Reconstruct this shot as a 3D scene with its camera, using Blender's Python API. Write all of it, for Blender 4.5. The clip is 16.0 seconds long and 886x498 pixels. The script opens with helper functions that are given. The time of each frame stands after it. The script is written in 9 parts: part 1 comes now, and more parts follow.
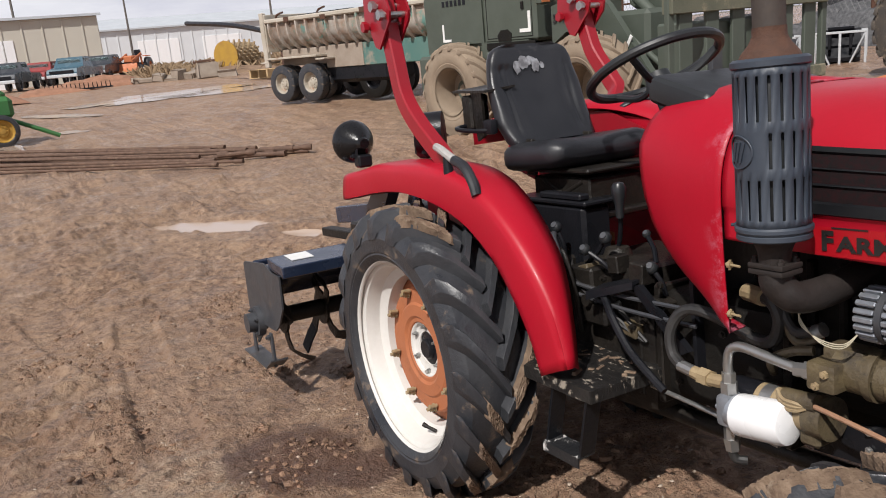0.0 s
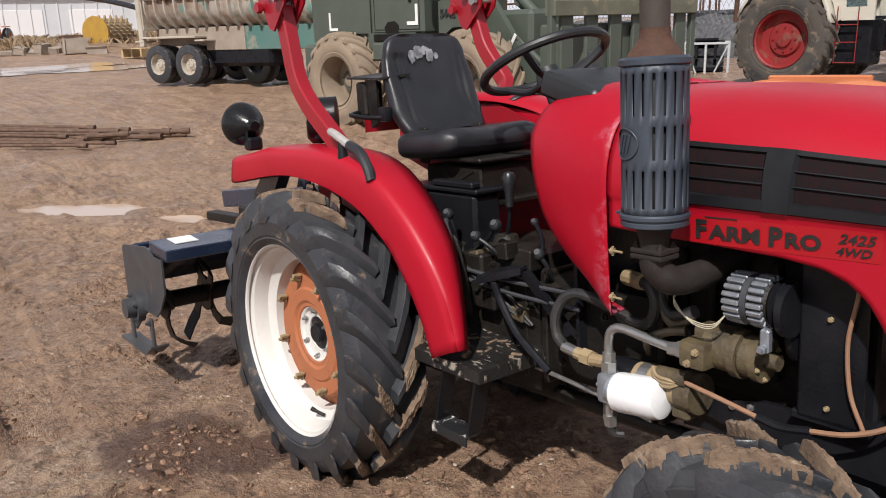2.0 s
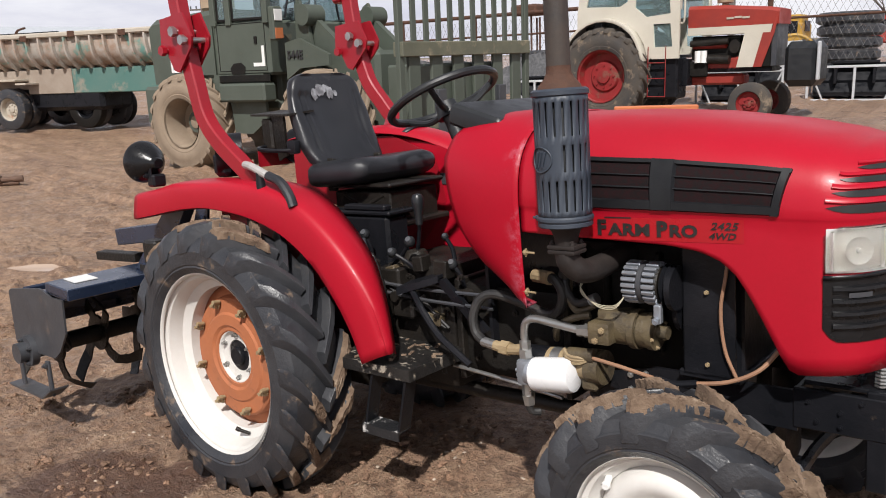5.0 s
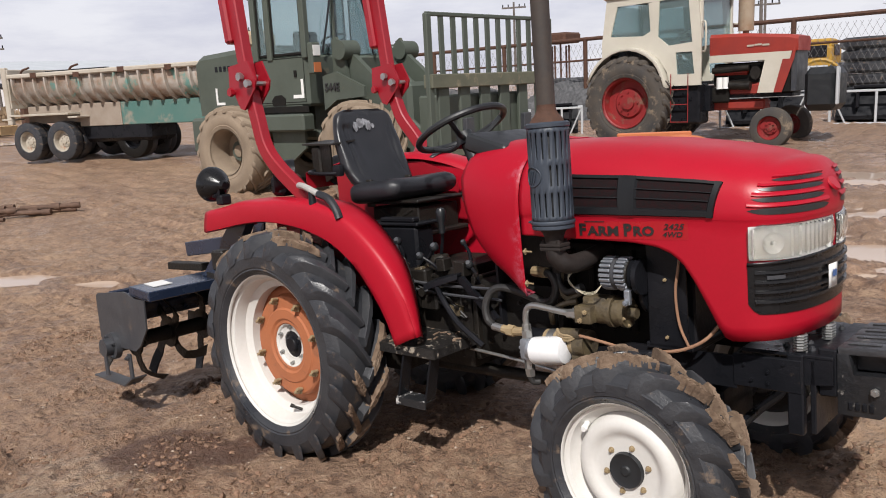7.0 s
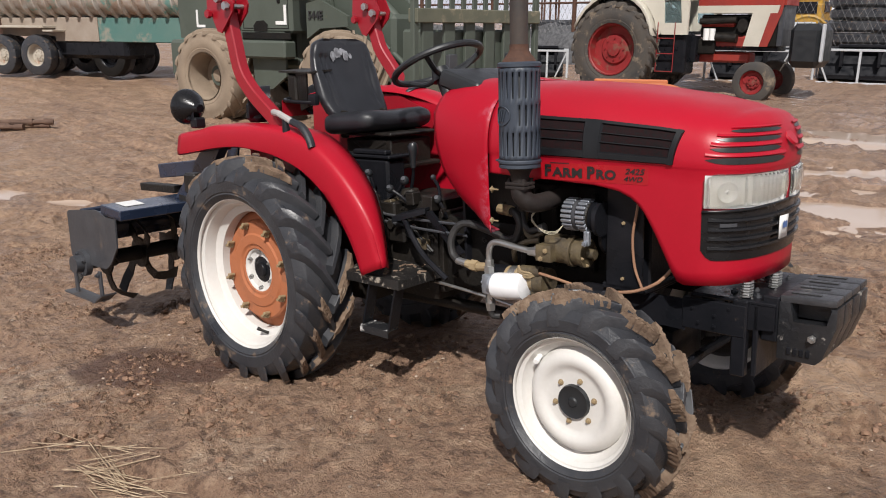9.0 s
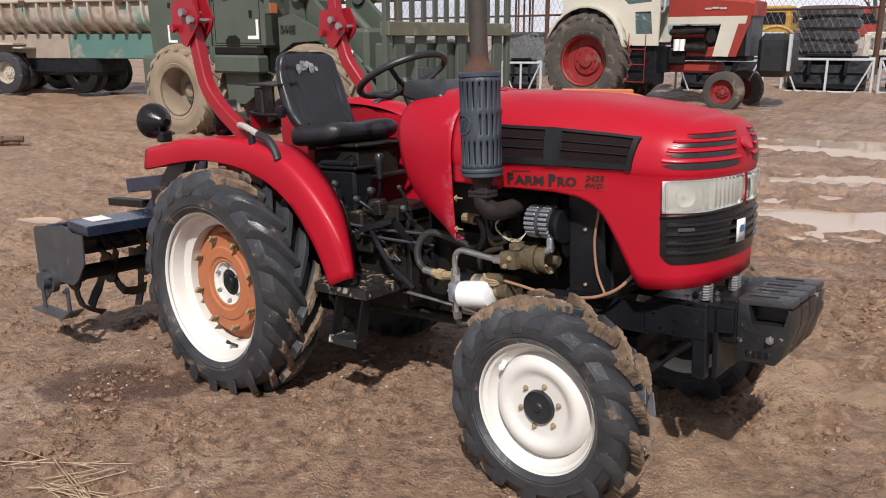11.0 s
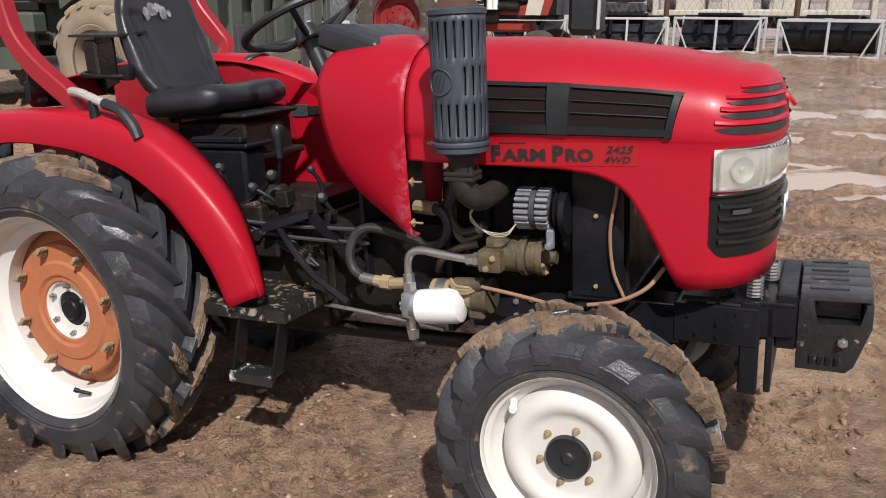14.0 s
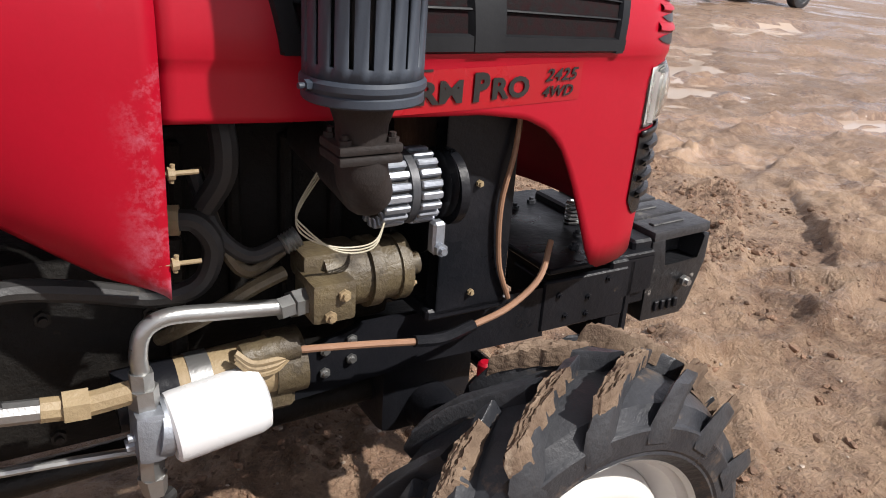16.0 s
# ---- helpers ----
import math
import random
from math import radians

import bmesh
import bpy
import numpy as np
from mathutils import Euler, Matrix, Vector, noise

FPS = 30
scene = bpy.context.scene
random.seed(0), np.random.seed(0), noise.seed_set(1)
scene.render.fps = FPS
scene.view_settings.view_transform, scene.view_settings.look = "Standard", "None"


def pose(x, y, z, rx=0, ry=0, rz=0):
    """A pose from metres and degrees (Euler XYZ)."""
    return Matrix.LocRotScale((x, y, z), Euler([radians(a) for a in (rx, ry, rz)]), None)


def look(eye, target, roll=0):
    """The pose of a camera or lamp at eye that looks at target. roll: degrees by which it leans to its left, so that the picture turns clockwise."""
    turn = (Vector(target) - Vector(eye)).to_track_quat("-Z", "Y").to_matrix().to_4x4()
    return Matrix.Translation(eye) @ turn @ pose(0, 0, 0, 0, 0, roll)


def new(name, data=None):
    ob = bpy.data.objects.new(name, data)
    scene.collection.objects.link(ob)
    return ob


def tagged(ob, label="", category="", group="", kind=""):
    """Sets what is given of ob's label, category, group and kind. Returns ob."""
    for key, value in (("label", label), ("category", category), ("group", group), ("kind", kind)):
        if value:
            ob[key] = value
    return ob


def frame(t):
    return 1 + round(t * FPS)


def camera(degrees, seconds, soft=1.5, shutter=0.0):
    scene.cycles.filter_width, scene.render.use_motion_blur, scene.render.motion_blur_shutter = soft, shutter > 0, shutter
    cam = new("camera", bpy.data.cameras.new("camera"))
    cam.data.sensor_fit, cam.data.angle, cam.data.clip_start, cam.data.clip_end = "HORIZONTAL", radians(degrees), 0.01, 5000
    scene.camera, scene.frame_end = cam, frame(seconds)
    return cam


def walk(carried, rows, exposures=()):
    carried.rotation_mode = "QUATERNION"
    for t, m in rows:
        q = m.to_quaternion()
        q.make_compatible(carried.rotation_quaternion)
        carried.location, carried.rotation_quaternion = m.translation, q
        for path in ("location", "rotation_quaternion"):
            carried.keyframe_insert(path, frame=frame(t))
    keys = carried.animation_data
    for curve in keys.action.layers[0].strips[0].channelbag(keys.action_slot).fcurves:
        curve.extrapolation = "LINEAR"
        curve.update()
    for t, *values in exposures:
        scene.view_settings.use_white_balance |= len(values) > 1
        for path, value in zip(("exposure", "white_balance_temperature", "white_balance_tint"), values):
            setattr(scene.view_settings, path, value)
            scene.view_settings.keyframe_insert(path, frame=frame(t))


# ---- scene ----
cam = camera(57.9, 16.0, soft=1.0)
PATH = [
    (0, (2.367, -1.788, 1.319), (0.645, -0.842, 0.944), -5.9),
    (0.5, (2.389, -1.756, 1.288), (0.733, -0.693, 0.93), -4.2),
    (1, (2.395, -1.742, 1.292), (0.767, -0.636, 0.936), -4.3),
    (1.5, (2.393, -1.786, 1.303), (0.769, -0.681, 0.924), -4.7),
    (2, (2.379, -1.844, 1.306), (0.826, -0.655, 0.891), -3.1),
    (2.5, (2.35, -1.881, 1.299), (0.871, -0.6, 0.883), -1.0),
    (3, (2.326, -1.909, 1.301), (0.862, -0.61, 0.892), -1.5),
    (3.5, (2.322, -1.93, 1.306), (0.862, -0.63, 0.885), -2.8),
    (4, (2.319, -1.956, 1.289), (0.933, -0.586, 0.835), -3.5),
    (4.2, (2.334, -1.971, 1.289), (0.989, -0.56, 0.842), -3.5),
    (6.3, (2.674, -2.588, 1.316), (1.399, -1.07, 1.053), -3.9),
    (6.5, (2.736, -2.585, 1.312), (1.429, -1.095, 1.044), -4.2),
    (7, (2.831, -2.604, 1.308), (1.477, -1.158, 1.032), -4.8),
    (7.5, (2.811, -2.645, 1.315), (1.501, -1.154, 1.065), -3.9),
    (8, (2.773, -2.666, 1.319), (1.512, -1.137, 1.053), -3.3),
    (8.5, (2.854, -2.653, 1.312), (1.584, -1.148, 0.963), -2.4),
    (9, (2.903, -2.628, 1.299), (1.602, -1.17, 0.87), -1.6),
    (9.2, (2.911, -2.626, 1.297), (1.61, -1.173, 0.852), -1.3),
    (11.5, (2.954, -2.601, 1.283), (1.696, -1.097, 0.89), -2.4),
    (12, (2.941, -2.59, 1.274), (1.692, -1.084, 0.857), -2.4),
    (12.5, (2.868, -2.588, 1.269), (1.67, -1.053, 0.816), -1.6),
    (13, (2.758, -2.611, 1.276), (1.665, -0.997, 0.83), -0.6),
    (13.5, (2.511, -2.505, 1.25), (1.559, -0.797, 0.829), -0.4),
    (14, (2.162, -2.287, 1.257), (1.321, -0.545, 0.752), -2.7),
    (14.5, (1.754, -2.093, 1.231), (1.384, -0.223, 0.626), -1.6),
    (15, (1.453, -1.902, 1.231), (1.691, -0.025, 0.584), 0.4),
    (15.5, (1.216, -1.58, 1.193), (1.87, 0.18, 0.504), 1.2),
    (16, (1.008, -1.3345, 1.185), (1.979, 0.2385, 0.421), 4.1),
]
# The tractor stands nose-up on sloping mud: its own axes, turned into the level world.
LEVEL = Matrix(((0.99804, 0.00063, -0.06251), (0.00063, 0.9998, 0.02), (0.06251, -0.02, 0.99784))).to_4x4()
SHIFT = Matrix.Translation((0, 0.11, 0))
walk(cam, [(t, LEVEL @ SHIFT @ look(eye, target, roll)) for t, eye, target, roll in PATH],
     exposures=[(0.0, -0.08), (1.0, 0.0), (3.0, 0.0), (4.0, 0.08), (6.5, -0.08), (9.0, -0.08), (11.5, 0.0), (13.0, 0.0), (14.0, 0.02), (15.0, 0.28), (15.5, 0.18), (16.0, 0.25)])

# ---- light ----
SUN_AZ, SUN_EL = 303.0, 48.0   # degrees: bearing of the sun counted from +x to +y, and its height
SUN_DIR = Vector((math.cos(radians(SUN_AZ)) * math.cos(radians(SUN_EL)), math.sin(radians(SUN_AZ)) * math.cos(radians(SUN_EL)), math.sin(radians(SUN_EL))))
sun_data = bpy.data.lights.new("sun", "SUN")
sun_data.energy, sun_data.angle, sun_data.color = 5.0, radians(1.2), (1.0, 0.96, 0.92)
sun = new("sun", sun_data)
sun.matrix_world = look(SUN_DIR * 50, (0, 0, 0))

world = bpy.data.worlds.new("sky")
scene.world = world
world.use_nodes = True
wt = world.node_tree
wt.nodes.clear()
sky = wt.nodes.new("ShaderNodeTexSky")
sky.sky_type, sky.sun_disc, sky.sun_elevation, sky.sun_rotation = "NISHITA", False, radians(SUN_EL), radians(90 - SUN_AZ)
sky.air_density, sky.dust_density = 1.0, 2.0
geo = wt.nodes.new("ShaderNodeTexCoord")
stretch = wt.nodes.new("ShaderNodeMapping")
stretch.inputs["Scale"].default_value = (1.2, 1.2, 5.0)
cloud = wt.nodes.new("ShaderNodeTexNoise")
cloud.inputs["Scale"].default_value, cloud.inputs["Detail"].default_value, cloud.inputs["Roughness"].default_value = 2.4, 7.0, 0.6
ramp = wt.nodes.new("ShaderNodeValToRGB")
ramp.color_ramp.elements[0].position, ramp.color_ramp.elements[0].color = 0.36, (6.9, 6.9, 8.3, 1)
ramp.color_ramp.elements[1].position, ramp.color_ramp.elements[1].color = 0.62, (10.0, 9.9, 10.6, 1)
blend = wt.nodes.new("ShaderNodeMix")
blend.data_type = "RGBA"
blend.inputs[0].default_value = 0.86
back = wt.nodes.new("ShaderNodeBackground")
back.inputs["Strength"].default_value = 0.097
wout = wt.nodes.new("ShaderNodeOutputWorld")
wt.links.new(geo.outputs["Generated"], stretch.inputs["Vector"])
wt.links.new(stretch.outputs["Vector"], cloud.inputs["Vector"])
wt.links.new(cloud.outputs["Fac"], ramp.inputs["Fac"])
wt.links.new(sky.outputs["Color"], blend.inputs[6])
wt.links.new(ramp.outputs["Color"], blend.inputs[7])
# broken cloud: bright towards the horizon, deeper overhead
part_xyz = wt.nodes.new("ShaderNodeSeparateXYZ")
deeper = wt.nodes.new("ShaderNodeMapRange")
deeper.inputs["From Min"].default_value, deeper.inputs["From Max"].default_value = 0.18, 0.6
deeper.inputs["To Min"].default_value, deeper.inputs["To Max"].default_value = 1.0, 0.43
shade = wt.nodes.new("ShaderNodeVectorMath")
shade.operation = "SCALE"
wt.links.new(geo.outputs["Generated"], part_xyz.inputs[0])
wt.links.new(part_xyz.outputs["Z"], deeper.inputs["Value"])
wt.links.new(blend.outputs[2], shade.inputs[0])
wt.links.new(deeper.outputs["Result"], shade.inputs["Scale"])
wt.links.new(shade.outputs[0], back.inputs["Color"])
wt.links.new(back.outputs["Background"], wout.inputs["Surface"])
scene.view_settings.exposure = 0.0


# ---- materials ----
def material(name, base, other=None, rough=0.6, metal=0.0, scale=6.0, spot=0.5, fine=60.0, bump=0.15, rough_vary=0.12, coat=0.0,
             dirt=None, dirt_at=0.62, dirt_scale=3.0, dirt_width=0.12, spec=0.5, world_space=False, stretch=None):
    """A painted, rusty, muddy or bare surface: two tones over broad and fine noise, worn-in dirt patches, and a fine relief."""
    m = bpy.data.materials.new(name)
    m.use_nodes = True
    t = m.node_tree
    n, l = t.nodes, t.links
    b = n["Principled BSDF"]
    co = n.new("ShaderNodeTexCoord")
    src = co.outputs["Object"]
    if stretch:
        mp = n.new("ShaderNodeMapping")
        mp.inputs["Scale"].default_value = stretch
        l.new(src, mp.inputs["Vector"])
        src = mp.outputs["Vector"]
    other = other or tuple(c * 0.8 for c in base)
    n1 = n.new("ShaderNodeTexNoise")
    n1.inputs["Scale"].default_value, n1.inputs["Detail"].default_value = scale, 6.0
    n2 = n.new("ShaderNodeTexNoise")
    n2.inputs["Scale"].default_value, n2.inputs["Detail"].default_value, n2.inputs["Roughness"].default_value = fine, 4.0, 0.65
    for k in (n1, n2):
        l.new(src, k.inputs["Vector"])
    add = n.new("ShaderNodeMath")
    add.operation = "MULTIPLY_ADD"
    add.inputs[1].default_value = 0.45
    l.new(n2.outputs["Fac"], add.inputs[0])
    l.new(n1.outputs["Fac"], add.inputs[2])
    r = n.new("ShaderNodeMapRange")
    r.inputs["From Min"].default_value, r.inputs["From Max"].default_value = 0.72 - spot * 0.5, 0.72 + spot * 0.5
    l.new(add.outputs[0], r.inputs["Value"])
    mix = n.new("ShaderNodeMix")
    mix.data_type = "RGBA"
    mix.inputs[6].default_value, mix.inputs[7].default_value = (*base, 1), (*other, 1)
    l.new(r.outputs["Result"], mix.inputs[0])
    colour = mix.outputs[2]
    rr = n.new("ShaderNodeMapRange")
    rr.inputs["To Min"].default_value, rr.inputs["To Max"].default_value = max(rough - rough_vary, 0.03), min(rough + rough_vary, 1.0)
    l.new(n1.outputs["Fac"], rr.inputs["Value"])
    rr.inputs["From Min"].default_value, rr.inputs["From Max"].default_value = 0.3, 0.7
    rough_out = rr.outputs["Result"]
    b.inputs["Metallic"].default_value = metal
    if dirt:
        n3 = n.new("ShaderNodeTexNoise")
        n3.inputs["Scale"].default_value, n3.inputs["Detail"].default_value, n3.inputs["Roughness"].default_value = dirt_scale, 8.0, 0.7
        l.new(src, n3.inputs["Vector"])
        d = n.new("ShaderNodeMapRange")
        d.inputs["From Min"].default_value, d.inputs["From Max"].default_value = dirt_at, dirt_at + dirt_width
        l.new(n3.outputs["Fac"], d.inputs["Value"])
        mx = n.new("ShaderNodeMix")
        mx.data_type = "RGBA"
        mx.inputs[7].default_value = (*dirt, 1)
        l.new(colour, mx.inputs[6])
        l.new(d.outputs["Result"], mx.inputs[0])
        colour = mx.outputs[2]
        mr = n.new("ShaderNodeMix")
        mr.inputs[3].default_value = 0.9
        l.new(rough_out, mr.inputs[2])
        l.new(d.outputs["Result"], mr.inputs[0])
        rough_out = mr.outputs[0]
        if metal:
            inv = n.new("ShaderNodeMath")
            inv.operation = "MULTIPLY_ADD"
            inv.inputs[1].default_value, inv.inputs[2].default_value = -metal, metal
            l.new(d.outputs["Result"], inv.inputs[0])
            l.new(inv.outputs[0], b.inputs["Metallic"])
    l.new(colour, b.inputs["Base Color"])
    l.new(rough_out, b.inputs["Roughness"])
    b.inputs["Coat Weight"].default_value = coat
    b.inputs["Coat Roughness"].default_value = 0.12
    b.inputs["Specular IOR Level"].default_value = spec
    if bump:
        bp = n.new("ShaderNodeBump")
        bp.inputs["Strength"].default_value, bp.inputs["Distance"].default_value = bump, 0.01
        l.new(n2.outputs["Fac"], bp.inputs["Height"])
        l.new(bp.outputs["Normal"], b.inputs["Normal"])
    return m


MUD = (0.2, 0.125, 0.082)
RED = material("red_paint", (0.40, 0.004, 0.019), (0.345, 0.0035, 0.015), rough=0.46, scale=2.5, fine=90, bump=0.03, coat=0.04, rough_vary=0.1, spec=0.32, dirt=(0.40, 0.05, 0.065), dirt_at=0.7, dirt_scale=7.0, dirt_width=0.25)
RED_DULL = material("faded_red_paint", (0.27, 0.016, 0.018), (0.17, 0.012, 0.012), rough=0.6, scale=4, dirt=(0.16, 0.09, 0.06), dirt_at=0.54, dirt_scale=5)
RED_ROPS = material("red_frame_paint", (0.30, 0.006, 0.016), (0.25, 0.005, 0.013), rough=0.42, scale=4, bump=0.05, coat=0.1)
BLACK = material("black_paint", (0.007, 0.008, 0.010), (0.012, 0.012, 0.015), rough=0.36, rough_vary=0.16, scale=8, dirt=(0.12, 0.088, 0.062), dirt_at=0.67, dirt_scale=11.0, spec=0.22)
GLOSS_BLACK = material("gloss_black_plastic", (0.006, 0.006, 0.007), (0.01, 0.01, 0.011), rough=0.24, scale=10, spec=0.35, dirt=(0.1, 0.08, 0.065), dirt_at=0.7, dirt_scale=9)
BLACK_SATIN = material("satin_black_plastic", (0.012, 0.0135, 0.016), (0.018, 0.02, 0.022), rough=0.45, scale=10, bump=0.05)
GREASE = material("greasy_black_iron", (0.007, 0.0065, 0.0065), (0.022, 0.018, 0.014), rough=0.46, scale=9, spot=0.6, bump=0.4, spec=0.3, dirt=(0.09, 0.064, 0.042), dirt_at=0.67, dirt_scale=13)
NAVY = material("navy_blue_paint", (0.014, 0.022, 0.045), (0.02, 0.03, 0.055), rough=0.28, scale=6, bump=0.03, coat=0.3, dirt=(0.2, 0.15, 0.11), dirt_at=0.66, dirt_scale=6)
STEELG = material("dusty_dark_grey_steel", (0.05, 0.055, 0.065), (0.08, 0.08, 0.085), rough=0.45, metal=0.3, scale=7, dirt=(0.17, 0.12, 0.085), dirt_at=0.6)
MUFFLER = material("grey_blue_heat_paint", (0.028, 0.037, 0.053), (0.041, 0.052, 0.07), rough=0.5, scale=9, bump=0.08)
RUST = material("rusty_iron", (0.1, 0.042, 0.022), (0.055, 0.03, 0.022), rough=0.85, scale=14, spot=0.5, bump=0.5)
SOOT = material("sooty_black_iron", (0.005, 0.005, 0.005), (0.014, 0.012, 0.010), rough=0.65, scale=9, bump=0.4, spec=0.2, dirt=(0.05, 0.038, 0.026), dirt_at=0.62, dirt_scale=13)
DARK_RUST = material("sooty_rusty_iron", (0.009, 0.007, 0.0065), (0.021, 0.0135, 0.011), rough=0.7, scale=16, bump=0.2)
RUST_PLATE = material("orange_primer_plate", (0.42, 0.135, 0.05), (0.34, 0.12, 0.055), rough=0.75, scale=5, dirt=(0.2, 0.09, 0.05), dirt_at=0.57, dirt_scale=8)
WHITE = material("white_wheel_paint", (0.66, 0.645, 0.615), (0.58, 0.56, 0.52), rough=0.5, scale=5, bump=0.03, dirt=(0.42, 0.33, 0.24), dirt_at=0.66, dirt_scale=6)
WHITE_CLEAN = material("white_enamel", (0.8, 0.8, 0.8), (0.74, 0.74, 0.75), rough=0.3, scale=9, bump=0.02)
RUBBER = material("black_tyre_rubber", (0.019, 0.021, 0.026), (0.042, 0.043, 0.047), rough=0.42, scale=7, bump=0.25, rough_vary=0.2, dirt=(0.2, 0.14, 0.095), dirt_at=0.575, dirt_scale=9, dirt_width=0.12)
RUBBER_OLD = material("dusty_tyre_rubber", (0.034, 0.034, 0.036), (0.085, 0.07, 0.055), rough=0.85, scale=3, bump=0.2, dirt=(0.22, 0.17, 0.12), dirt_at=0.54, dirt_scale=4)
TAN_RUBBER = material("mud_caked_tyre", (0.29, 0.225, 0.16), (0.19, 0.145, 0.105), rough=0.9, scale=3, bump=0.3)
VINYL = material("black_vinyl", (0.013, 0.014, 0.017), (0.02, 0.021, 0.025), rough=0.4, scale=8, fine=160, bump=0.12, dirt=(0.09, 0.085, 0.085), dirt_at=0.66, dirt_scale=6)
HOSE = material("black_rubber_hose", (0.014, 0.014, 0.015), (0.03, 0.028, 0.026), rough=0.55, scale=15, dirt=(0.15, 0.11, 0.075), dirt_at=0.6, dirt_scale=9)
TANFIT = material("tan_dusty_brass", (0.34, 0.26, 0.15), (0.25, 0.18, 0.1), rough=0.6, scale=12, bump=0.3, dirt=(0.12, 0.085, 0.055), dirt_at=0.58, dirt_scale=12)
TANK_GREASE = material("oily_tan_cast_iron", (0.135, 0.105, 0.058), (0.05, 0.037, 0.024), rough=0.5, scale=11, bump=0.4, dirt=(0.03, 0.025, 0.02), dirt_at=0.55, dirt_scale=9)
ZINC = material("zinc_plated_steel", (0.46, 0.46, 0.45), (0.34, 0.34, 0.33), rough=0.38, metal=0.85, scale=14, bump=0.1, dirt=(0.3, 0.24, 0.17), dirt_at=0.62, dirt_scale=10)
ALU = material("cast_aluminium", (0.42, 0.45, 0.5), (0.27, 0.29, 0.32), rough=0.5, metal=0.75, scale=12, bump=0.2, dirt=(0.12, 0.1, 0.08), dirt_at=0.6, dirt_scale=10)
COPPER = material("copper_wire_sheath", (0.34, 0.19, 0.115), (0.26, 0.14, 0.085), rough=0.5, scale=20)
CREAM = material("cream_cable", (0.5, 0.46, 0.34), rough=0.6, scale=20)
LETTER = material("black_decal", (0.014, 0.013, 0.013), (0.02, 0.02, 0.02), rough=0.35, scale=20, bump=0)
DECAL_RED = material("red_decal_film", (0.36, 0.005, 0.012), (0.33, 0.005, 0.011), rough=0.3, scale=4, bump=0)
LABEL = material("white_label", (0.78, 0.78, 0.76), (0.7, 0.7, 0.68), rough=0.4, scale=20, bump=0)
BLUE_MARK = material("blue_print", (0.06, 0.14, 0.35), rough=0.4, scale=30, bump=0)
GREY_PRINT = material("grey_print", (0.35, 0.36, 0.38), rough=0.5, scale=30, bump=0)


def rubbed_red():
    """The cowl's red, rubbed pale along its front edge."""
    m = material("rubbed_red_paint", (0.375, 0.0035, 0.018), (0.33, 0.003, 0.015), rough=0.48, scale=2.5, fine=90, bump=0.03, coat=0.02, spec=0.25, dirt=(0.40, 0.05, 0.065), dirt_at=0.72, dirt_scale=7.0, dirt_width=0.25)
    n, l = m.node_tree.nodes, m.node_tree.links
    b = n["Principled BSDF"]
    co = n.new("ShaderNodeTexCoord")
    xyz = n.new("ShaderNodeSeparateXYZ")
    l.new(co.outputs["Object"], xyz.inputs[0])
    edge = n.new("ShaderNodeMapRange")
    edge.interpolation_type = "SMOOTHSTEP"
    edge.inputs["From Min"].default_value, edge.inputs["From Max"].default_value = 1.115, 1.185
    l.new(xyz.outputs["X"], edge.inputs["Value"])
    k = n.new("ShaderNodeTexNoise")
    k.inputs["Scale"].default_value, k.inputs["Detail"].default_value, k.inputs["Roughness"].default_value = 11.0, 10.0, 0.78
    l.new(co.outputs["Object"], k.inputs["Vector"])
    f = n.new("ShaderNodeMapRange")
    f.inputs["From Min"].default_value, f.inputs["From Max"].default_value = 0.49, 0.8
    l.new(k.outputs["Fac"], f.inputs["Value"])
    mul = n.new("ShaderNodeMath")
    mul.operation = "MULTIPLY"
    l.new(edge.outputs["Result"], mul.inputs[0])
    l.new(f.outputs["Result"], mul.inputs[1])
    mx = n.new("ShaderNodeMix")
    mx.data_type = "RGBA"
    old = b.inputs["Base Color"].links[0].from_socket
    l.new(old, mx.inputs[6])
    mx.inputs[7].default_value = (0.52, 0.27, 0.36, 1)
    l.new(mul.outputs[0], mx.inputs[0])
    l.new(mx.outputs[2], b.inputs["Base Color"])
    return m


RED_RUBBED = rubbed_red()
VENT_BLACK = material("black_vent_plastic", (0.006, 0.0065, 0.008), (0.011, 0.012, 0.014), rough=0.5, scale=9, bump=0.06, spec=0.3, dirt=(0.05, 0.04, 0.035), dirt_at=0.68, dirt_scale=12)
VENT_MESH = material("black_wire_mesh", (0.003, 0.003, 0.0035), (0.016, 0.004, 0.005), rough=0.8, scale=120, spot=0.3, fine=420, bump=0.2, spec=0.2)
MUDCAKE = material("drying_mud", (0.215, 0.15, 0.1), (0.1, 0.063, 0.042), rough=0.85, scale=22, spot=0.5, fine=60, bump=0.55, dirt=(0.3, 0.235, 0.17), dirt_at=0.6, dirt_scale=16)
OLIVE = material("olive_drab_paint", (0.076, 0.09, 0.072), (0.06, 0.072, 0.057), rough=0.6, scale=2, bump=0.05, dirt=(0.14, 0.125, 0.085), dirt_at=0.62, dirt_scale=2)
OLIVE_DUSTY = material("dusty_olive_paint", (0.15, 0.145, 0.10), (0.09, 0.095, 0.068), rough=0.7, scale=3, bump=0.05, dirt=(0.26, 0.22, 0.15), dirt_at=0.55, dirt_scale=4)
TEAL = material("weathered_teal_paint", (0.055, 0.15, 0.132), (0.10, 0.17, 0.148), rough=0.7, scale=1.5, dirt=(0.3, 0.25, 0.2), dirt_at=0.52, dirt_scale=1.3)
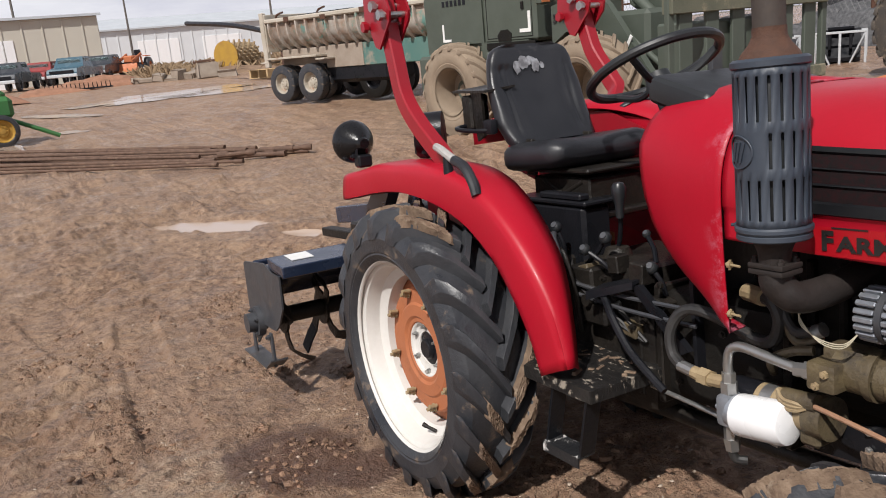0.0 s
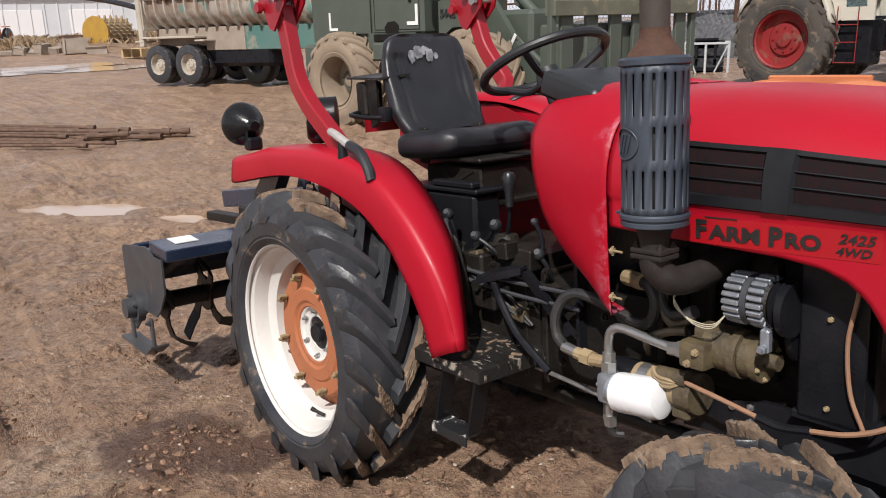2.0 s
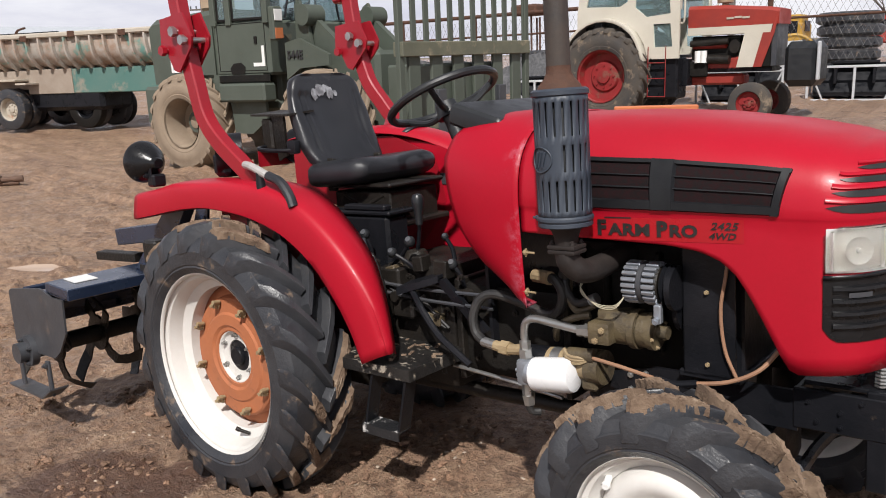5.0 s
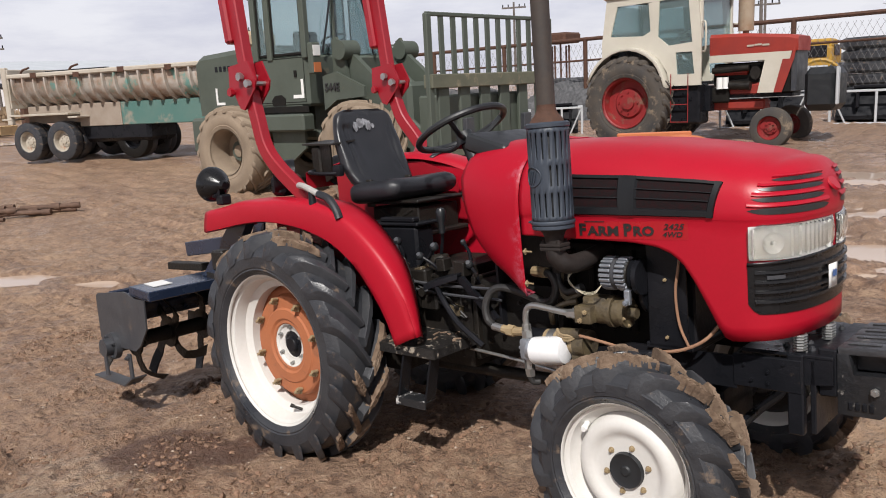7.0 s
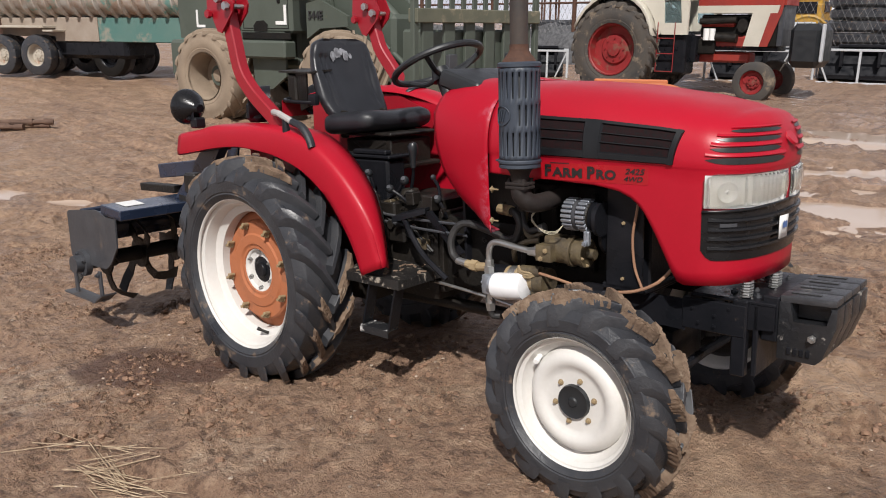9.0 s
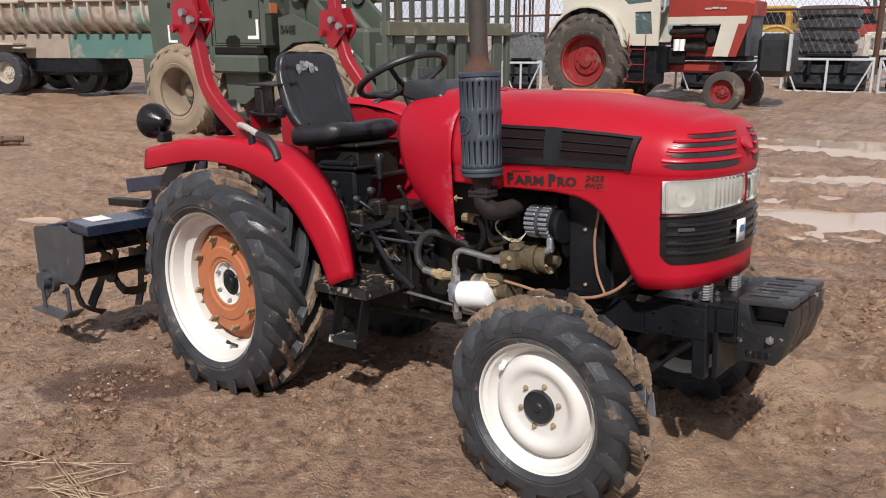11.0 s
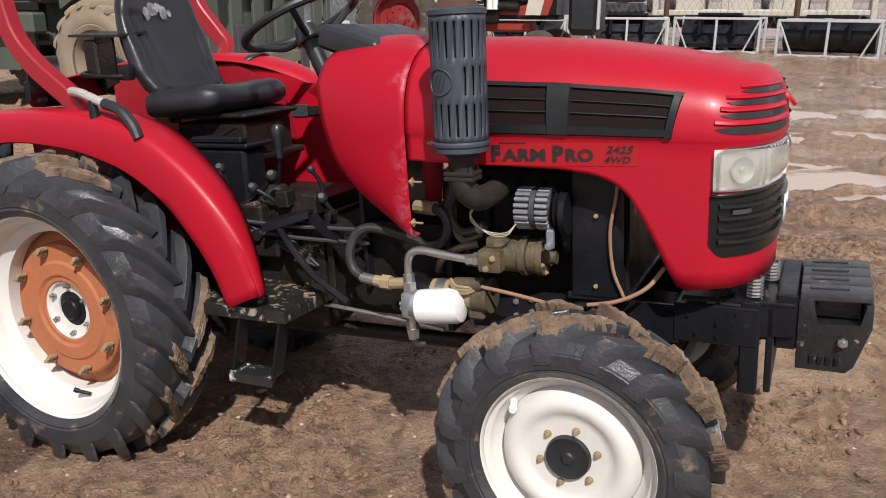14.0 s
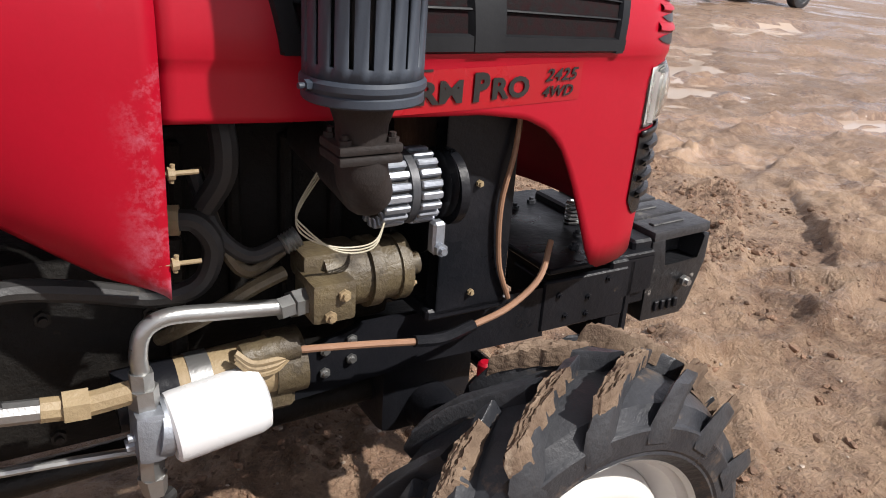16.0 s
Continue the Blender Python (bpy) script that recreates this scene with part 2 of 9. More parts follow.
BONE = material("chalky_white_truck_paint", (0.46, 0.42, 0.36), (0.36, 0.315, 0.25), rough=0.75, scale=2.0, spot=0.5, dirt=(0.28, 0.13, 0.07), dirt_at=0.59, dirt_scale=2.4)
TUB = material("chalky_tub_paint", (0.44, 0.42, 0.38), (0.30, 0.19, 0.13), rough=0.75, scale=3.2, spot=0.32, dirt=(0.15, 0.3, 0.265), dirt_at=0.53, dirt_scale=1.6, dirt_width=0.08)
IHRED = material("old_tractor_red", (0.31, 0.034, 0.022), (0.22, 0.026, 0.02), rough=0.5, scale=3, dirt=(0.5, 0.3, 0.25), dirt_at=0.68, dirt_scale=3)
IHWHITE = material("old_tractor_white", (0.56, 0.53, 0.455), (0.46, 0.43, 0.36), rough=0.55, scale=2, dirt=(0.3, 0.13, 0.06), dirt_at=0.66, dirt_scale=2.5)
ORANGE = material("orange_implement_paint", (0.5, 0.16, 0.06), (0.42, 0.13, 0.05), rough=0.6, scale=5)
YELLOW = material("yellow_machine_paint", (0.42, 0.25, 0.03), (0.32, 0.18, 0.035), rough=0.6, scale=3, dirt=(0.22, 0.12, 0.06), dirt_at=0.6)
GREENP = material("green_machine_paint", (0.03, 0.16, 0.04), (0.04, 0.13, 0.04), rough=0.5, scale=3)
GALV = material("galvanised_tube", (0.62, 0.64, 0.66), (0.52, 0.54, 0.56), rough=0.45, metal=0.4, scale=4)
SHEET = material("beige_metal_siding", (0.5, 0.47, 0.4), (0.46, 0.43, 0.37), rough=0.6, scale=0.5)
SHEET_W = material("white_metal_siding", (0.62, 0.64, 0.66), (0.55, 0.57, 0.59), rough=0.6, scale=0.5)
ROOF_M = material("pale_metal_roof", (0.5, 0.53, 0.56), (0.44, 0.47, 0.5), rough=0.5, scale=0.5)
TRAILER_B = material("charcoal_trailer_skin", (0.045, 0.046, 0.05), (0.055, 0.056, 0.06), rough=0.4, scale=1)
REFLECTOR = material("headlight_silvering", (0.9, 0.9, 0.88), (0.8, 0.8, 0.78), rough=0.42, metal=0.55, scale=20, bump=0.05)
CHROME = material("polished_wheel", (0.7, 0.7, 0.72), (0.6, 0.6, 0.62), rough=0.2, metal=0.9, scale=8, bump=0)
WOOD = material("weathered_wood", (0.5, 0.36, 0.19), (0.38, 0.27, 0.15), rough=0.85, scale=4, bump=0.4)
CONCRETE = material("grey_concrete", (0.32, 0.27, 0.22), (0.24, 0.19, 0.15), rough=0.9, scale=3, bump=0.3)
BARK = material("grey_bark", (0.14, 0.12, 0.11), (0.1, 0.09, 0.08), rough=0.9, scale=6)


def glass(name, colour, rough=0.05, through_part=0.55):
    m = bpy.data.materials.new(name)
    m.use_nodes = True
    b = m.node_tree.nodes["Principled BSDF"]
    b.inputs["Base Color"].default_value = (*colour, 1)
    b.inputs["Roughness"].default_value = rough
    b.inputs["Transmission Weight"].default_value = through_part
    b.inputs["IOR"].default_value = 1.45
    return m


LENS = glass("headlight_lens", (0.97, 0.97, 0.93), 0.03, 0.97)
CAB_GLASS = glass("tinted_cab_glass", (0.36, 0.47, 0.48), 0.03, 0.86)
WATER = glass("muddy_water", (0.46, 0.355, 0.28), 0.1, 0.0)
WATER.node_tree.nodes["Principled BSDF"].inputs["IOR"].default_value = 1.33


# ---- builders ----
def part(name, bm, mat, parent=None, label="", smooth=True, angle=35.0):
    """Links a bmesh as one mesh object under a thing or a part."""
    me = bpy.data.meshes.new(name)
    bmesh.ops.recalc_face_normals(bm, faces=bm.faces)
    bm.to_mesh(me)
    bm.free()
    if smooth:
        me.polygons.foreach_set("use_smooth", [True] * len(me.polygons))
        me.set_sharp_from_angle(angle=radians(angle))
    me.materials.append(mat)
    ob = new(name, me)
    if parent is not None:
        ob.parent = parent
    if label:
        tagged(ob, label)
    return ob


def empty(name, m, label, category, group="", kind=""):
    ob = new(name)
    ob.matrix_basis = m
    ob.empty_display_size = 0.1
    return tagged(ob, label, category, group, kind)


def BM():
    return bmesh.new()


def box(bm, c, s, rot=None, bevel=0.0, seg=1, taper=None):
    """A box of size s about c; taper narrows its top."""
    q = bmesh.ops.create_cube(bm, size=1.0)
    vs = q["verts"]
    for v in vs:
        if taper and v.co.z > 0:
            v.co.x *= taper[0]
            v.co.y *= taper[1]
        v.co = Vector((v.co.x * s[0], v.co.y * s[1], v.co.z * s[2]))
    if bevel:
        es = list({e for v in vs for e in v.link_edges})
        r = bmesh.ops.bevel(bm, geom=es, offset=bevel, segments=seg, affect="EDGES", profile=0.6)
        vs = list({v for f in r["faces"] for v in f.verts} | {v for v in vs if v.is_valid})
    m = Matrix.Translation(c) @ (rot if rot is not None else Matrix())
    bmesh.ops.transform(bm, matrix=m, verts=vs)
    return vs


def frame_to(d):
    return Vector(d).to_track_quat("Z", "Y").to_matrix().to_4x4()


def rod(bm, a, b, r, r2=None, n=12, caps=True):
    """A round bar or cone from a to b."""
    a, b = Vector(a), Vector(b)
    r2 = r if r2 is None else r2
    q = bmesh.ops.create_cone(bm, cap_ends=caps, segments=n, radius1=r, radius2=max(r2, 1e-4), depth=(b - a).length)
    bmesh.ops.transform(bm, matrix=Matrix.Translation((a + b) / 2) @ frame_to(b - a), verts=q["verts"])
    return q["verts"]


def smooth_line(points, per=6):
    """A rounded line through the points (Catmull-Rom)."""
    p = [Vector(q) for q in points]
    p = [p[0] * 2 - p[1]] + p + [p[-1] * 2 - p[-2]]
    out = []
    for i in range(1, len(p) - 2):
        for k in range(per):
            t = k / per
            out.append(0.5 * ((2 * p[i]) + (p[i + 1] - p[i - 1]) * t + (2 * p[i - 1] - 5 * p[i] + 4 * p[i + 1] - p[i + 2]) * t * t
                              + (3 * p[i] - p[i - 1] - 3 * p[i + 1] + p[i + 2]) * t ** 3))
    out.append(p[-2])
    return out


def tube(bm, points, r, n=10, rounded=True, per=6, closed=False):
    """A hose or bent pipe along the points."""
    line = smooth_line(points, per) if rounded else [Vector(q) for q in points]
    rings, up = [], None
    for i, p in enumerate(line):
        if closed:
            d = (line[(i + 1) % len(line)] - line[i - 1]).normalized()
        else:
            d = (line[min(i + 1, len(line) - 1)] - line[max(i - 1, 0)]).normalized()
        if up is None:
            up = d.orthogonal().normalized()
        up = (up - d * up.dot(d)).normalized()
        side = d.cross(up)
        rings.append([bm.verts.new(p + (up * math.cos(k * 2 * math.pi / n) + side * math.sin(k * 2 * math.pi / n)) * r) for k in range(n)])
    m = len(rings)
    for i in range(m if closed else m - 1):
        a, b = rings[i], rings[(i + 1) % m]
        for k in range(n):
            bm.faces.new((a[k], a[(k + 1) % n], b[(k + 1) % n], b[k]))
    if not closed:
        bm.faces.new(rings[0][::-1])
        bm.faces.new(rings[-1])


def revolve(bm, profile, centre=(0, 0, 0), n=48, closed=False, axis="Y"):
    """Turns a profile of (radius, along the axis) about the axis."""
    c = Vector(centre)
    rings = []
    for k in range(n):
        a = 2 * math.pi * k / n
        if axis == "Y":
            rings.append([bm.verts.new(c + Vector((r * math.cos(a), h, r * math.sin(a)))) for r, h in profile])
        elif axis == "Z":
            rings.append([bm.verts.new(c + Vector((r * math.cos(a), r * math.sin(a), h))) for r, h in profile])
        else:
            rings.append([bm.verts.new(c + Vector((h, r * math.cos(a), r * math.sin(a)))) for r, h in profile])
    m = len(profile)
    for k in range(n):
        a, b = rings[k], rings[(k + 1) % n]
        for i in range(m if closed else m - 1):
            j = (i + 1) % m
            bm.faces.new((a[i], b[i], b[j], a[j]))
    return rings


def loft(bm, sections, close_ring=False, cap=False):
    """Skins a row of equal-length sections."""
    rows = [[bm.verts.new(p) for p in s] for s in sections]
    n = len(rows[0])
    for a, b in zip(rows, rows[1:]):
        for k in range(n if close_ring else n - 1):
            bm.faces.new((a[k], a[(k + 1) % n], b[(k + 1) % n], b[k]))
    if cap:
        bm.faces.new(rows[0][::-1])
        bm.faces.new(rows[-1])
    return rows


def plate(bm, outline, depth):
    """A flat plate from an outline of 3D points, thickened along the vector depth."""
    depth = Vector(depth)
    a = [bm.verts.new(Vector(p)) for p in outline]
    b = [bm.verts.new(Vector(p) + depth) for p in outline]
    n = len(a)
    bm.faces.new(a)
    bm.faces.new(b[::-1])
    for k in range(n):
        bm.faces.new((a[k], b[k], b[(k + 1) % n], a[(k + 1) % n]))


def solid(ob, t, offset=-1.0):
    md = ob.modifiers.new("thickness", "SOLIDIFY")
    md.thickness, md.offset = t, offset
    return ob


def bolt(bm, p, d, r=0.009, h=0.012, n=6):
    """A hexagon bolt head with its stub."""
    p, d = Vector(p), Vector(d).normalized()
    rod(bm, p, p + d * h * 0.7, r, n=n)
    rod(bm, p + d * h * 0.7, p + d * h * 1.3, r * 0.55, n=8)


def text_mesh(body, size, m, mat, name, parent, bold=0.0, depth=0.001, shear=0.0, spacing=1.0, label=""):
    cu = bpy.data.curves.new(name, "FONT")
    cu.body, cu.size, cu.extrude, cu.offset, cu.shear, cu.space_character = body, size, depth, bold, shear, spacing
    cu.resolution_u = 3
    tmp = bpy.data.objects.new(name, cu)
    scene.collection.objects.link(tmp)
    me = bpy.data.meshes.new_from_object(tmp.evaluated_get(bpy.context.evaluated_depsgraph_get()))
    bpy.data.objects.remove(tmp)
    me.transform(m)
    me.materials.clear()
    me.materials.append(mat)
    ob = new(name, me)
    ob.parent = parent
    if label:
        tagged(ob, label)
    return ob


def lerp_table(table, x):
    """Reads a table of (x, value) by straight steps."""
    if x <= table[0][0]:
        return table[0][1]
    for (x0, v0), (x1, v1) in zip(table, table[1:]):
        if x <= x1:
            return v0 + (v1 - v0) * (x - x0) / (x1 - x0)
    return table[-1][1]


# ---- ground ----
PUDDLES = [  # centre x, y, half length, half width, turn in degrees
    (-5.72, 0.27, 0.85, 0.24, 39), (-4.8, 0.87, 0.30, 0.11, 30), (1.7, 4.95, 1.15, 0.42, 24), (3.4, 5.3, 0.9, 0.3, 8), (0.5, 9.4, 1.3, 0.5, 8),
    (3.2, 9.2, 1.2, 0.35, 6), (0.6, 6.6, 0.9, 0.16, 12), (2.4, 7.4, 0.9, 0.2, 14), (5.9, 6.3, 2.3, 1.35, 20), (7.1, 4.75, 1.1, 0.3, 6), (9.6, 7.4, 1.5, 0.35, 10), (13.4, 9.0, 1.9, 0.3, 12)]
FAR_PUDDLES = [(-30.4, 4.5, 3.5, 2.5, 105), (-28.4, 6.5, 2.6, 1.5, 70), (-26.5, 0.6, 2.3, 0.55, 28), (-19.8, 0.3, 0.55, 0.3, 20), (-17.5, -1.2, 0.8, 0.3, 10)]


def clamp(v, lo, hi):
    return np.minimum(np.maximum(v, lo), hi)


def step_up(lo, hi, v):
    k = clamp((v - lo) / (hi - lo), 0.0, 1.0)
    return k * k * (3 - 2 * k)


def lie(x, y):
    """The tilted patch under the tractor easing into the yard, which climbs gently to the fence and the far edge."""
    k = step_up(2.5, 8.0, np.hypot(x - 0.8, y))
    far = -0.1 + 0.024 * clamp(y, 1.5, 13.5) + 0.065 * clamp(y - 13.5, 0, 3.5) + 0.02 * clamp(-x - 12, 0, 42) + 0.012 * clamp(y - 20, 0, 40)
    far = far + 0.03 * clamp(x - 4, 0, 14) * step_up(6.5, 11.0, y)
    return (0.0625 * x - 0.02 * y) * (1 - k) + far * k


def slope(x, y):
    """The lie of the land, level round each puddle."""
    z = lie(x, y)
    for p in PUDDLES:
        z = z + (lie(p[0], p[1]) - z) * (1 - step_up(1.1, 2.0, ellipse(x, y, p)))
    return z


def ellipse(x, y, p):
    a = radians(p[4])
    u, v = (x - p[0]) * math.cos(a) + (y - p[1]) * math.sin(a), -(x - p[0]) * math.sin(a) + (y - p[1]) * math.cos(a)
    return np.hypot(u / p[2], v / p[3])


HASH = np.random.RandomState(7).permutation(256)


def nz(x, y, f, o=0.0):
    """Smooth gradient noise, about -1 to 1, of a cell size 1 / f."""
    x, y = np.asarray(x) * f + o * 7.31, np.asarray(y) * f - o * 3.17
    i, j = np.floor(x).astype(int), np.floor(y).astype(int)
    x, y = x - i, y - j

    def corner(di, dj):
        a = HASH[(HASH[(i + di) & 255] + j + dj) & 255] * (2 * math.pi / 256)
        return np.cos(a) * (x - di) + np.sin(a) * (y - dj)
    u, v = x * x * x * (x * (x * 6 - 15) + 10), y * y * y * (y * (y * 6 - 15) + 10)
    low = corner(0, 0) * (1 - u) + corner(1, 0) * u
    high = corner(0, 1) * (1 - u) + corner(1, 1) * u
    return (low * (1 - v) + high * v) * 1.35


TRACKS = [  # start x, y, heading in degrees, length, half width, bar spacing, depth, bend
    (-4.6, -1.6, 7, 4.6, 0.16, 0.13, 0.018, 0.01), (-3.4, -0.95, -10, 3.0, 0.13, 0.12, 0.016, 0.03), (1.85, -0.55, 60, 4.5, 0.17, 0.14, 0.017, 0.02), (2.2, -0.75, 38, 5.0, 0.17, 0.14, 0.018, 0.02),
    (2.5, -0.35, 16, 6.0, 0.2, 0.16, 0.018, 0.012), (2.7, 0.75, 30, 6.0, 0.2, 0.16, 0.018, -0.01), (1.9, 1.9, -6, 6.0, 0.2, 0.16, 0.028, 0.01), (-8.0, 2.6, 3, 20.0, 0.26, 0.19, 0.045, 0.0),
    (-7.0, 3.7, 8, 22.0, 0.26, 0.2, 0.06, 0.0), (-9.0, 6.3, 2, 26.0, 0.28, 0.21, 0.06, 0.001), (-9.0, 8.1, 2, 26.0, 0.28, 0.21, 0.06, 0.001), (0.1, -1.62, 14, 3.0, 0.15, 0.13, 0.024, -0.04)]


def relief(x, y):
    """Mud: broad swells, smooth trodden sheets that break off in ledges, crumbly drifts, and wheel tracks with bar prints."""
    d = np.hypot(x - 0.6, y)
    wet = step_up(2.6, 4.2, y)
    fade, near = 1 - step_up(16, 34, d), np.maximum(0.0, 1 - d / 14)
    z = (1 - 0.6 * wet) * (0.05 * nz(x, y, 0.55) + 0.022 * nz(x, y, 1.7))
    wx, wy = x + 0.07 * nz(x, y, 4, 3) + 0.02 * nz(x, y, 13, 2), y + 0.07 * nz(x, y, 4, 9) + 0.02 * nz(x, y, 13, 5)
    churn = step_up(-0.35, 0.3, nz(x, y, 0.5, 7) + 0.35 * (step_up(1.9, 2.6, x) - 0.3) + 0.2 * wet)
    big, small = nz(wx, wy * 1.3, 2.3, 2), nz(wx, wy, 5.2, 5)
    soft = 0.05 + 0.1 * wet
    z = z + (0.35 + 0.65 * churn) * (0.022 * step_up(-0.16, -0.16 + soft, big) + 0.025 * step_up(0.14, 0.14 + soft, big) + 0.02 * step_up(0.02, 0.02 + 1.6 * soft, small) + 0.017 * step_up(0.27, 0.27 + 1.6 * soft, small) + 0.012 * small)
    crumbly = step_up(0.1, 0.4, nz(x, y, 1.3, 6) + 0.5 * nz(x, y, 3.7, 8))
    z = z + 1.9 * near * (0.3 + 0.7 * crumbly) * (0.012 * step_up(0.12, 0.3, nz(wx, wy, 13, 8)) + 0.009 * nz(x, y, 22, 1) + 0.006 * nz(x, y, 37, 4) + 0.007 * step_up(0.2, 0.45, nz(x, y, 44, 6)))
    for x0, y0, turn, long, half, gap, deep, bend in TRACKS:
        a = radians(turn)
        u = (x - x0) * math.cos(a) + (y - y0) * math.sin(a)
        c = -(x - x0) * math.sin(a) + (y - y0) * math.cos(a) - bend * u * u + 0.08 * nz(u, u * 0, 0.5, half * 9)
        e = np.abs(c) / half
        on = step_up(0, 0.5, u) * (1 - step_up(long - 0.6, long, u)) * fade
        kept = step_up(-0.35, 0.1, nz(x, y, 0.9, turn * 0.1 + 3))
        bar = step_up(0.25, 0.6, np.sin(2 * math.pi * (u + 0.55 * half * e) / gap + np.where(c > 0, math.pi, 0.0) + 0.9 * nz(x, y, 3.5, 2)) + 0.35 * nz(x, y, 11, 7))
        z = z * (1 - 0.6 * on * kept * (1 - step_up(0.85, 1.05, e)))
        z = z + on * kept * deep * ((1 - step_up(0.86, 1.08, e)) * (-0.5 - 0.7 * bar * step_up(-0.3, 0.1, nz(x, y, 2.3, 4))) + 0.8 * np.exp(-((e - 1.2) / 0.15) ** 2) * (0.6 + 0.8 * nz(x, y, 6, 3)))
    # a rope of squeezed-up mud ahead of the front weights
    e = np.hypot(x - (3.3 + 0.08 * (y - 0.45) + 0.05 * nz(x, y, 4, 2)), y - clamp(y, 0.42, 1.2)) / 0.045
    z = z + 0.014 * np.exp(-e * e) * (0.8 + 0.6 * nz(x, y, 9, 3))
    # the patch the tractor stands on is pressed flatter
    k = clamp(np.minimum((1.9 - np.abs(x - 0.8)) / 0.4, (1.2 - np.abs(y)) / 0.3), 0.0, 1.0)
    return z * fade * (1 - 0.35 * k)


def water_level(x, y):
    """Height of standing water over the lie of the land; well below the mud where the yard is dry."""
    hold = np.full(np.shape(x), 9.0)
    for p in PUDDLES:
        hold = np.minimum(hold, ellipse(x, y, p))
    seep = step_up(2.9, 4.6, y + 0.1 * x) * (1 - step_up(13.0, 15.5, y)) * step_up(-3.0, 0.5, x) * (1 - step_up(11, 15, x))
    return np.maximum(np.where(hold < 1.9, 0.004, -0.2), np.where(seep > 0.02, -0.2 + 0.2 * seep + 0.026 * nz(x, y, 0.3, 5) - 0.004, -0.2))


def land(x, y):
    z = relief(x, y)
    for p in PUDDLES:
        e = ellipse(x, y, p) + 0.32 * nz(x, y, 1.5, 4) + 0.16 * nz(x, y, 4.5, 2)
        z = z + (-0.012 + 0.3 * np.minimum(z, 0.03) - z) * (1 - step_up(0.8, 1.25, e))
        bank = step_up(1.0, 1.25, e) * (1 - step_up(2.0, 2.7, e)) * (1 - step_up(2.6, 4.2, y))
        z = z + bank * (np.maximum(z, 0.008 + 0.03 * clamp(e - 1.1, 0.0, 0.6)) - z)
    return slope(x, y) + z


def grown(lo, hi, d0, far):
    """Grid lines, close between lo and hi and ever wider beyond."""
    def beyond(x, sign):
        out, s = [], d0
        while abs(x) < far:
            out.append(x)
            s *= 1.022 if s < 0.09 else 1.045 if s < 0.4 else 1.12
            x += sign * s
        return out
    return beyond(lo - d0, -1)[::-1] + list(np.arange(lo, hi, d0)) + beyond(hi, 1)


def sheet_mesh(name, x, y, z, keep=None):
    """A smooth quad mesh over a grid of points; keep picks the quads."""
    rows, cols = z.shape
    k = np.arange(rows * cols).reshape(rows, cols)
    quads = np.stack([k[:-1, :-1], k[:-1, 1:], k[1:, 1:], k[1:, :-1]], -1)
    quads = (quads[keep] if keep is not None else quads.reshape(-1, 4)).astype(np.int32)
    used, back_to = np.unique(quads, return_inverse=True)
    co = np.stack([x.ravel(), y.ravel(), z.ravel()], -1)[used].astype(np.float32)
    me = bpy.data.meshes.new(name)
    me.vertices.add(len(co))
    me.vertices.foreach_set("co", co.ravel())
    me.loops.add(quads.size)
    me.loops.foreach_set("vertex_index", back_to.ravel().astype(np.int32))
    me.polygons.add(len(quads))
    me.polygons.foreach_set("loop_start", np.arange(0, quads.size, 4, dtype=np.int32))
    me.polygons.foreach_set("use_smooth", np.ones(len(quads), dtype=bool))
    me.update(calc_edges=True)
    return me


def build_ground():
    gx, gy = np.meshgrid(grown(-4.6, 4.2, 0.0165, 900), grown(-1.7, 2.4, 0.0165, 900))
    return tagged(new("ground", sheet_mesh("ground", gx, gy, land(gx, gy))), "churned wet brown mud yard with ruts and small stones", "ground", kind="structure")


def build_water():
    gx, gy = np.meshgrid(np.arange(-8, 16, 0.1), np.arange(-1, 16, 0.1))
    over = water_level(gx, gy)
    ok = over > -0.12
    keep = ok[:-1, :-1] & ok[1:, :-1] & ok[:-1, 1:] & ok[1:, 1:]
    return tagged(new("standing_water", sheet_mesh("standing_water", gx, gy, slope(gx, gy) + over, keep)), "shallow muddy rain water standing in the ruts", "puddle", "puddles", "structure")


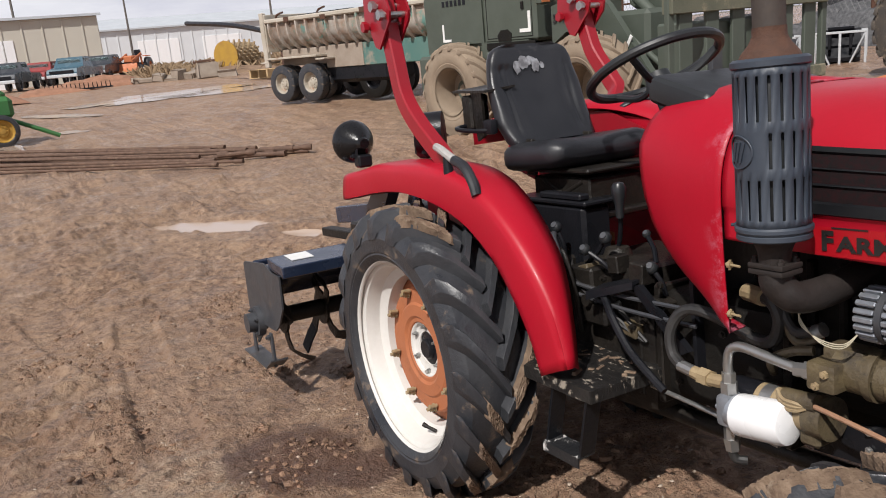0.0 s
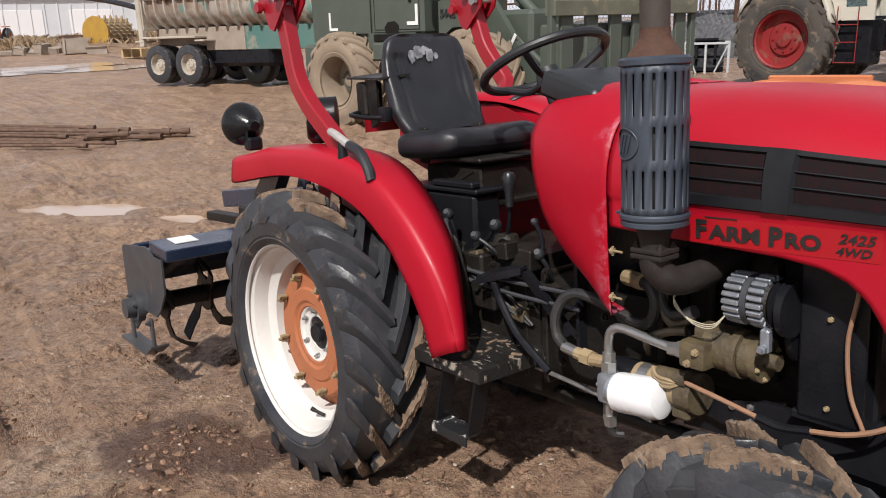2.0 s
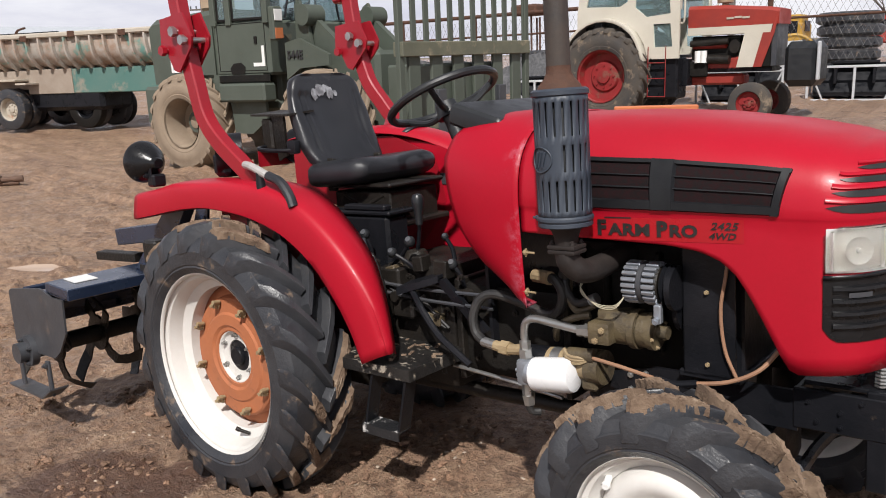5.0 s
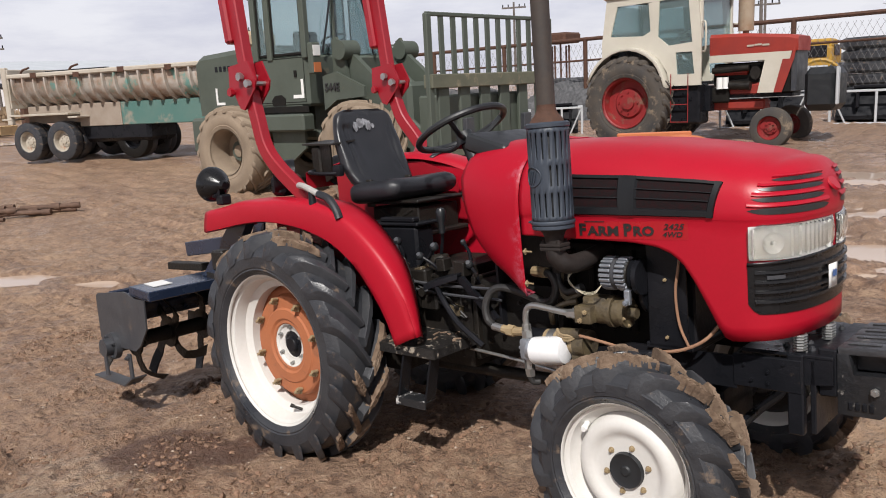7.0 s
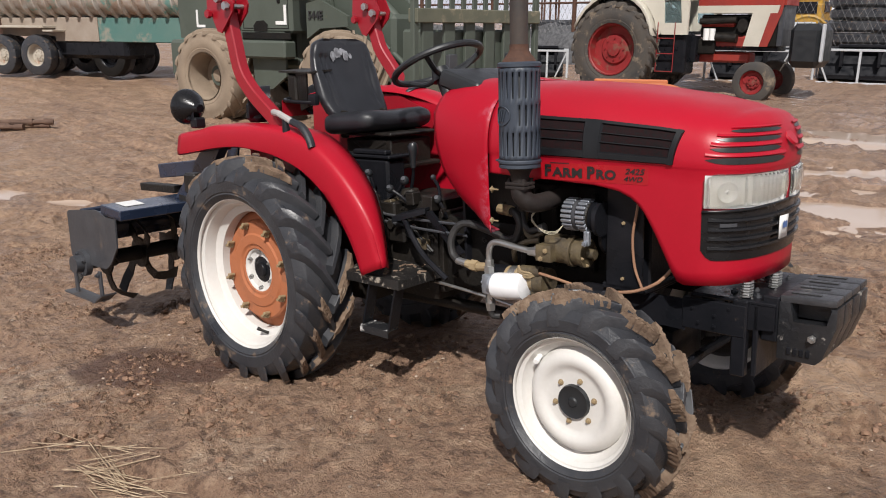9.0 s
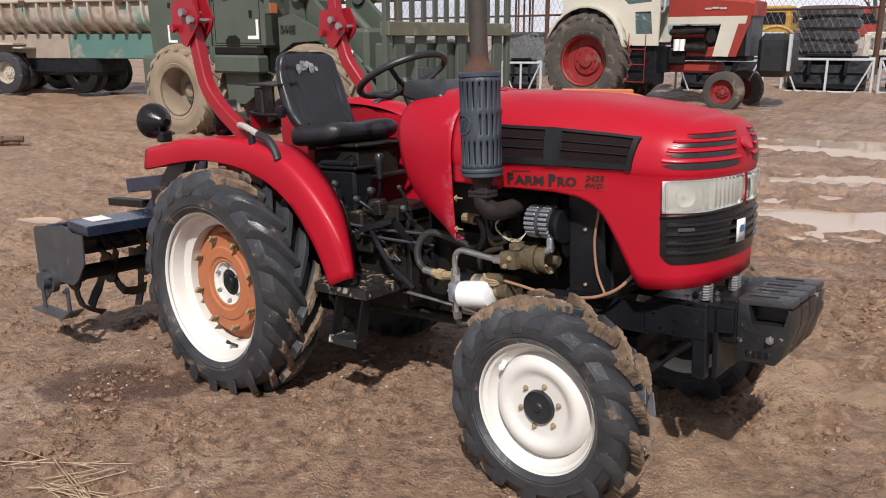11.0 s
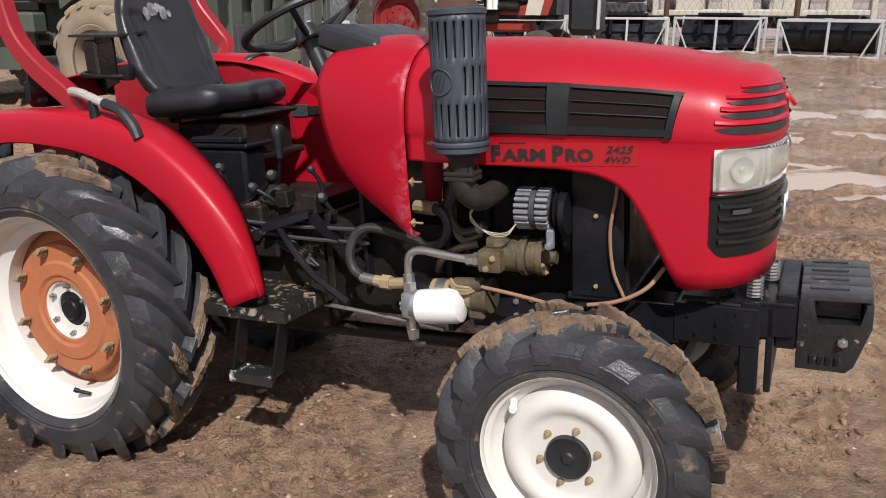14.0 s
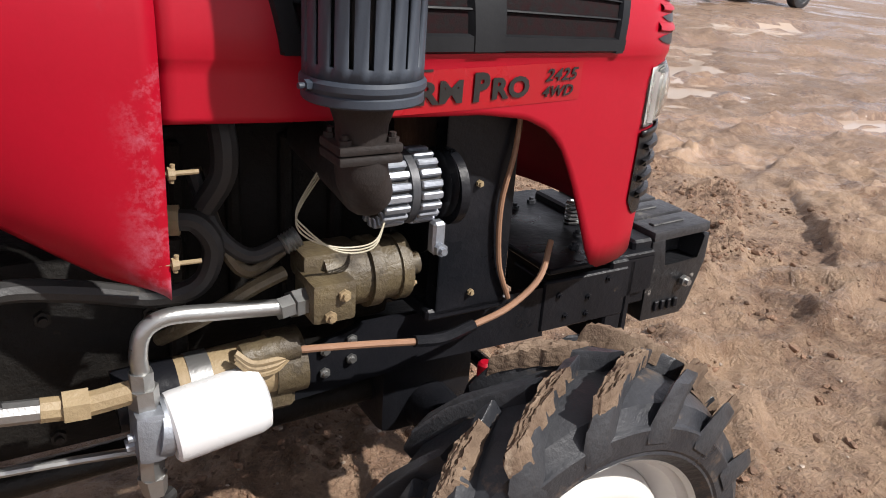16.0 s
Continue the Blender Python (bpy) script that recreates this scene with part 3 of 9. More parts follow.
def mud_material():
    m = bpy.data.materials.new("wet_mud")
    m.use_nodes = True
    t = m.node_tree
    n, l = t.nodes, t.links
    b = n["Principled BSDF"]
    co = n.new("ShaderNodeTexCoord")

    def noise_at(scale, detail=6.0, rough=0.6, stretch=None):
        k = n.new("ShaderNodeTexNoise")
        k.inputs["Scale"].default_value, k.inputs["Detail"].default_value, k.inputs["Roughness"].default_value = scale, detail, rough
        src = co.outputs["Object"]
        if stretch:
            mp = n.new("ShaderNodeMapping")
            mp.inputs["Scale"].default_value = stretch
            mp.inputs["Rotation"].default_value = (0, 0, radians(-8))
            l.new(src, mp.inputs["Vector"])
            src = mp.outputs["Vector"]
        l.new(src, k.inputs["Vector"])
        return k.outputs["Fac"]

    def span(v, lo, hi, a=0.0, c=1.0):
        k = n.new("ShaderNodeMapRange")
        k.interpolation_type = "SMOOTHSTEP"
        k.inputs["From Min"].default_value, k.inputs["From Max"].default_value = lo, hi
        k.inputs["To Min"].default_value, k.inputs["To Max"].default_value = a, c
        l.new(v, k.inputs["Value"])
        return k.outputs["Result"]

    def mixc(f, a, c):
        k = n.new("ShaderNodeMix")
        k.data_type = "RGBA"
        for s, v in ((6, a), (7, c)):
            if isinstance(v, tuple):
                k.inputs[s].default_value = (*v, 1)
            else:
                l.new(v, k.inputs[s])
        l.new(f, k.inputs[0])
        return k.outputs[2]

    def op(kind, a, c):
        k = n.new("ShaderNodeMath")
        k.operation = kind
        for i, v in ((0, a), (1, c)):
            if isinstance(v, float):
                k.inputs[i].default_value = v
            else:
                l.new(v, k.inputs[i])
        return k.outputs[0]

    def blot(x, y, r, wobble):
        """A soft-edged blot about a place on the ground."""
        d = n.new("ShaderNodeVectorMath")
        d.operation = "DISTANCE"
        mp = n.new("ShaderNodeMapping")
        mp.inputs["Scale"].default_value = (1, 1, 0)
        l.new(co.outputs["Object"], mp.inputs["Vector"])
        l.new(mp.outputs["Vector"], d.inputs[0])
        d.inputs[1].default_value = (x, y, 0)
        return span(op("ADD", d.outputs["Value"], op("MULTIPLY", wobble, r * 1.2)), r * 1.45, r * 1.7, 1.0, 0.0)
    broad, mid, fine, grit = noise_at(0.35), noise_at(2.2, 8), noise_at(14, 8, 0.7), noise_at(95, 3)
    crumb = noise_at(38, 4, 0.6)
    far_off = n.new("ShaderNodeVectorMath")
    far_off.operation = "DISTANCE"
    far_off.inputs[1].default_value = (0.2, -1.2, 0)
    l.new(co.outputs["Object"], far_off.inputs[0])
    away = span(far_off.outputs["Value"], 3.4, 5.5)
    c = mixc(span(mid, 0.32, 0.68), (0.225, 0.130, 0.082), (0.315, 0.194, 0.126))
    c = mixc(op("MULTIPLY", span(broad, 0.45, 0.7), 0.7), c, (0.345, 0.222, 0.145))
    c = mixc(op("MULTIPLY", span(fine, 0.55, 0.7), 0.55), c, (0.145, 0.084, 0.054))
    # drifts of pale sandy grain, thickest on the dry spot beside the tractor
    sand = op("MAXIMUM", op("MULTIPLY", span(noise_at(1.6, 9, 0.68), 0.56, 0.7), 0.7), op("MULTIPLY", op("MAXIMUM", blot(0.62, -1.1, 0.2, mid), blot(-0.55, -1.25, 0.3, mid)), span(fine, 0.38, 0.6)))
    c = mixc(op("MULTIPLY", sand, 0.8), c, (0.47, 0.34, 0.235))
    grains = op("MULTIPLY", span(noise_at(190, 2), 0.56, 0.66), op("ADD", op("MULTIPLY", sand, 0.7), 0.22))
    c = mixc(grains, c, (0.60, 0.47, 0.35))
    specks = op("MULTIPLY", span(noise_at(130, 3), 0.58, 0.66), 0.6)
    c = mixc(specks, c, (0.12, 0.072, 0.05))
    streak = op("MULTIPLY", span(noise_at(1.3, 10, 0.74, (0.35, 2.4, 1)), 0.49, 0.59), away)
    c = mixc(op("MULTIPLY", streak, 0.7), c, (0.13, 0.074, 0.05))
    clod = op("MULTIPLY", span(noise_at(7.0, 9, 0.72), 0.5, 0.58), span(far_off.outputs["Value"], 1.6, 4.0))
    c = mixc(op("MULTIPLY", clod, 0.42), c, (0.115, 0.066, 0.044))
    lit = op("MULTIPLY", span(noise_at(4.2, 9, 0.7), 0.56, 0.64), span(far_off.outputs["Value"], 1.6, 4.0))
    c = mixc(op("MULTIPLY", lit, 0.65), c, (0.46, 0.315, 0.215))
    lumps = noise_at(15, 10, 0.74)
    c = mixc(op("MULTIPLY", span(lumps, 0.465, 0.42), 0.72), c, (0.10, 0.056, 0.037))
    c = mixc(op("MULTIPLY", span(lumps, 0.53, 0.58), 0.7), c, (0.46, 0.315, 0.21))
    damp = op("MAXIMUM", blot(-0.52, -0.86, 0.27, mid), blot(-0.25, -0.68, 0.15, mid))
    c = mixc(op("MULTIPLY", damp, 0.8), c, (0.10, 0.048, 0.032))
    # sheets of standing wet along the ruts, away from the trodden dry patch
    xyz = n.new("ShaderNodeSeparateXYZ")
    l.new(co.outputs["Object"], xyz.inputs[0])
    wetter = span(op("ADD", xyz.outputs["X"], xyz.outputs["Y"]), 0.0, 5.0, 0.12, 1.0)
    soaked = op("MULTIPLY", span(far_off.outputs["Value"], 4.4, 6.6), wetter)
    sheet = op("MULTIPLY", span(noise_at(0.9, 7, 0.62, (0.35, 1.6, 1)), 0.46, 0.57), soaked)
    # the yard farther off is wetter and darker than the drying patch round the tractor
    moist = op("MAXIMUM", op("MULTIPLY", op("MULTIPLY", span(far_off.outputs["Value"], 6.0, 11.0), 0.3), wetter), op("MULTIPLY", sheet, 0.15))
    c = mixc(moist, c, (0.14, 0.085, 0.058))
    # sky sheen on the soaked mud, put into the colour as a paler tone
    c = mixc(op("MULTIPLY", op("MULTIPLY", soaked, 0.34), span(mid, 0.35, 0.55, 0.3, 1.0)), c, (0.42, 0.295, 0.215))
    dry = op("MULTIPLY", op("SUBTRACT", 1.0, wetter), span(noise_at(0.8, 9, 0.66, (0.5, 1.5, 1)), 0.36, 0.6, 0.1, 0.85))
    c = mixc(op("MULTIPLY", op("MULTIPLY", dry, span(fine, 0.64, 0.5)), span(far_off.outputs["Value"], 1.0, 2.4, 0.0, 0.6)), c, (0.43, 0.285, 0.182))
    crust = op("MULTIPLY", op("MAXIMUM", blot(2.9, 0.3, 1.9, mid), blot(5.6, 0.6, 2.0, broad)), span(noise_at(3.1, 9, 0.66), 0.42, 0.6, 0.05, 0.9))
    c = mixc(op("MULTIPLY", crust, 0.8), c, (0.50, 0.342, 0.228))
    l.new(c, b.inputs["Base Color"])
    r0 = span(mid, 0.35, 0.62, 0.33, 0.62)
    k = n.new("ShaderNodeMix")
    l.new(sheet, k.inputs[0])
    l.new(r0, k.inputs[2])
    k.inputs[3].default_value = 0.13
    l.new(k.outputs[0], b.inputs["Roughness"])
    h = op("ADD", op("ADD", op("MULTIPLY", grit, 0.3), op("MULTIPLY", fine, 0.5)), op("ADD", op("MULTIPLY", lumps, 0.9), op("MULTIPLY", span(crumb, 0.48, 0.7), 0.16)))
    bp = n.new("ShaderNodeBump")
    bp.inputs["Distance"].default_value = 0.04
    l.new(span(sheet, 0.0, 1.0, 1.0, 0.3), bp.inputs["Strength"])
    l.new(h, bp.inputs["Height"])
    l.new(bp.outputs["Normal"], b.inputs["Normal"])
    return m


ground = build_ground()
ground.data.materials.append(mud_material())
water = build_water()
water.data.materials.append(WATER)
for p in FAR_PUDDLES:
    bm = BM()
    q = bmesh.ops.create_circle(bm, cap_ends=True, segments=72, radius=1.0)
    for v in q["verts"]:
        a = math.atan2(v.co.y, v.co.x)
        v.co *= 0.95 + 0.45 * float(nz(math.cos(a) * 1.6 + p[0], math.sin(a) * 1.6, 1.0)) + 0.2 * float(nz(math.cos(a) * 5 + p[0], math.sin(a) * 5, 1.0))
    bmesh.ops.transform(bm, matrix=Matrix.Translation((p[0], p[1], 0)) @ Matrix.Rotation(radians(p[4]), 4, "Z") @ Matrix.Diagonal((p[2], p[3], 1, 1)), verts=q["verts"])
    for v in q["verts"]:
        v.co.z = slope(v.co.x, v.co.y) + 0.03
    tagged(part("puddle", bm, WATER, smooth=False), "shallow muddy rain puddle in the yard", "puddle", "puddles", "structure")


# -- loose stones and crumbs of mud lying on the ground --
def scatter(name, count, lo, hi, flat, mat, label, seed, share):
    rnd = random.Random(seed)
    gold = (1 + 5 ** 0.5) / 2
    ico = [Vector(v).normalized() for v in ((-1, gold, 0), (1, gold, 0), (-1, -gold, 0), (1, -gold, 0), (0, -1, gold), (0, 1, gold), (0, -1, -gold), (0, 1, -gold), (gold, 0, -1), (gold, 0, 1), (-gold, 0, -1), (-gold, 0, 1))]
    tri = ((0, 11, 5), (0, 5, 1), (0, 1, 7), (0, 7, 10), (0, 10, 11), (1, 5, 9), (5, 11, 4), (11, 10, 2), (10, 7, 6), (7, 1, 8), (3, 9, 4), (3, 4, 2), (3, 2, 6), (3, 6, 8), (3, 8, 9), (4, 9, 5), (2, 4, 11), (6, 2, 10), (8, 6, 7), (9, 8, 1))
    vs, fs = [], []
    spots = in_drifts(count, seed, share)
    heights = land(np.array([p[0] for p in spots]), np.array([p[1] for p in spots]))
    for (x, y), ground_z in zip(spots, heights):
        r = lo * (hi / lo) ** (rnd.random() ** 2.6)
        z = ground_z + r * flat * 0.2
        a = rnd.uniform(0, 6.3)
        sx, sy = rnd.uniform(0.8, 1.5), rnd.uniform(0.6, 1.0)
        o = len(vs)
        for v in ico:
            q = 1 + rnd.uniform(-0.28, 0.28)
            u, w = v.x * sx * q * r, v.y * sy * q * r
            vs.append((x + u * math.cos(a) - w * math.sin(a), y + u * math.sin(a) + w * math.cos(a), z + v.z * flat * q * r))
        fs += [(o + i, o + j, o + m) for i, j, m in tri]
    me = bpy.data.meshes.new(name)
    me.from_pydata(vs, [], fs)
    me.materials.append(mat)
    return tagged(new(name, me), label, name, kind="stuff")


def in_drifts(count, seed, share):
    """Spots on the mud round the tractor, most of them gathered in drifts."""
    r = np.random.RandomState(seed)
    x, y = r.uniform(-3.4, 4.6, count * 8), r.uniform(-1.75, 3.0, count * 8)
    thick = step_up(0.12, 0.5, nz(x, y, 1.3, 6) + 0.6 * nz(x, y, 3.7, 8)) + 0.7 * step_up(0.3, 0.5, nz(x, y, 6.5, 4))
    pick = r.uniform(0, 1, count * 8) < share + (1 - share) * np.minimum(1.0, thick)
    return list(zip(x[pick][:count].tolist(), y[pick][:count].tolist()))


def varied(name, a, c, rough, bump):
    """Loose pieces that differ from one another in tone."""
    m = material(name, a, c, rough=rough, scale=40, spot=0.5, fine=160, bump=bump)
    n, l = m.node_tree.nodes, m.node_tree.links
    g = n.new("ShaderNodeNewGeometry")
    hs = n.new("ShaderNodeHueSaturation")
    r = n.new("ShaderNodeMapRange")
    r.inputs["To Min"].default_value, r.inputs["To Max"].default_value = 0.65, 1.35
    l.new(g.outputs["Random Per Island"], r.inputs["Value"])
    l.new(r.outputs["Result"], hs.inputs["Value"])
    b = n["Principled BSDF"]
    old = b.inputs["Base Color"].links[0].from_socket
    l.new(old, hs.inputs["Color"])
    l.new(hs.outputs["Color"], b.inputs["Base Color"])
    return m


scatter("gravel", 2400, 0.003, 0.010, 0.6, varied("wet_pebbles", (0.44, 0.36, 0.29), (0.33, 0.26, 0.2), 0.5, 0.1), "small pale stones trodden into the mud", 1, 0.3)
scatter("mud_crumbs", 17000, 0.003, 0.019, 0.7, varied("loose_mud", (0.27, 0.163, 0.105), (0.17, 0.1, 0.063), 0.75, 0.6), "loose crumbs of brown mud on the yard", 2, 0.02)


def straw_heap(cx, cy):
    """A few trodden stalks of straw on the mud."""
    rnd = random.Random(17)
    bm = BM()
    for k in range(46):
        a, ln = rnd.gauss(0.5, 0.35), rnd.uniform(0.08, 0.3)
        x, y = cx + rnd.gauss(0, 0.12), cy + rnd.gauss(0, 0.06)
        dx, dy = math.cos(a) * ln / 2, math.sin(a) * ln / 2
        z0, z1 = float(land(x - dx, y - dy)) + rnd.uniform(0.004, 0.018), float(land(x + dx, y + dy)) + rnd.uniform(0.004, 0.018)
        rod(bm, (x - dx, y - dy, z0), (x + dx, y + dy, z1), rnd.uniform(0.0012, 0.0024), n=4)
    m = material("muddy_straw", (0.46, 0.36, 0.24), (0.24, 0.17, 0.11), rough=0.8, scale=30)
    return tagged(part("straw", bm, m, smooth=False), "trodden stalks of muddy straw on the ground", "straw", kind="stuff")


straw_heap(0.42, -1.42)

# ---- the red tractor, in its own axes: x forward, y to its left, z up from the mud under the rear axle ----
tractor = empty("compact_tractor", LEVEL.copy(), "red four-wheel-drive compact tractor standing in wet mud", "tractor")
RW, FW = Vector((0.0, 0.0, 0.47)), Vector((1.681, 0.0, 0.318))


def bar_tyre(parent, r, half, rim_r, lug_h, lugs, sweep, lug_w, mat, label=""):
    """A bar-tread farm tyre about the y axis: carcass and, as pieces on it, its rubber bars."""
    bm = BM()
    rt = r - lug_h
    prof = [(rim_r, -half * 0.80), (rim_r + 0.012, -half * 0.9), (rim_r + (rt - rim_r) * 0.2, -half * 0.985), (rim_r + (rt - rim_r) * 0.24, -half * 0.97), (rim_r + (rt - rim_r) * 0.28, -half * 1.0), (rim_r + (rt - rim_r) * 0.6, -half * 1.0),
            (rim_r + (rt - rim_r) * 0.63, -half * 0.98), (rt - 0.035, -half * 0.93), (rt - 0.012, -half * 0.78), (rt, -half * 0.4), (rt + 0.003, 0)]
    prof = prof + [(a, -b) for a, b in prof[:-1][::-1]]
    revolve(bm, prof, n=72)
    part("tyre", bm, mat, parent, label, angle=30)
    for s in (-1, 1):
        bm = BM()
        rows = []
        for q, wd in ((-0.06, 0.8), (0.2, 0.85), (0.5, 0.95), (0.8, 1.1), (0.97, 1.2), (1.03, 1.0)):
            y = s * half * q
            fall = max(0, q - 0.55) ** 2 * 0.2
            base = rt - 0.02 - (0.04 if q > 1 else 0.02 if q > 0.9 else 0)
            top = r - fall - (0.036 if q > 1 else 0)
            a = sweep * min(q, 1.0)
            w = lug_w * wd
            bev = min(0.004, 0.1 * w)
            ring = []
            for rr, da in ((base, -w * 0.75), (top - bev, -w * 0.52), (top, -w * 0.5 + bev), (top, w * 0.5 - bev), (top - bev, w * 0.52), (base, w * 0.75)):
                ring.append(Vector((rr * math.cos(a + da / r), y, rr * math.sin(a + da / r))))
            rows.append(ring)
        loft(bm, rows, close_ring=True, cap=True)
        first = part("tread_bar", bm, mat, parent, angle=30)
        for i in range(lugs):
            turn = 2 * math.pi * (i + (0.5 if s > 0 else 0)) / lugs
            ob = first if i == 0 else new("tread_bar", first.data)
            ob.parent = parent
            ob.rotation_euler = (0, -turn, 0)


def mud_on_tyre(r, half, sweep, lugs, lug_w, rnd, amount, thick):
    """Ragged clods of drying mud caked on the bars."""
    bm = BM()
    for i in range(lugs):
        for s in (-1, 1):
            if rnd.random() > amount:
                continue
            p0 = 2 * math.pi * (i + (0.5 if s > 0 else 0)) / lugs
            lo = rnd.uniform(-0.08, 0.2)
            hi = min(1.0, lo + rnd.uniform(0.42, 0.85))
            n, m = 26, 15
            th = thick * rnd.uniform(0.5, 1.3)
            wid = lug_w * rnd.uniform(0.56, 0.68)
            grid = []
            for j in range(n):
                q = lo + (hi - lo) * j / (n - 1)
                row = []
                for k in range(m):
                    w = (k / (m - 1) - 0.5) * 2
                    v = Vector((q * 7 + i * 3.1, w * 1.6 + s * 5, i * 1.7))
                    ragged = noise.noise(v) * 0.55 + noise.noise(v * 3.1) * 0.35 + noise.noise(v * 7.3) * 0.22
                    rim = max(0.0, (1 - abs(w) ** 6)) * max(0.0, 1 - abs(2 * j / (n - 1) - 1) ** 8)
                    a = p0 + sweep * q + (w * wid * (1 + 0.28 * ragged) + 0.006 * noise.noise(v * 2)) / r
                    lump = th * (0.45 + 0.55 * step_up(-0.4, 0.3, ragged)) + 0.004 * noise.noise(v * 14)
                    rr = r - 0.022 - 0.15 * max(0, q - 0.62) ** 2 + (lump + 0.02) * min(1.0, rim * 2.2)
                    row.append(Vector((rr * math.cos(a), s * half * (q + 0.05 * ragged), rr * math.sin(a))))
                grid.append(row)
            loft(bm, grid)
    return bm


def wheel_at(name, c, side, label):
    ob = new(name)
    ob.parent = tractor
    ob.location = c
    if side > 0:
        ob.scale = (1, -1, 1)
    return tagged(ob, label)


def rear_wheel(side):
    """Rear wheel with its outer face towards -y."""
    w = wheel_at("rear_wheel", (0, side * 0.485, RW.z), side, "large white rear wheel with an orange centre plate")
    bar_tyre(w, 0.508, 0.125, 0.325, 0.042, 19, 0.4, 0.046, RUBBER, "black bar-tread tyre with mud")
    tagged(part("mud", mud_on_tyre(0.508, 0.125, 0.4, 19, 0.046, random.Random(5), 0.6, 0.006), MUDCAKE, w, "brown mud stuck on the tyre bars"), kind="stuff")
    bm = BM()
    revolve(bm, [(0.318, -0.098), (0.33, -0.106), (0.334, -0.1), (0.331, -0.09), (0.312, -0.078), (0.305, -0.06), (0.298, -0.03), (0.268, -0.012), (0.266, 0.03), (0.296, 0.05), (0.306, 0.09), (0.33, 0.105)], n=72)
    solid(part("rim", bm, WHITE, w, "white painted steel rim"), 0.004)
    bm = BM()
    revolve(bm, [(0.266, 0.034), (0.226, 0.024), (0.220, -0.006), (0.213, -0.012), (0.168, -0.012), (0.160, -0.018), (0.122, -0.019), (0.112, -0.012), (0.1, -0.012), (0.096, -0.008), (0.096, 0.004)], n=56)
    pl = solid(part("centre_plate", bm, RUST_PLATE, w, "orange primed steel centre plate"), 0.006)
    bm = BM()
    revolve(bm, [(0.098, -0.006), (0.09, 0.008), (0.07, 0.014), (0.062, 0.014), (0.06, 0.02)], n=40)
    solid(part("hub_disc", bm, WHITE, w, "white hub disc"), 0.004)
    bm = BM()
    revolve(bm, [(0.0, -0.004), (0.03, -0.004), (0.034, 0.0), (0.036, 0.012), (0.06, 0.016)], n=28)
    part("hub_cap", bm, BLACK, w, "black hub end")
    for k in range(8):
        a = 2 * math.pi * (k + 0.35) / 8
        bm = BM()
        p = Vector((0.2 * math.cos(a), -0.018, 0.2 * math.sin(a)))
        rod(bm, p, p + Vector((0, -0.004, 0)), 0.016, n=10)
        bolt(bm, p + Vector((0, -0.004, 0)), (0, -1, 0), 0.012, 0.02)
        rod(bm, p + Vector((0.015, 0.0, 0.012)), p + Vector((0.018, -0.03, 0.016)), 0.007, n=8)
        part("bolt", bm, TANFIT, w)
    for k in range(6):
        a = 2 * math.pi * k / 6 + 0.5
        bm = BM()
        bolt(bm, (0.08 * math.cos(a), 0.01, 0.08 * math.sin(a)), (0, -1, 0), 0.009, 0.016)
        part("hub_bolt", bm, ZINC, w)
    bm = BM()
    rod(bm, (0.07, -0.03, -0.27), (0.04, -0.05, -0.256), 0.006)
    rod(bm, (0.04, -0.05, -0.256), (0.028, -0.056, -0.25), 0.008)
    part("valve", bm, GREASE, w, "dark valve stem")
    return w


def front_wheel(side):
    w = wheel_at("front_wheel", (FW.x, side * 0.527, FW.z), side, "white front wheel with a muddy tyre")
    bar_tyre(w, 0.338, 0.092, 0.205, 0.032, 15, 0.5, 0.036, RUBBER, "black bar-tread tyre caked with mud")
    tagged(part("mud", mud_on_tyre(0.338, 0.092, 0.5, 15, 0.036, random.Random(8), 0.85, 0.014), MUDCAKE, w, "thick brown mud on the tread bars"), kind="stuff")
    bm = BM()
    revolve(bm, [(0.2, -0.068), (0.207, -0.076), (0.211, -0.072), (0.209, -0.062), (0.192, -0.052), (0.186, -0.036), (0.17, -0.022), (0.168, 0.02), (0.19, 0.045), (0.206, 0.07)], n=60)
    solid(part("rim", bm, WHITE, w, "white painted rim"), 0.003)
    bm = BM()
    revolve(bm, [(0.171, -0.008), (0.166, -0.022), (0.160, -0.040), (0.150, -0.052), (0.136, -0.058), (0.122, -0.057), (0.110, -0.050), (0.101, -0.044), (0.090, -0.042), (0.05, -0.042), (0.046, -0.036)], n=56)
    solid(part("disc", bm, WHITE, w, "white domed wheel disc"), 0.004)
    bm = BM()
    revolve(bm, [(0.0, -0.058), (0.012, -0.058), (0.016, -0.053), (0.042, -0.052), (0.051, -0.055), (0.055, -0.038)], n=28)
    part("hub_cap", bm, BLACK_SATIN, w, "black hub cap")
    for k in range(6):
        a = 2 * math.pi * k / 6 + 0.25
        bm = BM()
        p = Vector((0.07 * math.cos(a), -0.041, 0.07 * math.sin(a)))
        rod(bm, p, p + Vector((0, -0.002, 0)), 0.0095, n=10)
        bolt(bm, p + Vector((0, -0.002, 0)), (0, -1, 0), 0.0075, 0.008)
        part("wheel_nut", bm, TANFIT, w)
    bm = BM()
    rod(bm, (-0.135, -0.03, 0.112), (-0.128, -0.058, 0.106), 0.009)
    rod(bm, (-0.128, -0.058, 0.106), (-0.126, -0.066, 0.105), 0.011, 0.008)
    part("valve", bm, LABEL, w, "pale valve cap")
    bm = BM()
    revolve(bm, [(0.166, -0.004), (0.164, 0.03), (0.13, 0.075), (0.09, 0.1), (0.0, 0.105)], n=36)
    part("final_drive", bm, GREASE, w, "greasy black final drive housing")
    return w


for s in (-1, 1):
    rear_wheel(s)
    front_wheel(s)

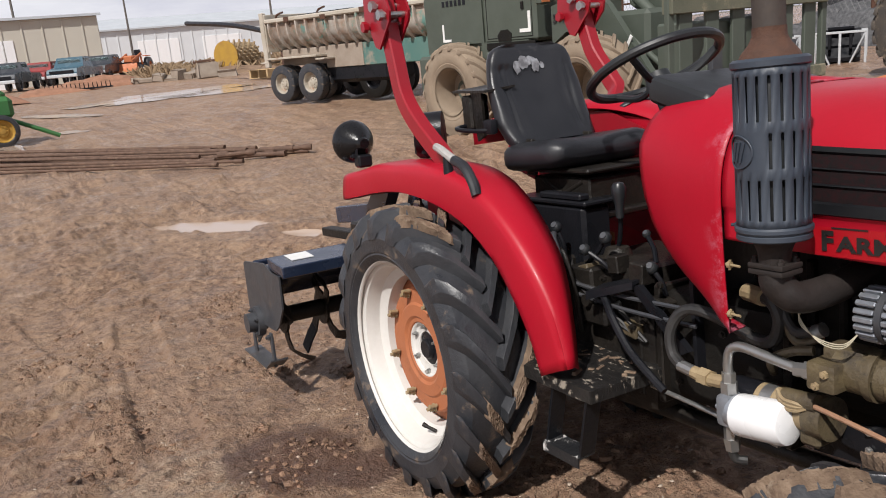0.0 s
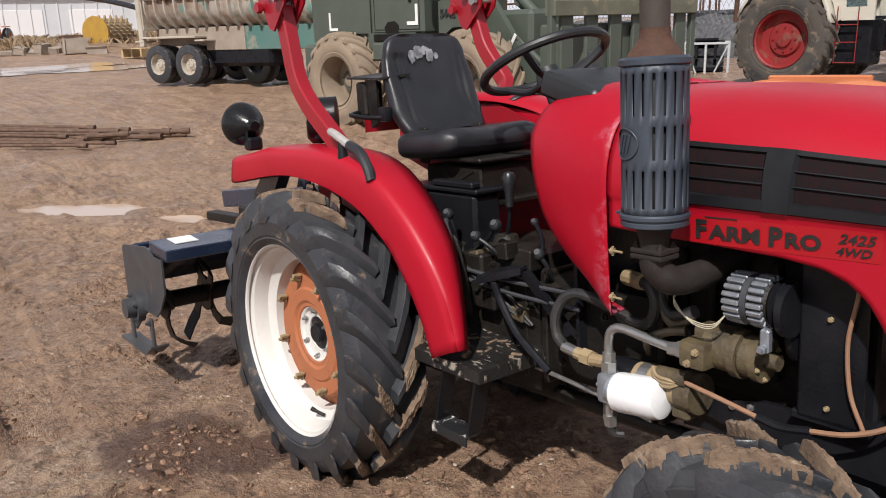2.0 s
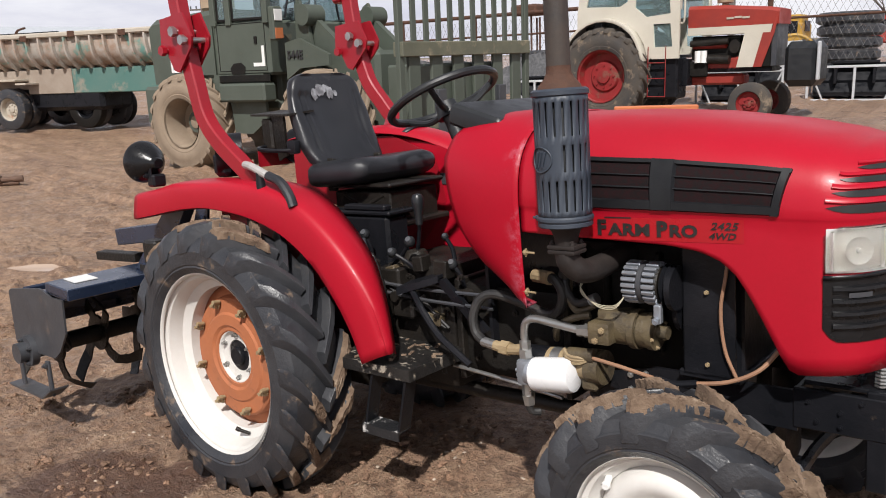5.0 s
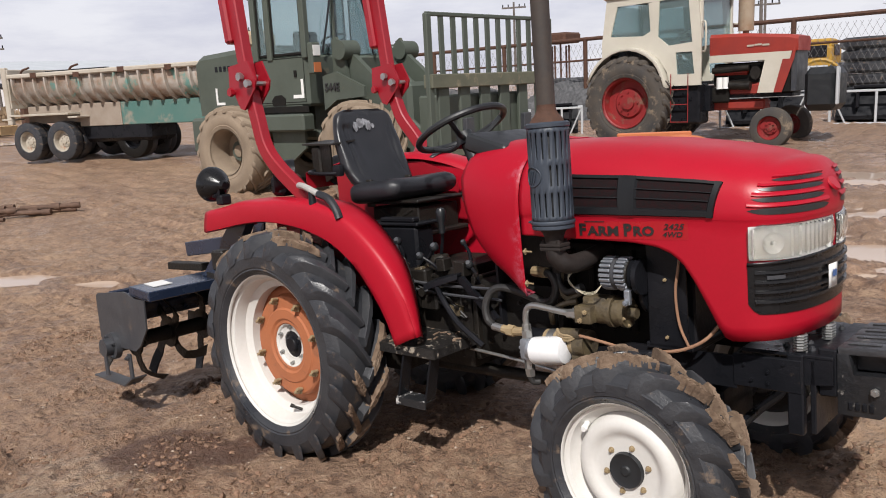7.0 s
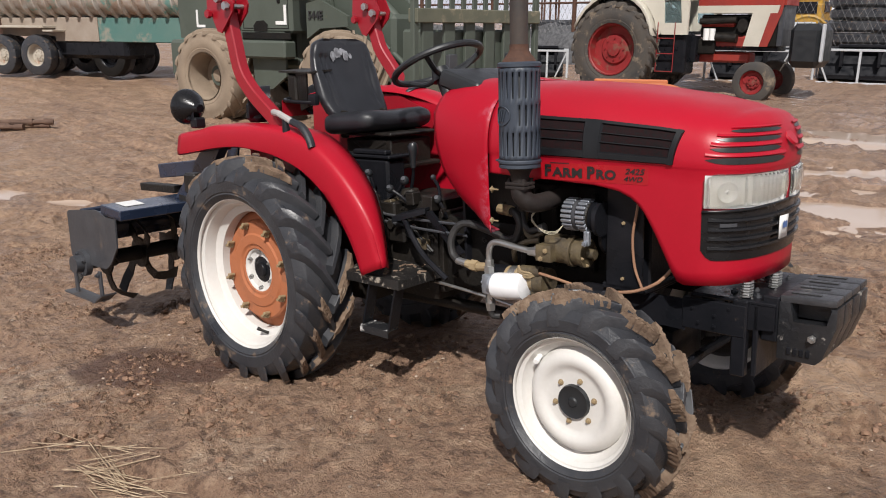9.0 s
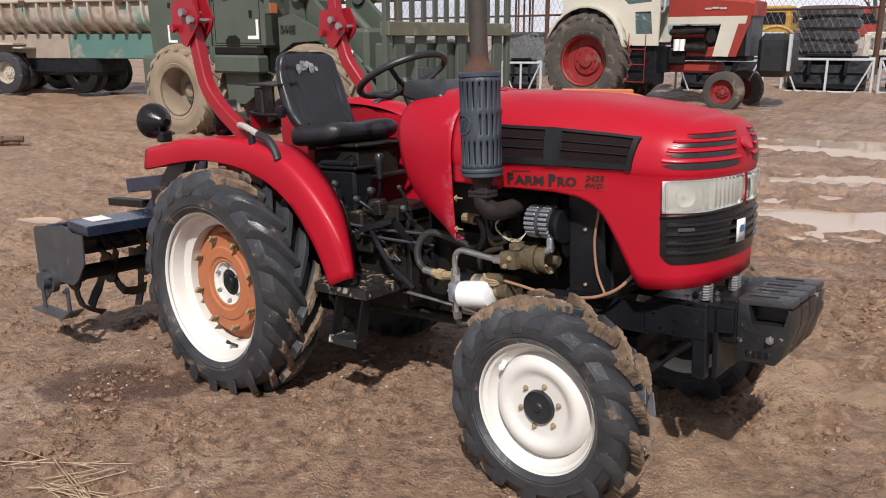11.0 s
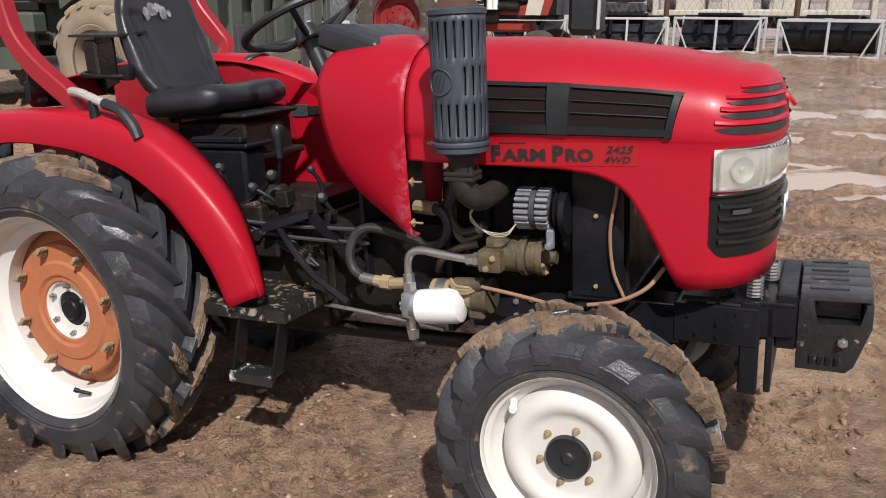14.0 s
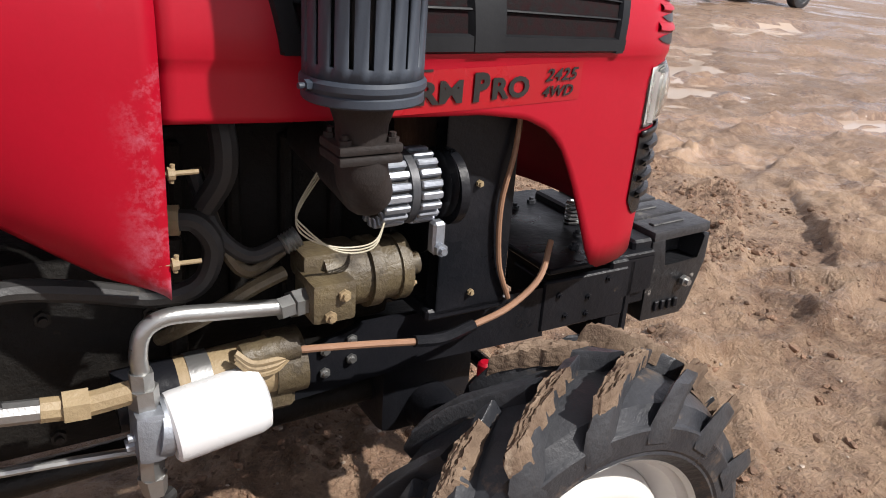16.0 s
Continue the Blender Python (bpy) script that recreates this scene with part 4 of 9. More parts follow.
# -- hood shell: plan outline by s, from the rear right corner round the nose to the rear left corner --
PLAN = smooth_line([(1.185, -0.345, 0), (1.35, -0.356, 0), (1.55, -0.350, 0), (1.75, -0.330, 0), (1.88, -0.312, 0), (1.95, -0.298, 0), (2.005, -0.265, 0), (2.045, -0.205, 0), (2.07, -0.12, 0), (2.08, -0.04, 0), (2.081, 0, 0)], 8)
PLAN_S = [0.0]
for a, b in zip(PLAN, PLAN[1:]):
    PLAN_S.append(PLAN_S[-1] + (b - a).length)
HALF_S = PLAN_S[-1]
TOP = [(1.0, 1.262), (1.185, 1.262), (1.39, 1.256), (1.6, 1.24), (1.8, 1.211), (1.93, 1.182), (2.0, 1.155), (2.2, 1.12)]
CREASE = [(1.185, 1.030), (1.6, 1.022), (1.9, 1.012), (2.1, 1.005)]
BOTTOM = [(1.185, 0.957), (1.45, 0.951), (1.60, 0.944), (1.68, 0.931), (1.73, 0.908), (1.765, 0.872), (1.80, 0.808), (1.83, 0.745), (1.865, 0.668), (1.89, 0.655), (2.2, 0.672)]


def plan_at(s):
    """Outline point at arc length s; past the nose the left side mirrors the right."""
    left = s > HALF_S
    q = 2 * HALF_S - s if left else s
    q = min(max(q, 0.0), HALF_S)
    for i in range(len(PLAN_S) - 1):
        if q <= PLAN_S[i + 1]:
            t = (q - PLAN_S[i]) / max(PLAN_S[i + 1] - PLAN_S[i], 1e-6)
            p = PLAN[i].lerp(PLAN[i + 1], t)
            break
    else:
        p = PLAN[-1].copy()
    return Vector((p.x, -p.y if left else p.y, 0))


def s_of_x(x):
    for i in range(len(PLAN) - 1):
        if PLAN[i].x <= x <= PLAN[i + 1].x:
            return PLAN_S[i] + (PLAN_S[i + 1] - PLAN_S[i]) * (x - PLAN[i].x) / max(PLAN[i + 1].x - PLAN[i].x, 1e-6)
    return HALF_S


def out_at(s):
    d = plan_at(min(s + 0.01, 2 * HALF_S)) - plan_at(max(s - 0.01, 0))
    return Vector((d.y, -d.x, 0)).normalized()


def shell_up(s, a, off=0.0):
    """Upper shell: a runs from 0 at the crease to 90 at the ridge."""
    p = plan_at(s)
    ridge = Vector((min(p.x, 1.97), 0, 0))
    zc, zt = lerp_table(CREASE, p.x), lerp_table(TOP, ridge.x)
    ca, sa = max(math.cos(radians(a)), 0) ** 0.62, max(math.sin(radians(a)), 0) ** 0.80
    q = ridge.lerp(p, ca)
    return Vector((q.x, q.y, zc + (zt - zc) * sa)) + (out_at(s) * math.cos(radians(a)) + Vector((0, 0, math.sin(radians(a))))) * off


def shell_low(s, z, off=0.0):
    """Lower side panel; it tucks in a little towards its foot."""
    p = plan_at(s)
    zc = lerp_table(CREASE, p.x)
    tuck = 0.004 + 0.045 * max(0.0, (zc - z)) ** 1.6
    if z > zc - 0.012:
        tuck *= (zc - z) / 0.012
    return Vector((p.x, p.y, z)) + out_at(s) * (off - tuck)


def patch(f, s0, s1, v0, v1, n, m, off):
    bm = BM()
    loft(bm, [[f(s0 + (s1 - s0) * i / n, v0 + (v1 - v0) * j / m, off) for j in range(m + 1)] for i in range(n + 1)])
    return bm


def build_hood():
    hood = new("hood")
    hood.parent = tractor
    tagged(hood, "rounded glossy red hood with a black side vent")
    bm = BM()
    n = 120
    rows = []
    for i in range(n + 1):
        s = 2 * HALF_S * i / n
        p = plan_at(s)
        zc, zb = lerp_table(CREASE, p.x), lerp_table(BOTTOM, p.x)
        row = [shell_low(s, zb + (zc - 0.012 - zb) * j / 8) for j in range(9)] + [shell_low(s, zc - 0.004)]
        row += [shell_up(s, a) for a in (0, 4, 9, 15, 22, 30, 38, 47, 56, 65, 74, 82, 90)]
        rows.append(row)
    loft(bm, rows)
    bmesh.ops.remove_doubles(bm, verts=bm.verts, dist=0.0008)
    solid(part("hood_shell", bm, RED, hood, "glossy red hood shell", angle=50), 0.004)
    for side in (0, 1):
        mir = (lambda s: 2 * HALF_S - s) if side else (lambda s: s)
        s0, s1, VT = s_of_x(1.285), s_of_x(1.872), 29.0
        # black side vent: frame, mesh, post and louvres; its ends spread towards the top

        def on_vent(t, v):
            a, b = s0 + 0.03 * (1 - v / VT), s1 - 0.022 * (1 - v / VT)
            return mir(a + (b - a) * t)

        def vent_strip(name, t0, t1, v0, v1, prof, nt, label=""):
            """A strip of the vent between t0..t1 along and v0..v1 up, with a cross profile of (share, proud)."""
            bm = BM()
            if nt:
                loft(bm, [[shell_up(on_vent(t0 + (t1 - t0) * k / nt, v0 + (v1 - v0) * f), v0 + (v1 - v0) * f, o) for f, o in prof] for k in range(nt + 1)])
            else:
                loft(bm, [[shell_up(on_vent(t0 + (t1 - t0) * f, v0 + (v1 - v0) * k / 12), v0 + (v1 - v0) * k / 12, o) for f, o in prof] for k in range(13)])
            return part(name, bm, VENT_BLACK, hood, label, angle=50)
        flat_bar = ((0, 0.0), (0.12, 0.008), (0.85, 0.008), (1.0, 0.002))
        vent_strip("vent_mesh", 0.02, 0.98, 2.5, VT - 1.5, ((0, 0.0015), (0.25, 0.0015), (0.5, 0.0015), (0.75, 0.0015), (1, 0.0015)), 24, "dark mesh behind the side louvres").data.materials[0] = VENT_MESH
        vent_strip("vent_frame", 0, 1, 0.4, 4.6, flat_bar, 30)
        vent_strip("vent_frame", 0, 1, VT, VT - 3.6, flat_bar, 30)
        vent_strip("vent_frame", 0, 0.05, 0.4, VT, flat_bar, 0)
        vent_strip("vent_frame", 1, 0.962, 0.4, VT, flat_bar, 0)
        vent_strip("vent_post", 0.462, 0.575, 0.8, VT - 0.4, ((0, 0.001), (0.1, 0.0095), (0.9, 0.0095), (1, 0.001)), 0)
        for v in (10.5, 17.5):
            for t0, t1 in ((0.045, 0.485), (0.55, 0.965)):
                vent_strip("louvre", t0, t1, v, v + 1.1, ((0, 0.0015), (0.2, 0.0065), (0.7, 0.0058), (1, 0.0015)), 14)
        # nose slots
        for v, sa, sb in ((5, s_of_x(1.94), HALF_S - 0.05), (15, s_of_x(1.95), HALF_S - 0.075), (26, s_of_x(1.96), HALF_S - 0.07), (37, s_of_x(1.99), HALF_S - 0.06)):
            bm = BM()
            rows = []
            for k in range(19):
                t = k / 18
                hgt = 2.6 * max(0.0, 1 - abs(2 * t - 1) ** 6)
                rows.append([shell_up(mir(sa + (sb - sa) * t), v + dv * hgt, 0.0018) for dv in (-1, 0, 1)])
            loft(bm, rows)
            part("nose_slot", bm, LETTER, hood, "dark slot in the red nose")
            bm = BM()
            loft(bm, [[shell_up(mir(sa + (sb - sa) * k / 18), v + 3.0 + dv, o) for dv, o in ((-0.3, 0.0), (0.5, 0.0055), (2.0, 0.005), (4.2, 0.0))] for k in range(19)])
            part("nose_bar", bm, RED, hood, angle=60)
        # headlight
        h0, h1 = s_of_x(1.938), HALF_S - 0.012
        bm = BM()
        rows = []
        for k in range(25):
            t = k / 24
            zl, zh = 0.890 + 0.012 * t, 0.995 - 0.004 * t
            if t < 0.12:
                zh -= 0.022 * (1 - t / 0.12) ** 2
            rows.append([shell_low(mir(h0 + (h1 - h0) * t), zl + (zh - zl) * j / 6, 0.002 + 0.013 * math.sin(math.pi * j / 6) ** 0.6 * min(1, t * 12, (1 - t) * 12 + 0.3)) for j in range(7)])
        loft(bm, rows)
        solid(part("headlight_lens", bm, LENS, hood, "clear wrap-round headlight lens"), 0.003)
        part("headlight_reflector", patch(shell_low, mir(h0 + 0.005), mir(h1 - 0.003), 0.893, 0.990, 20, 4, 0.0025), REFLECTOR, hood, "silvered reflector behind the lens")
        for t, size in ((0.2, 0.03),):
            bm = BM()
            c = shell_low(mir(h0 + (h1 - h0) * t), 0.942, 0.003)
            o = out_at(mir(h0 + (h1 - h0) * t))
            if o.x < 0:
                o = -o
            fm = Matrix.Translation(c) @ frame_to(o)
            revolve(bm, [(size, 0.006), (size * 0.8, 0.003), (size * 0.4, 0.001), (0.006, 0.001), (0.005, 0.009), (0.0, 0.01)], n=20, axis="Z")
            bmesh.ops.transform(bm, matrix=fm, verts=bm.verts)
            part("bulb_bowl", bm, REFLECTOR, hood)
        for t in (0.05, 0.37, 0.45, 0.88):
            bm = BM()
            loft(bm, [[shell_low(mir(h0 + (h1 - h0) * t + dt), 0.9 + 0.082 * j / 4, o) for dt, o in ((-0.004, 0.003), (0.0, 0.011), (0.004, 0.003))] for j in range(5)])
            part("lamp_divider", bm, REFLECTOR, hood, angle=20)
        for k in range(6):
            bm = BM()
            t = 0.5 + 0.06 * k
            loft(bm, [[shell_low(mir(h0 + (h1 - h0) * t + dt), 0.897 + 0.09 * j / 4, o) for dt, o in ((-0.008, 0.003), (0.0, 0.006), (0.008, 0.003))] for j in range(5)])
            part("lamp_flute", bm, REFLECTOR, hood, angle=20)
        # lower grille
        g1 = HALF_S
        bm = BM()
        rows = []
        for k in range(25):
            t = k / 24
            zl = 0.738 + (0.03 * (1 - t / 0.1) ** 2 if t < 0.1 else 0)
            rows.append([shell_low(mir(h0 + (g1 - h0) * t), zl + (0.887 + 0.012 * t - zl) * j / 6, 0.003) for j in range(7)])
        loft(bm, rows)
        part("grille", bm, GLOSS_BLACK, hood, "black lower front grille")
        for z in (0.775, 0.803, 0.831, 0.859):
            bm = BM()
            loft(bm, [[shell_low(mir(h0 + 0.02 + (g1 - h0 - 0.02) * k / 18), z + dz, o) for dz, o in ((-0.006, 0.004), (-0.003, 0.013), (0.004, 0.012), (0.006, 0.004))] for k in range(19)])
            part("grille_bar", bm, GLOSS_BLACK, hood, angle=60)
        bm = BM()
        loft(bm, [[shell_low(mir(h0 + (g1 - h0) * k / 18), z, 0.008) for z in (0.878 + 0.012 * k / 18, 0.888 + 0.012 * k / 18)] for k in range(19)])
        solid(part("grille_trim", bm, GLOSS_BLACK, hood), 0.004)
    part("mesh_insert", patch(shell_low, s_of_x(1.985), s_of_x(2.022), 0.839, 0.85, 4, 2, 0.0075), STEELG, hood, "dull wire mesh insert")
    # round emblem on the nose, plain
    bm = BM()
    c = shell_up(HALF_S - 0.005, 24, 0.004)
    d = Vector((0.8, 0, 0.6))
    rod(bm, c - d * 0.004, c + d * 0.003, 0.03, 0.027, n=24)
    part("emblem", bm, RED, hood, "plain round red emblem")
    bm = BM()
    s = HALF_S - 0.075
    loft(bm, [[shell_low(s + 0.055 * k / 4, 0.782 + 0.07 * j / 2, 0.017) for j in range(3)] for k in range(5)])
    solid(part("badge_plate", bm, LABEL, hood, "white plate with a blue mark"), 0.003)
    bm = BM()
    loft(bm, [[shell_low(s + 0.013 + 0.028 * k / 4, 0.812 + 0.02 * j / 2 + 0.004 * (k % 2), 0.0205) for j in range(3)] for k in range(5)])
    part("badge_mark", bm, BLUE_MARK, hood)
    # lettering strip on the right side: film, letters and numbers
    sa, sb = s_of_x(1.408), s_of_x(1.778)
    part("decal_strip", patch(shell_low, sa, sb, 0.953, 1.008, 40, 6, 0.0012), DECAL_RED, hood, "glossy red decal strip")
    for body, x0, x1, z0, z1, bold, sh in (("F", 1.426, 1.450, 0.963, 1.002, 0.0022, 0), ("ARM", 1.454, 1.562, 0.964, 0.994, 0.0018, 0), ("P", 1.580, 1.606, 0.963, 1.002, 0.0022, 0), ("RO", 1.611, 1.676, 0.964, 0.994, 0.0018, 0),
                                           ("2425", 1.705, 1.768, 0.983, 1.001, 0.001, 0.25), ("4WD", 1.702, 1.762, 0.961, 0.977, 0.001, 0.25)):
        tx = text_mesh(body, 0.045, Matrix(), LETTER, "lettering", hood, bold, 0.0003, sh, 1.06)
        vx, vz = [v.co.x for v in tx.data.vertices], [v.co.y for v in tx.data.vertices]
        ax, az = min(vx), min(vz)
        kx, kz = (x1 - x0) / (max(vx) - ax), (z1 - z0) / (max(vz) - az)
        for v in tx.data.vertices:
            v.co = shell_low(s_of_x(x0 + (v.co.x - ax) * kx), z0 + (v.co.y - az) * kz, 0.0035 + v.co.z)
    bm = BM()
    loft(bm, [[shell_low(s_of_x(1.445 + 0.07 * k / 4), 1.006 + 0.003 * j, 0.0026) for j in range(2)] for k in range(5)])
    part("small_print", bm, LETTER, hood)
    return hood


build_hood()
# inner bulkhead closing the nose and engine bay from above is the hood itself; radiator and shroud stand inside

# -- cowl: the red dash enclosure behind the hood --
REAR_EDGE = [(0.743, 1.178), (0.757, 1.12), (0.80, 1.065), (0.853, 1.0), (0.91, 0.955), (0.96, 0.925), (1.05, 0.903), (1.156, 0.885), (1.22, 0.90), (1.262, 0.935)]


def cowl_x0(z):
    """Rear edge of the side panel at height z."""
    return lerp_table(REAR_EDGE, z)


def build_cowl():
    cowl = new("cowl")
    cowl.parent = tractor
    tagged(cowl, "red dash cowl with rubbed faded edges")
    for side in (-1, 1):
        bm = BM()
        rows = []

        def cowl_row(z, y_front, y_rear, crown):
            x0 = cowl_x0(z)
            row = []
            for i in range(15):
                t = i / 14
                k = 1 - (1 - t) ** 2
                row.append(Vector((x0 + (1.184 - x0) * t, side * (y_rear + (y_front - y_rear) * k), z + crown * math.sin(math.pi * min(1, t * 1.1)))))
            return row
        for j in range(15):
            z = 0.743 + (1.03 - 0.743) * j / 14
            low = 1.03 - z
            rows.append(cowl_row(z, 0.349 - 0.1 * low ** 1.6, 0.302 - 0.09 * low, 0))
        for a in (6, 12, 19, 27, 35, 43, 51, 59, 67, 75, 83, 90):
            ca, sa = max(math.cos(radians(a)), 0), math.sin(radians(a))
            rows.append(cowl_row(1.03 + 0.236 * sa ** 0.8, 0.349 * ca ** 0.62 if a < 90 else 0.0, 0.302 * ca ** 0.45 if a < 90 else 0.0, 0.012 * sa))
        loft(bm, rows)
        solid(part("cowl_panel", bm, RED_RUBBED, cowl, "curved red side panel", angle=50), 0.004)
        if side < 0:
            for z, x in ((0.9, 1.186), (0.79, 1.184)):
                bm = BM()
                rod(bm, (x - 0.012, -0.335, z), (x + 0.036, -0.34, z + 0.001), 0.003, n=8)
                rod(bm, (x + 0.006, -0.336, z - 0.011), (x + 0.008, -0.337, z + 0.011), 0.003, n=8)
                rod(bm, (x + 0.002, -0.336, z), (x + 0.010, -0.336, z), 0.008, n=8)
                part("latch_pin", bm, TANFIT, cowl, "small dusty latch pin")
    bm = BM()
    box(bm, (0.955, 0, 1.255), (0.2, 0.46, 0.07), Matrix.Rotation(radians(18), 4, "Y"), 0.025, 3)
    part("dashboard", bm, BLACK_SATIN, cowl, "black plastic dashboard")
    bm = BM()
    plate(bm, [(0.95, -0.2, 0.55), (0.95, 0.2, 0.55), (0.93, 0.2, 1.22), (0.93, -0.2, 1.22)], (0.012, 0, 0))
    part("firewall", bm, BLACK, cowl, "black firewall panel under the dash")
    bm = BM()
    plate(bm, [(0.12, 0.285, 0.60), (0.62, 0.285, 0.58), (0.97, 0.285, 0.62), (1.0, 0.285, 1.0), (0.92, 0.285, 1.14), (0.12, 0.285, 1.12)], (0, 0.008, 0))
    part("left_guard", bm, RED, cowl, "red guard plate on the far side")
    for x in (0.62, 0.8):
        bm = BM()
        box(bm, (x, 0.278, 0.87), (0.018, 0.016, 0.46), None, 0.004)
        part("guard_rib", bm, RED, cowl)
        bm = BM()
        bolt(bm, (x + 0.05, 0.284, 0.88), (0, -1, 0), 0.011, 0.012)
        part("guard_bolt", bm, ZINC, cowl)
    bm = BM()
    box(bm, (0.50, 0.28, 1.03), (0.09, 0.006, 0.035), None, 0.002)
    part("guard_label", bm, GREASE, cowl, "dark label plate")
    return cowl


build_cowl()


# -- exhaust --
def build_exhaust():
    ex = new("exhaust")
    ex.parent = tractor
    tagged(ex, "upright exhaust with a slotted grey heat guard")
    cx, cy = 1.381, -0.43
    n, r = 56, 0.066
    # slotted guard, built as a cage with real openings
    bm = BM()
    bands = [(1.022, 1.038), (1.038, 1.112), (1.112, 1.132), (1.132, 1.196), (1.196, 1.216), (1.216, 1.296), (1.296, 1.312)]
    slots = 20
    for b, (z0, z1) in enumerate(bands):
        open_band = b % 2 == 1
        for k in range(slots):
            a0 = 2 * math.pi * k / slots
            am = math.degrees(a0) % 360
            plain = not open_band or (b == 3 and 205 < am < 300)
            edges = [(a0 - math.pi / slots, a0 - 0.28 * math.pi / slots), (a0 - 0.28 * math.pi / slots, a0 + 0.28 * math.pi / slots), (a0 + 0.28 * math.pi / slots, a0 + math.pi / slots)]
            for m, (u, v) in enumerate(edges):
                if m == 1 and not plain:
                    continue
                bm.faces.new([bm.verts.new((cx + r * math.cos(a), cy + r * math.sin(a), z)) for a, z in ((u, z0), (v, z0), (v, z1), (u, z1))])
    bmesh.ops.remove_doubles(bm, verts=bm.verts, dist=0.0005)
    solid(part("heat_guard", bm, MUFFLER, ex, "grey slotted steel heat guard"), 0.005)
    bm = BM()
    revolve(bm, [(0.0, 1.03), (0.048, 1.03), (0.052, 1.04), (0.052, 1.295), (0.048, 1.305), (0.0, 1.305)], (cx, cy, 0), 36, axis="Z")
    part("silencer", bm, BLACK_SATIN, ex, "dark silencer body inside the guard")
    bm = BM()
    revolve(bm, [(0.035, 0.997), (0.0655, 0.997), (0.0672, 0.999), (0.0672, 1.007), (0.0655, 1.0085), (0.0675, 1.011), (0.0695, 1.014), (0.0695, 1.02), (0.0665, 1.024), (0.05, 1.026)], (cx, cy, 0), 48, axis="Z")
    bolt(bm, (cx - 0.066, cy - 0.016, 1.017), (-1, -0.2, 0), 0.006, 0.012)
    part("guard_base", bm, MUFFLER, ex, angle=25)
    bm = BM()
    revolve(bm, [(0.067, 1.31), (0.0695, 1.312), (0.0695, 1.322), (0.063, 1.327), (0.03, 1.327)], (cx, cy, 0), 48, axis="Z")
    part("guard_cap", bm, MUFFLER, ex)
    # plain raised oval on the guard, where a maker's mark was
    bm = BM()
    ring = []
    for k in range(40):
        a = 2 * math.pi * k / 40
        th = math.radians(250) + 0.034 * math.cos(a) / r
        ring.append(Vector((cx + (r + 0.002) * math.cos(th), cy + (r + 0.002) * math.sin(th), 1.163 + 0.03 * math.sin(a))))
    tube(bm, ring, 0.0018, 6, rounded=False, closed=True)
    for dx in (-0.012, 0.0, 0.012):
        pts = [Vector((cx + (r + 0.002) * math.cos(math.radians(250) + (dx + 0.006 * t) / r), cy + (r + 0.002) * math.sin(math.radians(250) + (dx + 0.006 * t) / r), 1.163 + 0.018 * t)) for t in (-1, 0, 1)]
        tube(bm, pts, 0.0022, 6, rounded=False)
    part("guard_mark", bm, MUFFLER, ex)
    bm = BM()
    revolve(bm, [(0.055, 1.325), (0.05, 1.335), (0.036, 1.352), (0.03, 1.365), (0.03, 1.38)], (cx, cy, 0), 28, axis="Z")
    part("pipe_cone", bm, RUST, ex, "rusty cone at the pipe foot")
    bm = BM()
    tube(bm, [(cx, cy, 1.36), (cx, cy, 1.55), (cx + 0.002, cy, 1.8), (cx + 0.004, cy, 2.02)], 0.029, 20)
    part("stack_pipe", bm, material("sooty_pipe", (0.03, 0.027, 0.026), (0.06, 0.045, 0.036), rough=0.7, scale=8), ex, "sooty upright exhaust pipe")
    bm = BM()
    revolve(bm, [(0.0, 0.997), (0.05, 0.997), (0.036, 0.985), (0.030, 0.968), (0.029, 0.945)], (cx, cy, 0), 28, axis="Z")
    part("neck", bm, DARK_RUST, ex, "dark rusty neck")
    bm = BM()
    for z in (0.933, 0.945):
        box(bm, (cx, cy, z), (0.078, 0.06, 0.011), None, 0.004, 2)
    for dx in (-0.029, 0.029):
        for dy in (-0.02, 0.02):
            bolt(bm, (cx + dx, cy + dy, 0.95), (0, 0, 1), 0.0075, 0.009)
    part("flange", bm, DARK_RUST, ex, "bolted rusty flange")
    bm = BM()
    tube(bm, [(cx, cy, 0.93), (cx + 0.004, cy + 0.003, 0.905), (cx + 0.022, cy + 0.03, 0.878), (cx + 0.032, cy + 0.11, 0.876), (cx + 0.034, cy + 0.25, 0.89)], 0.031, 18)
    part("manifold_elbow", bm, DARK_RUST, ex, "sooty cast manifold elbow")
    return ex


build_exhaust()


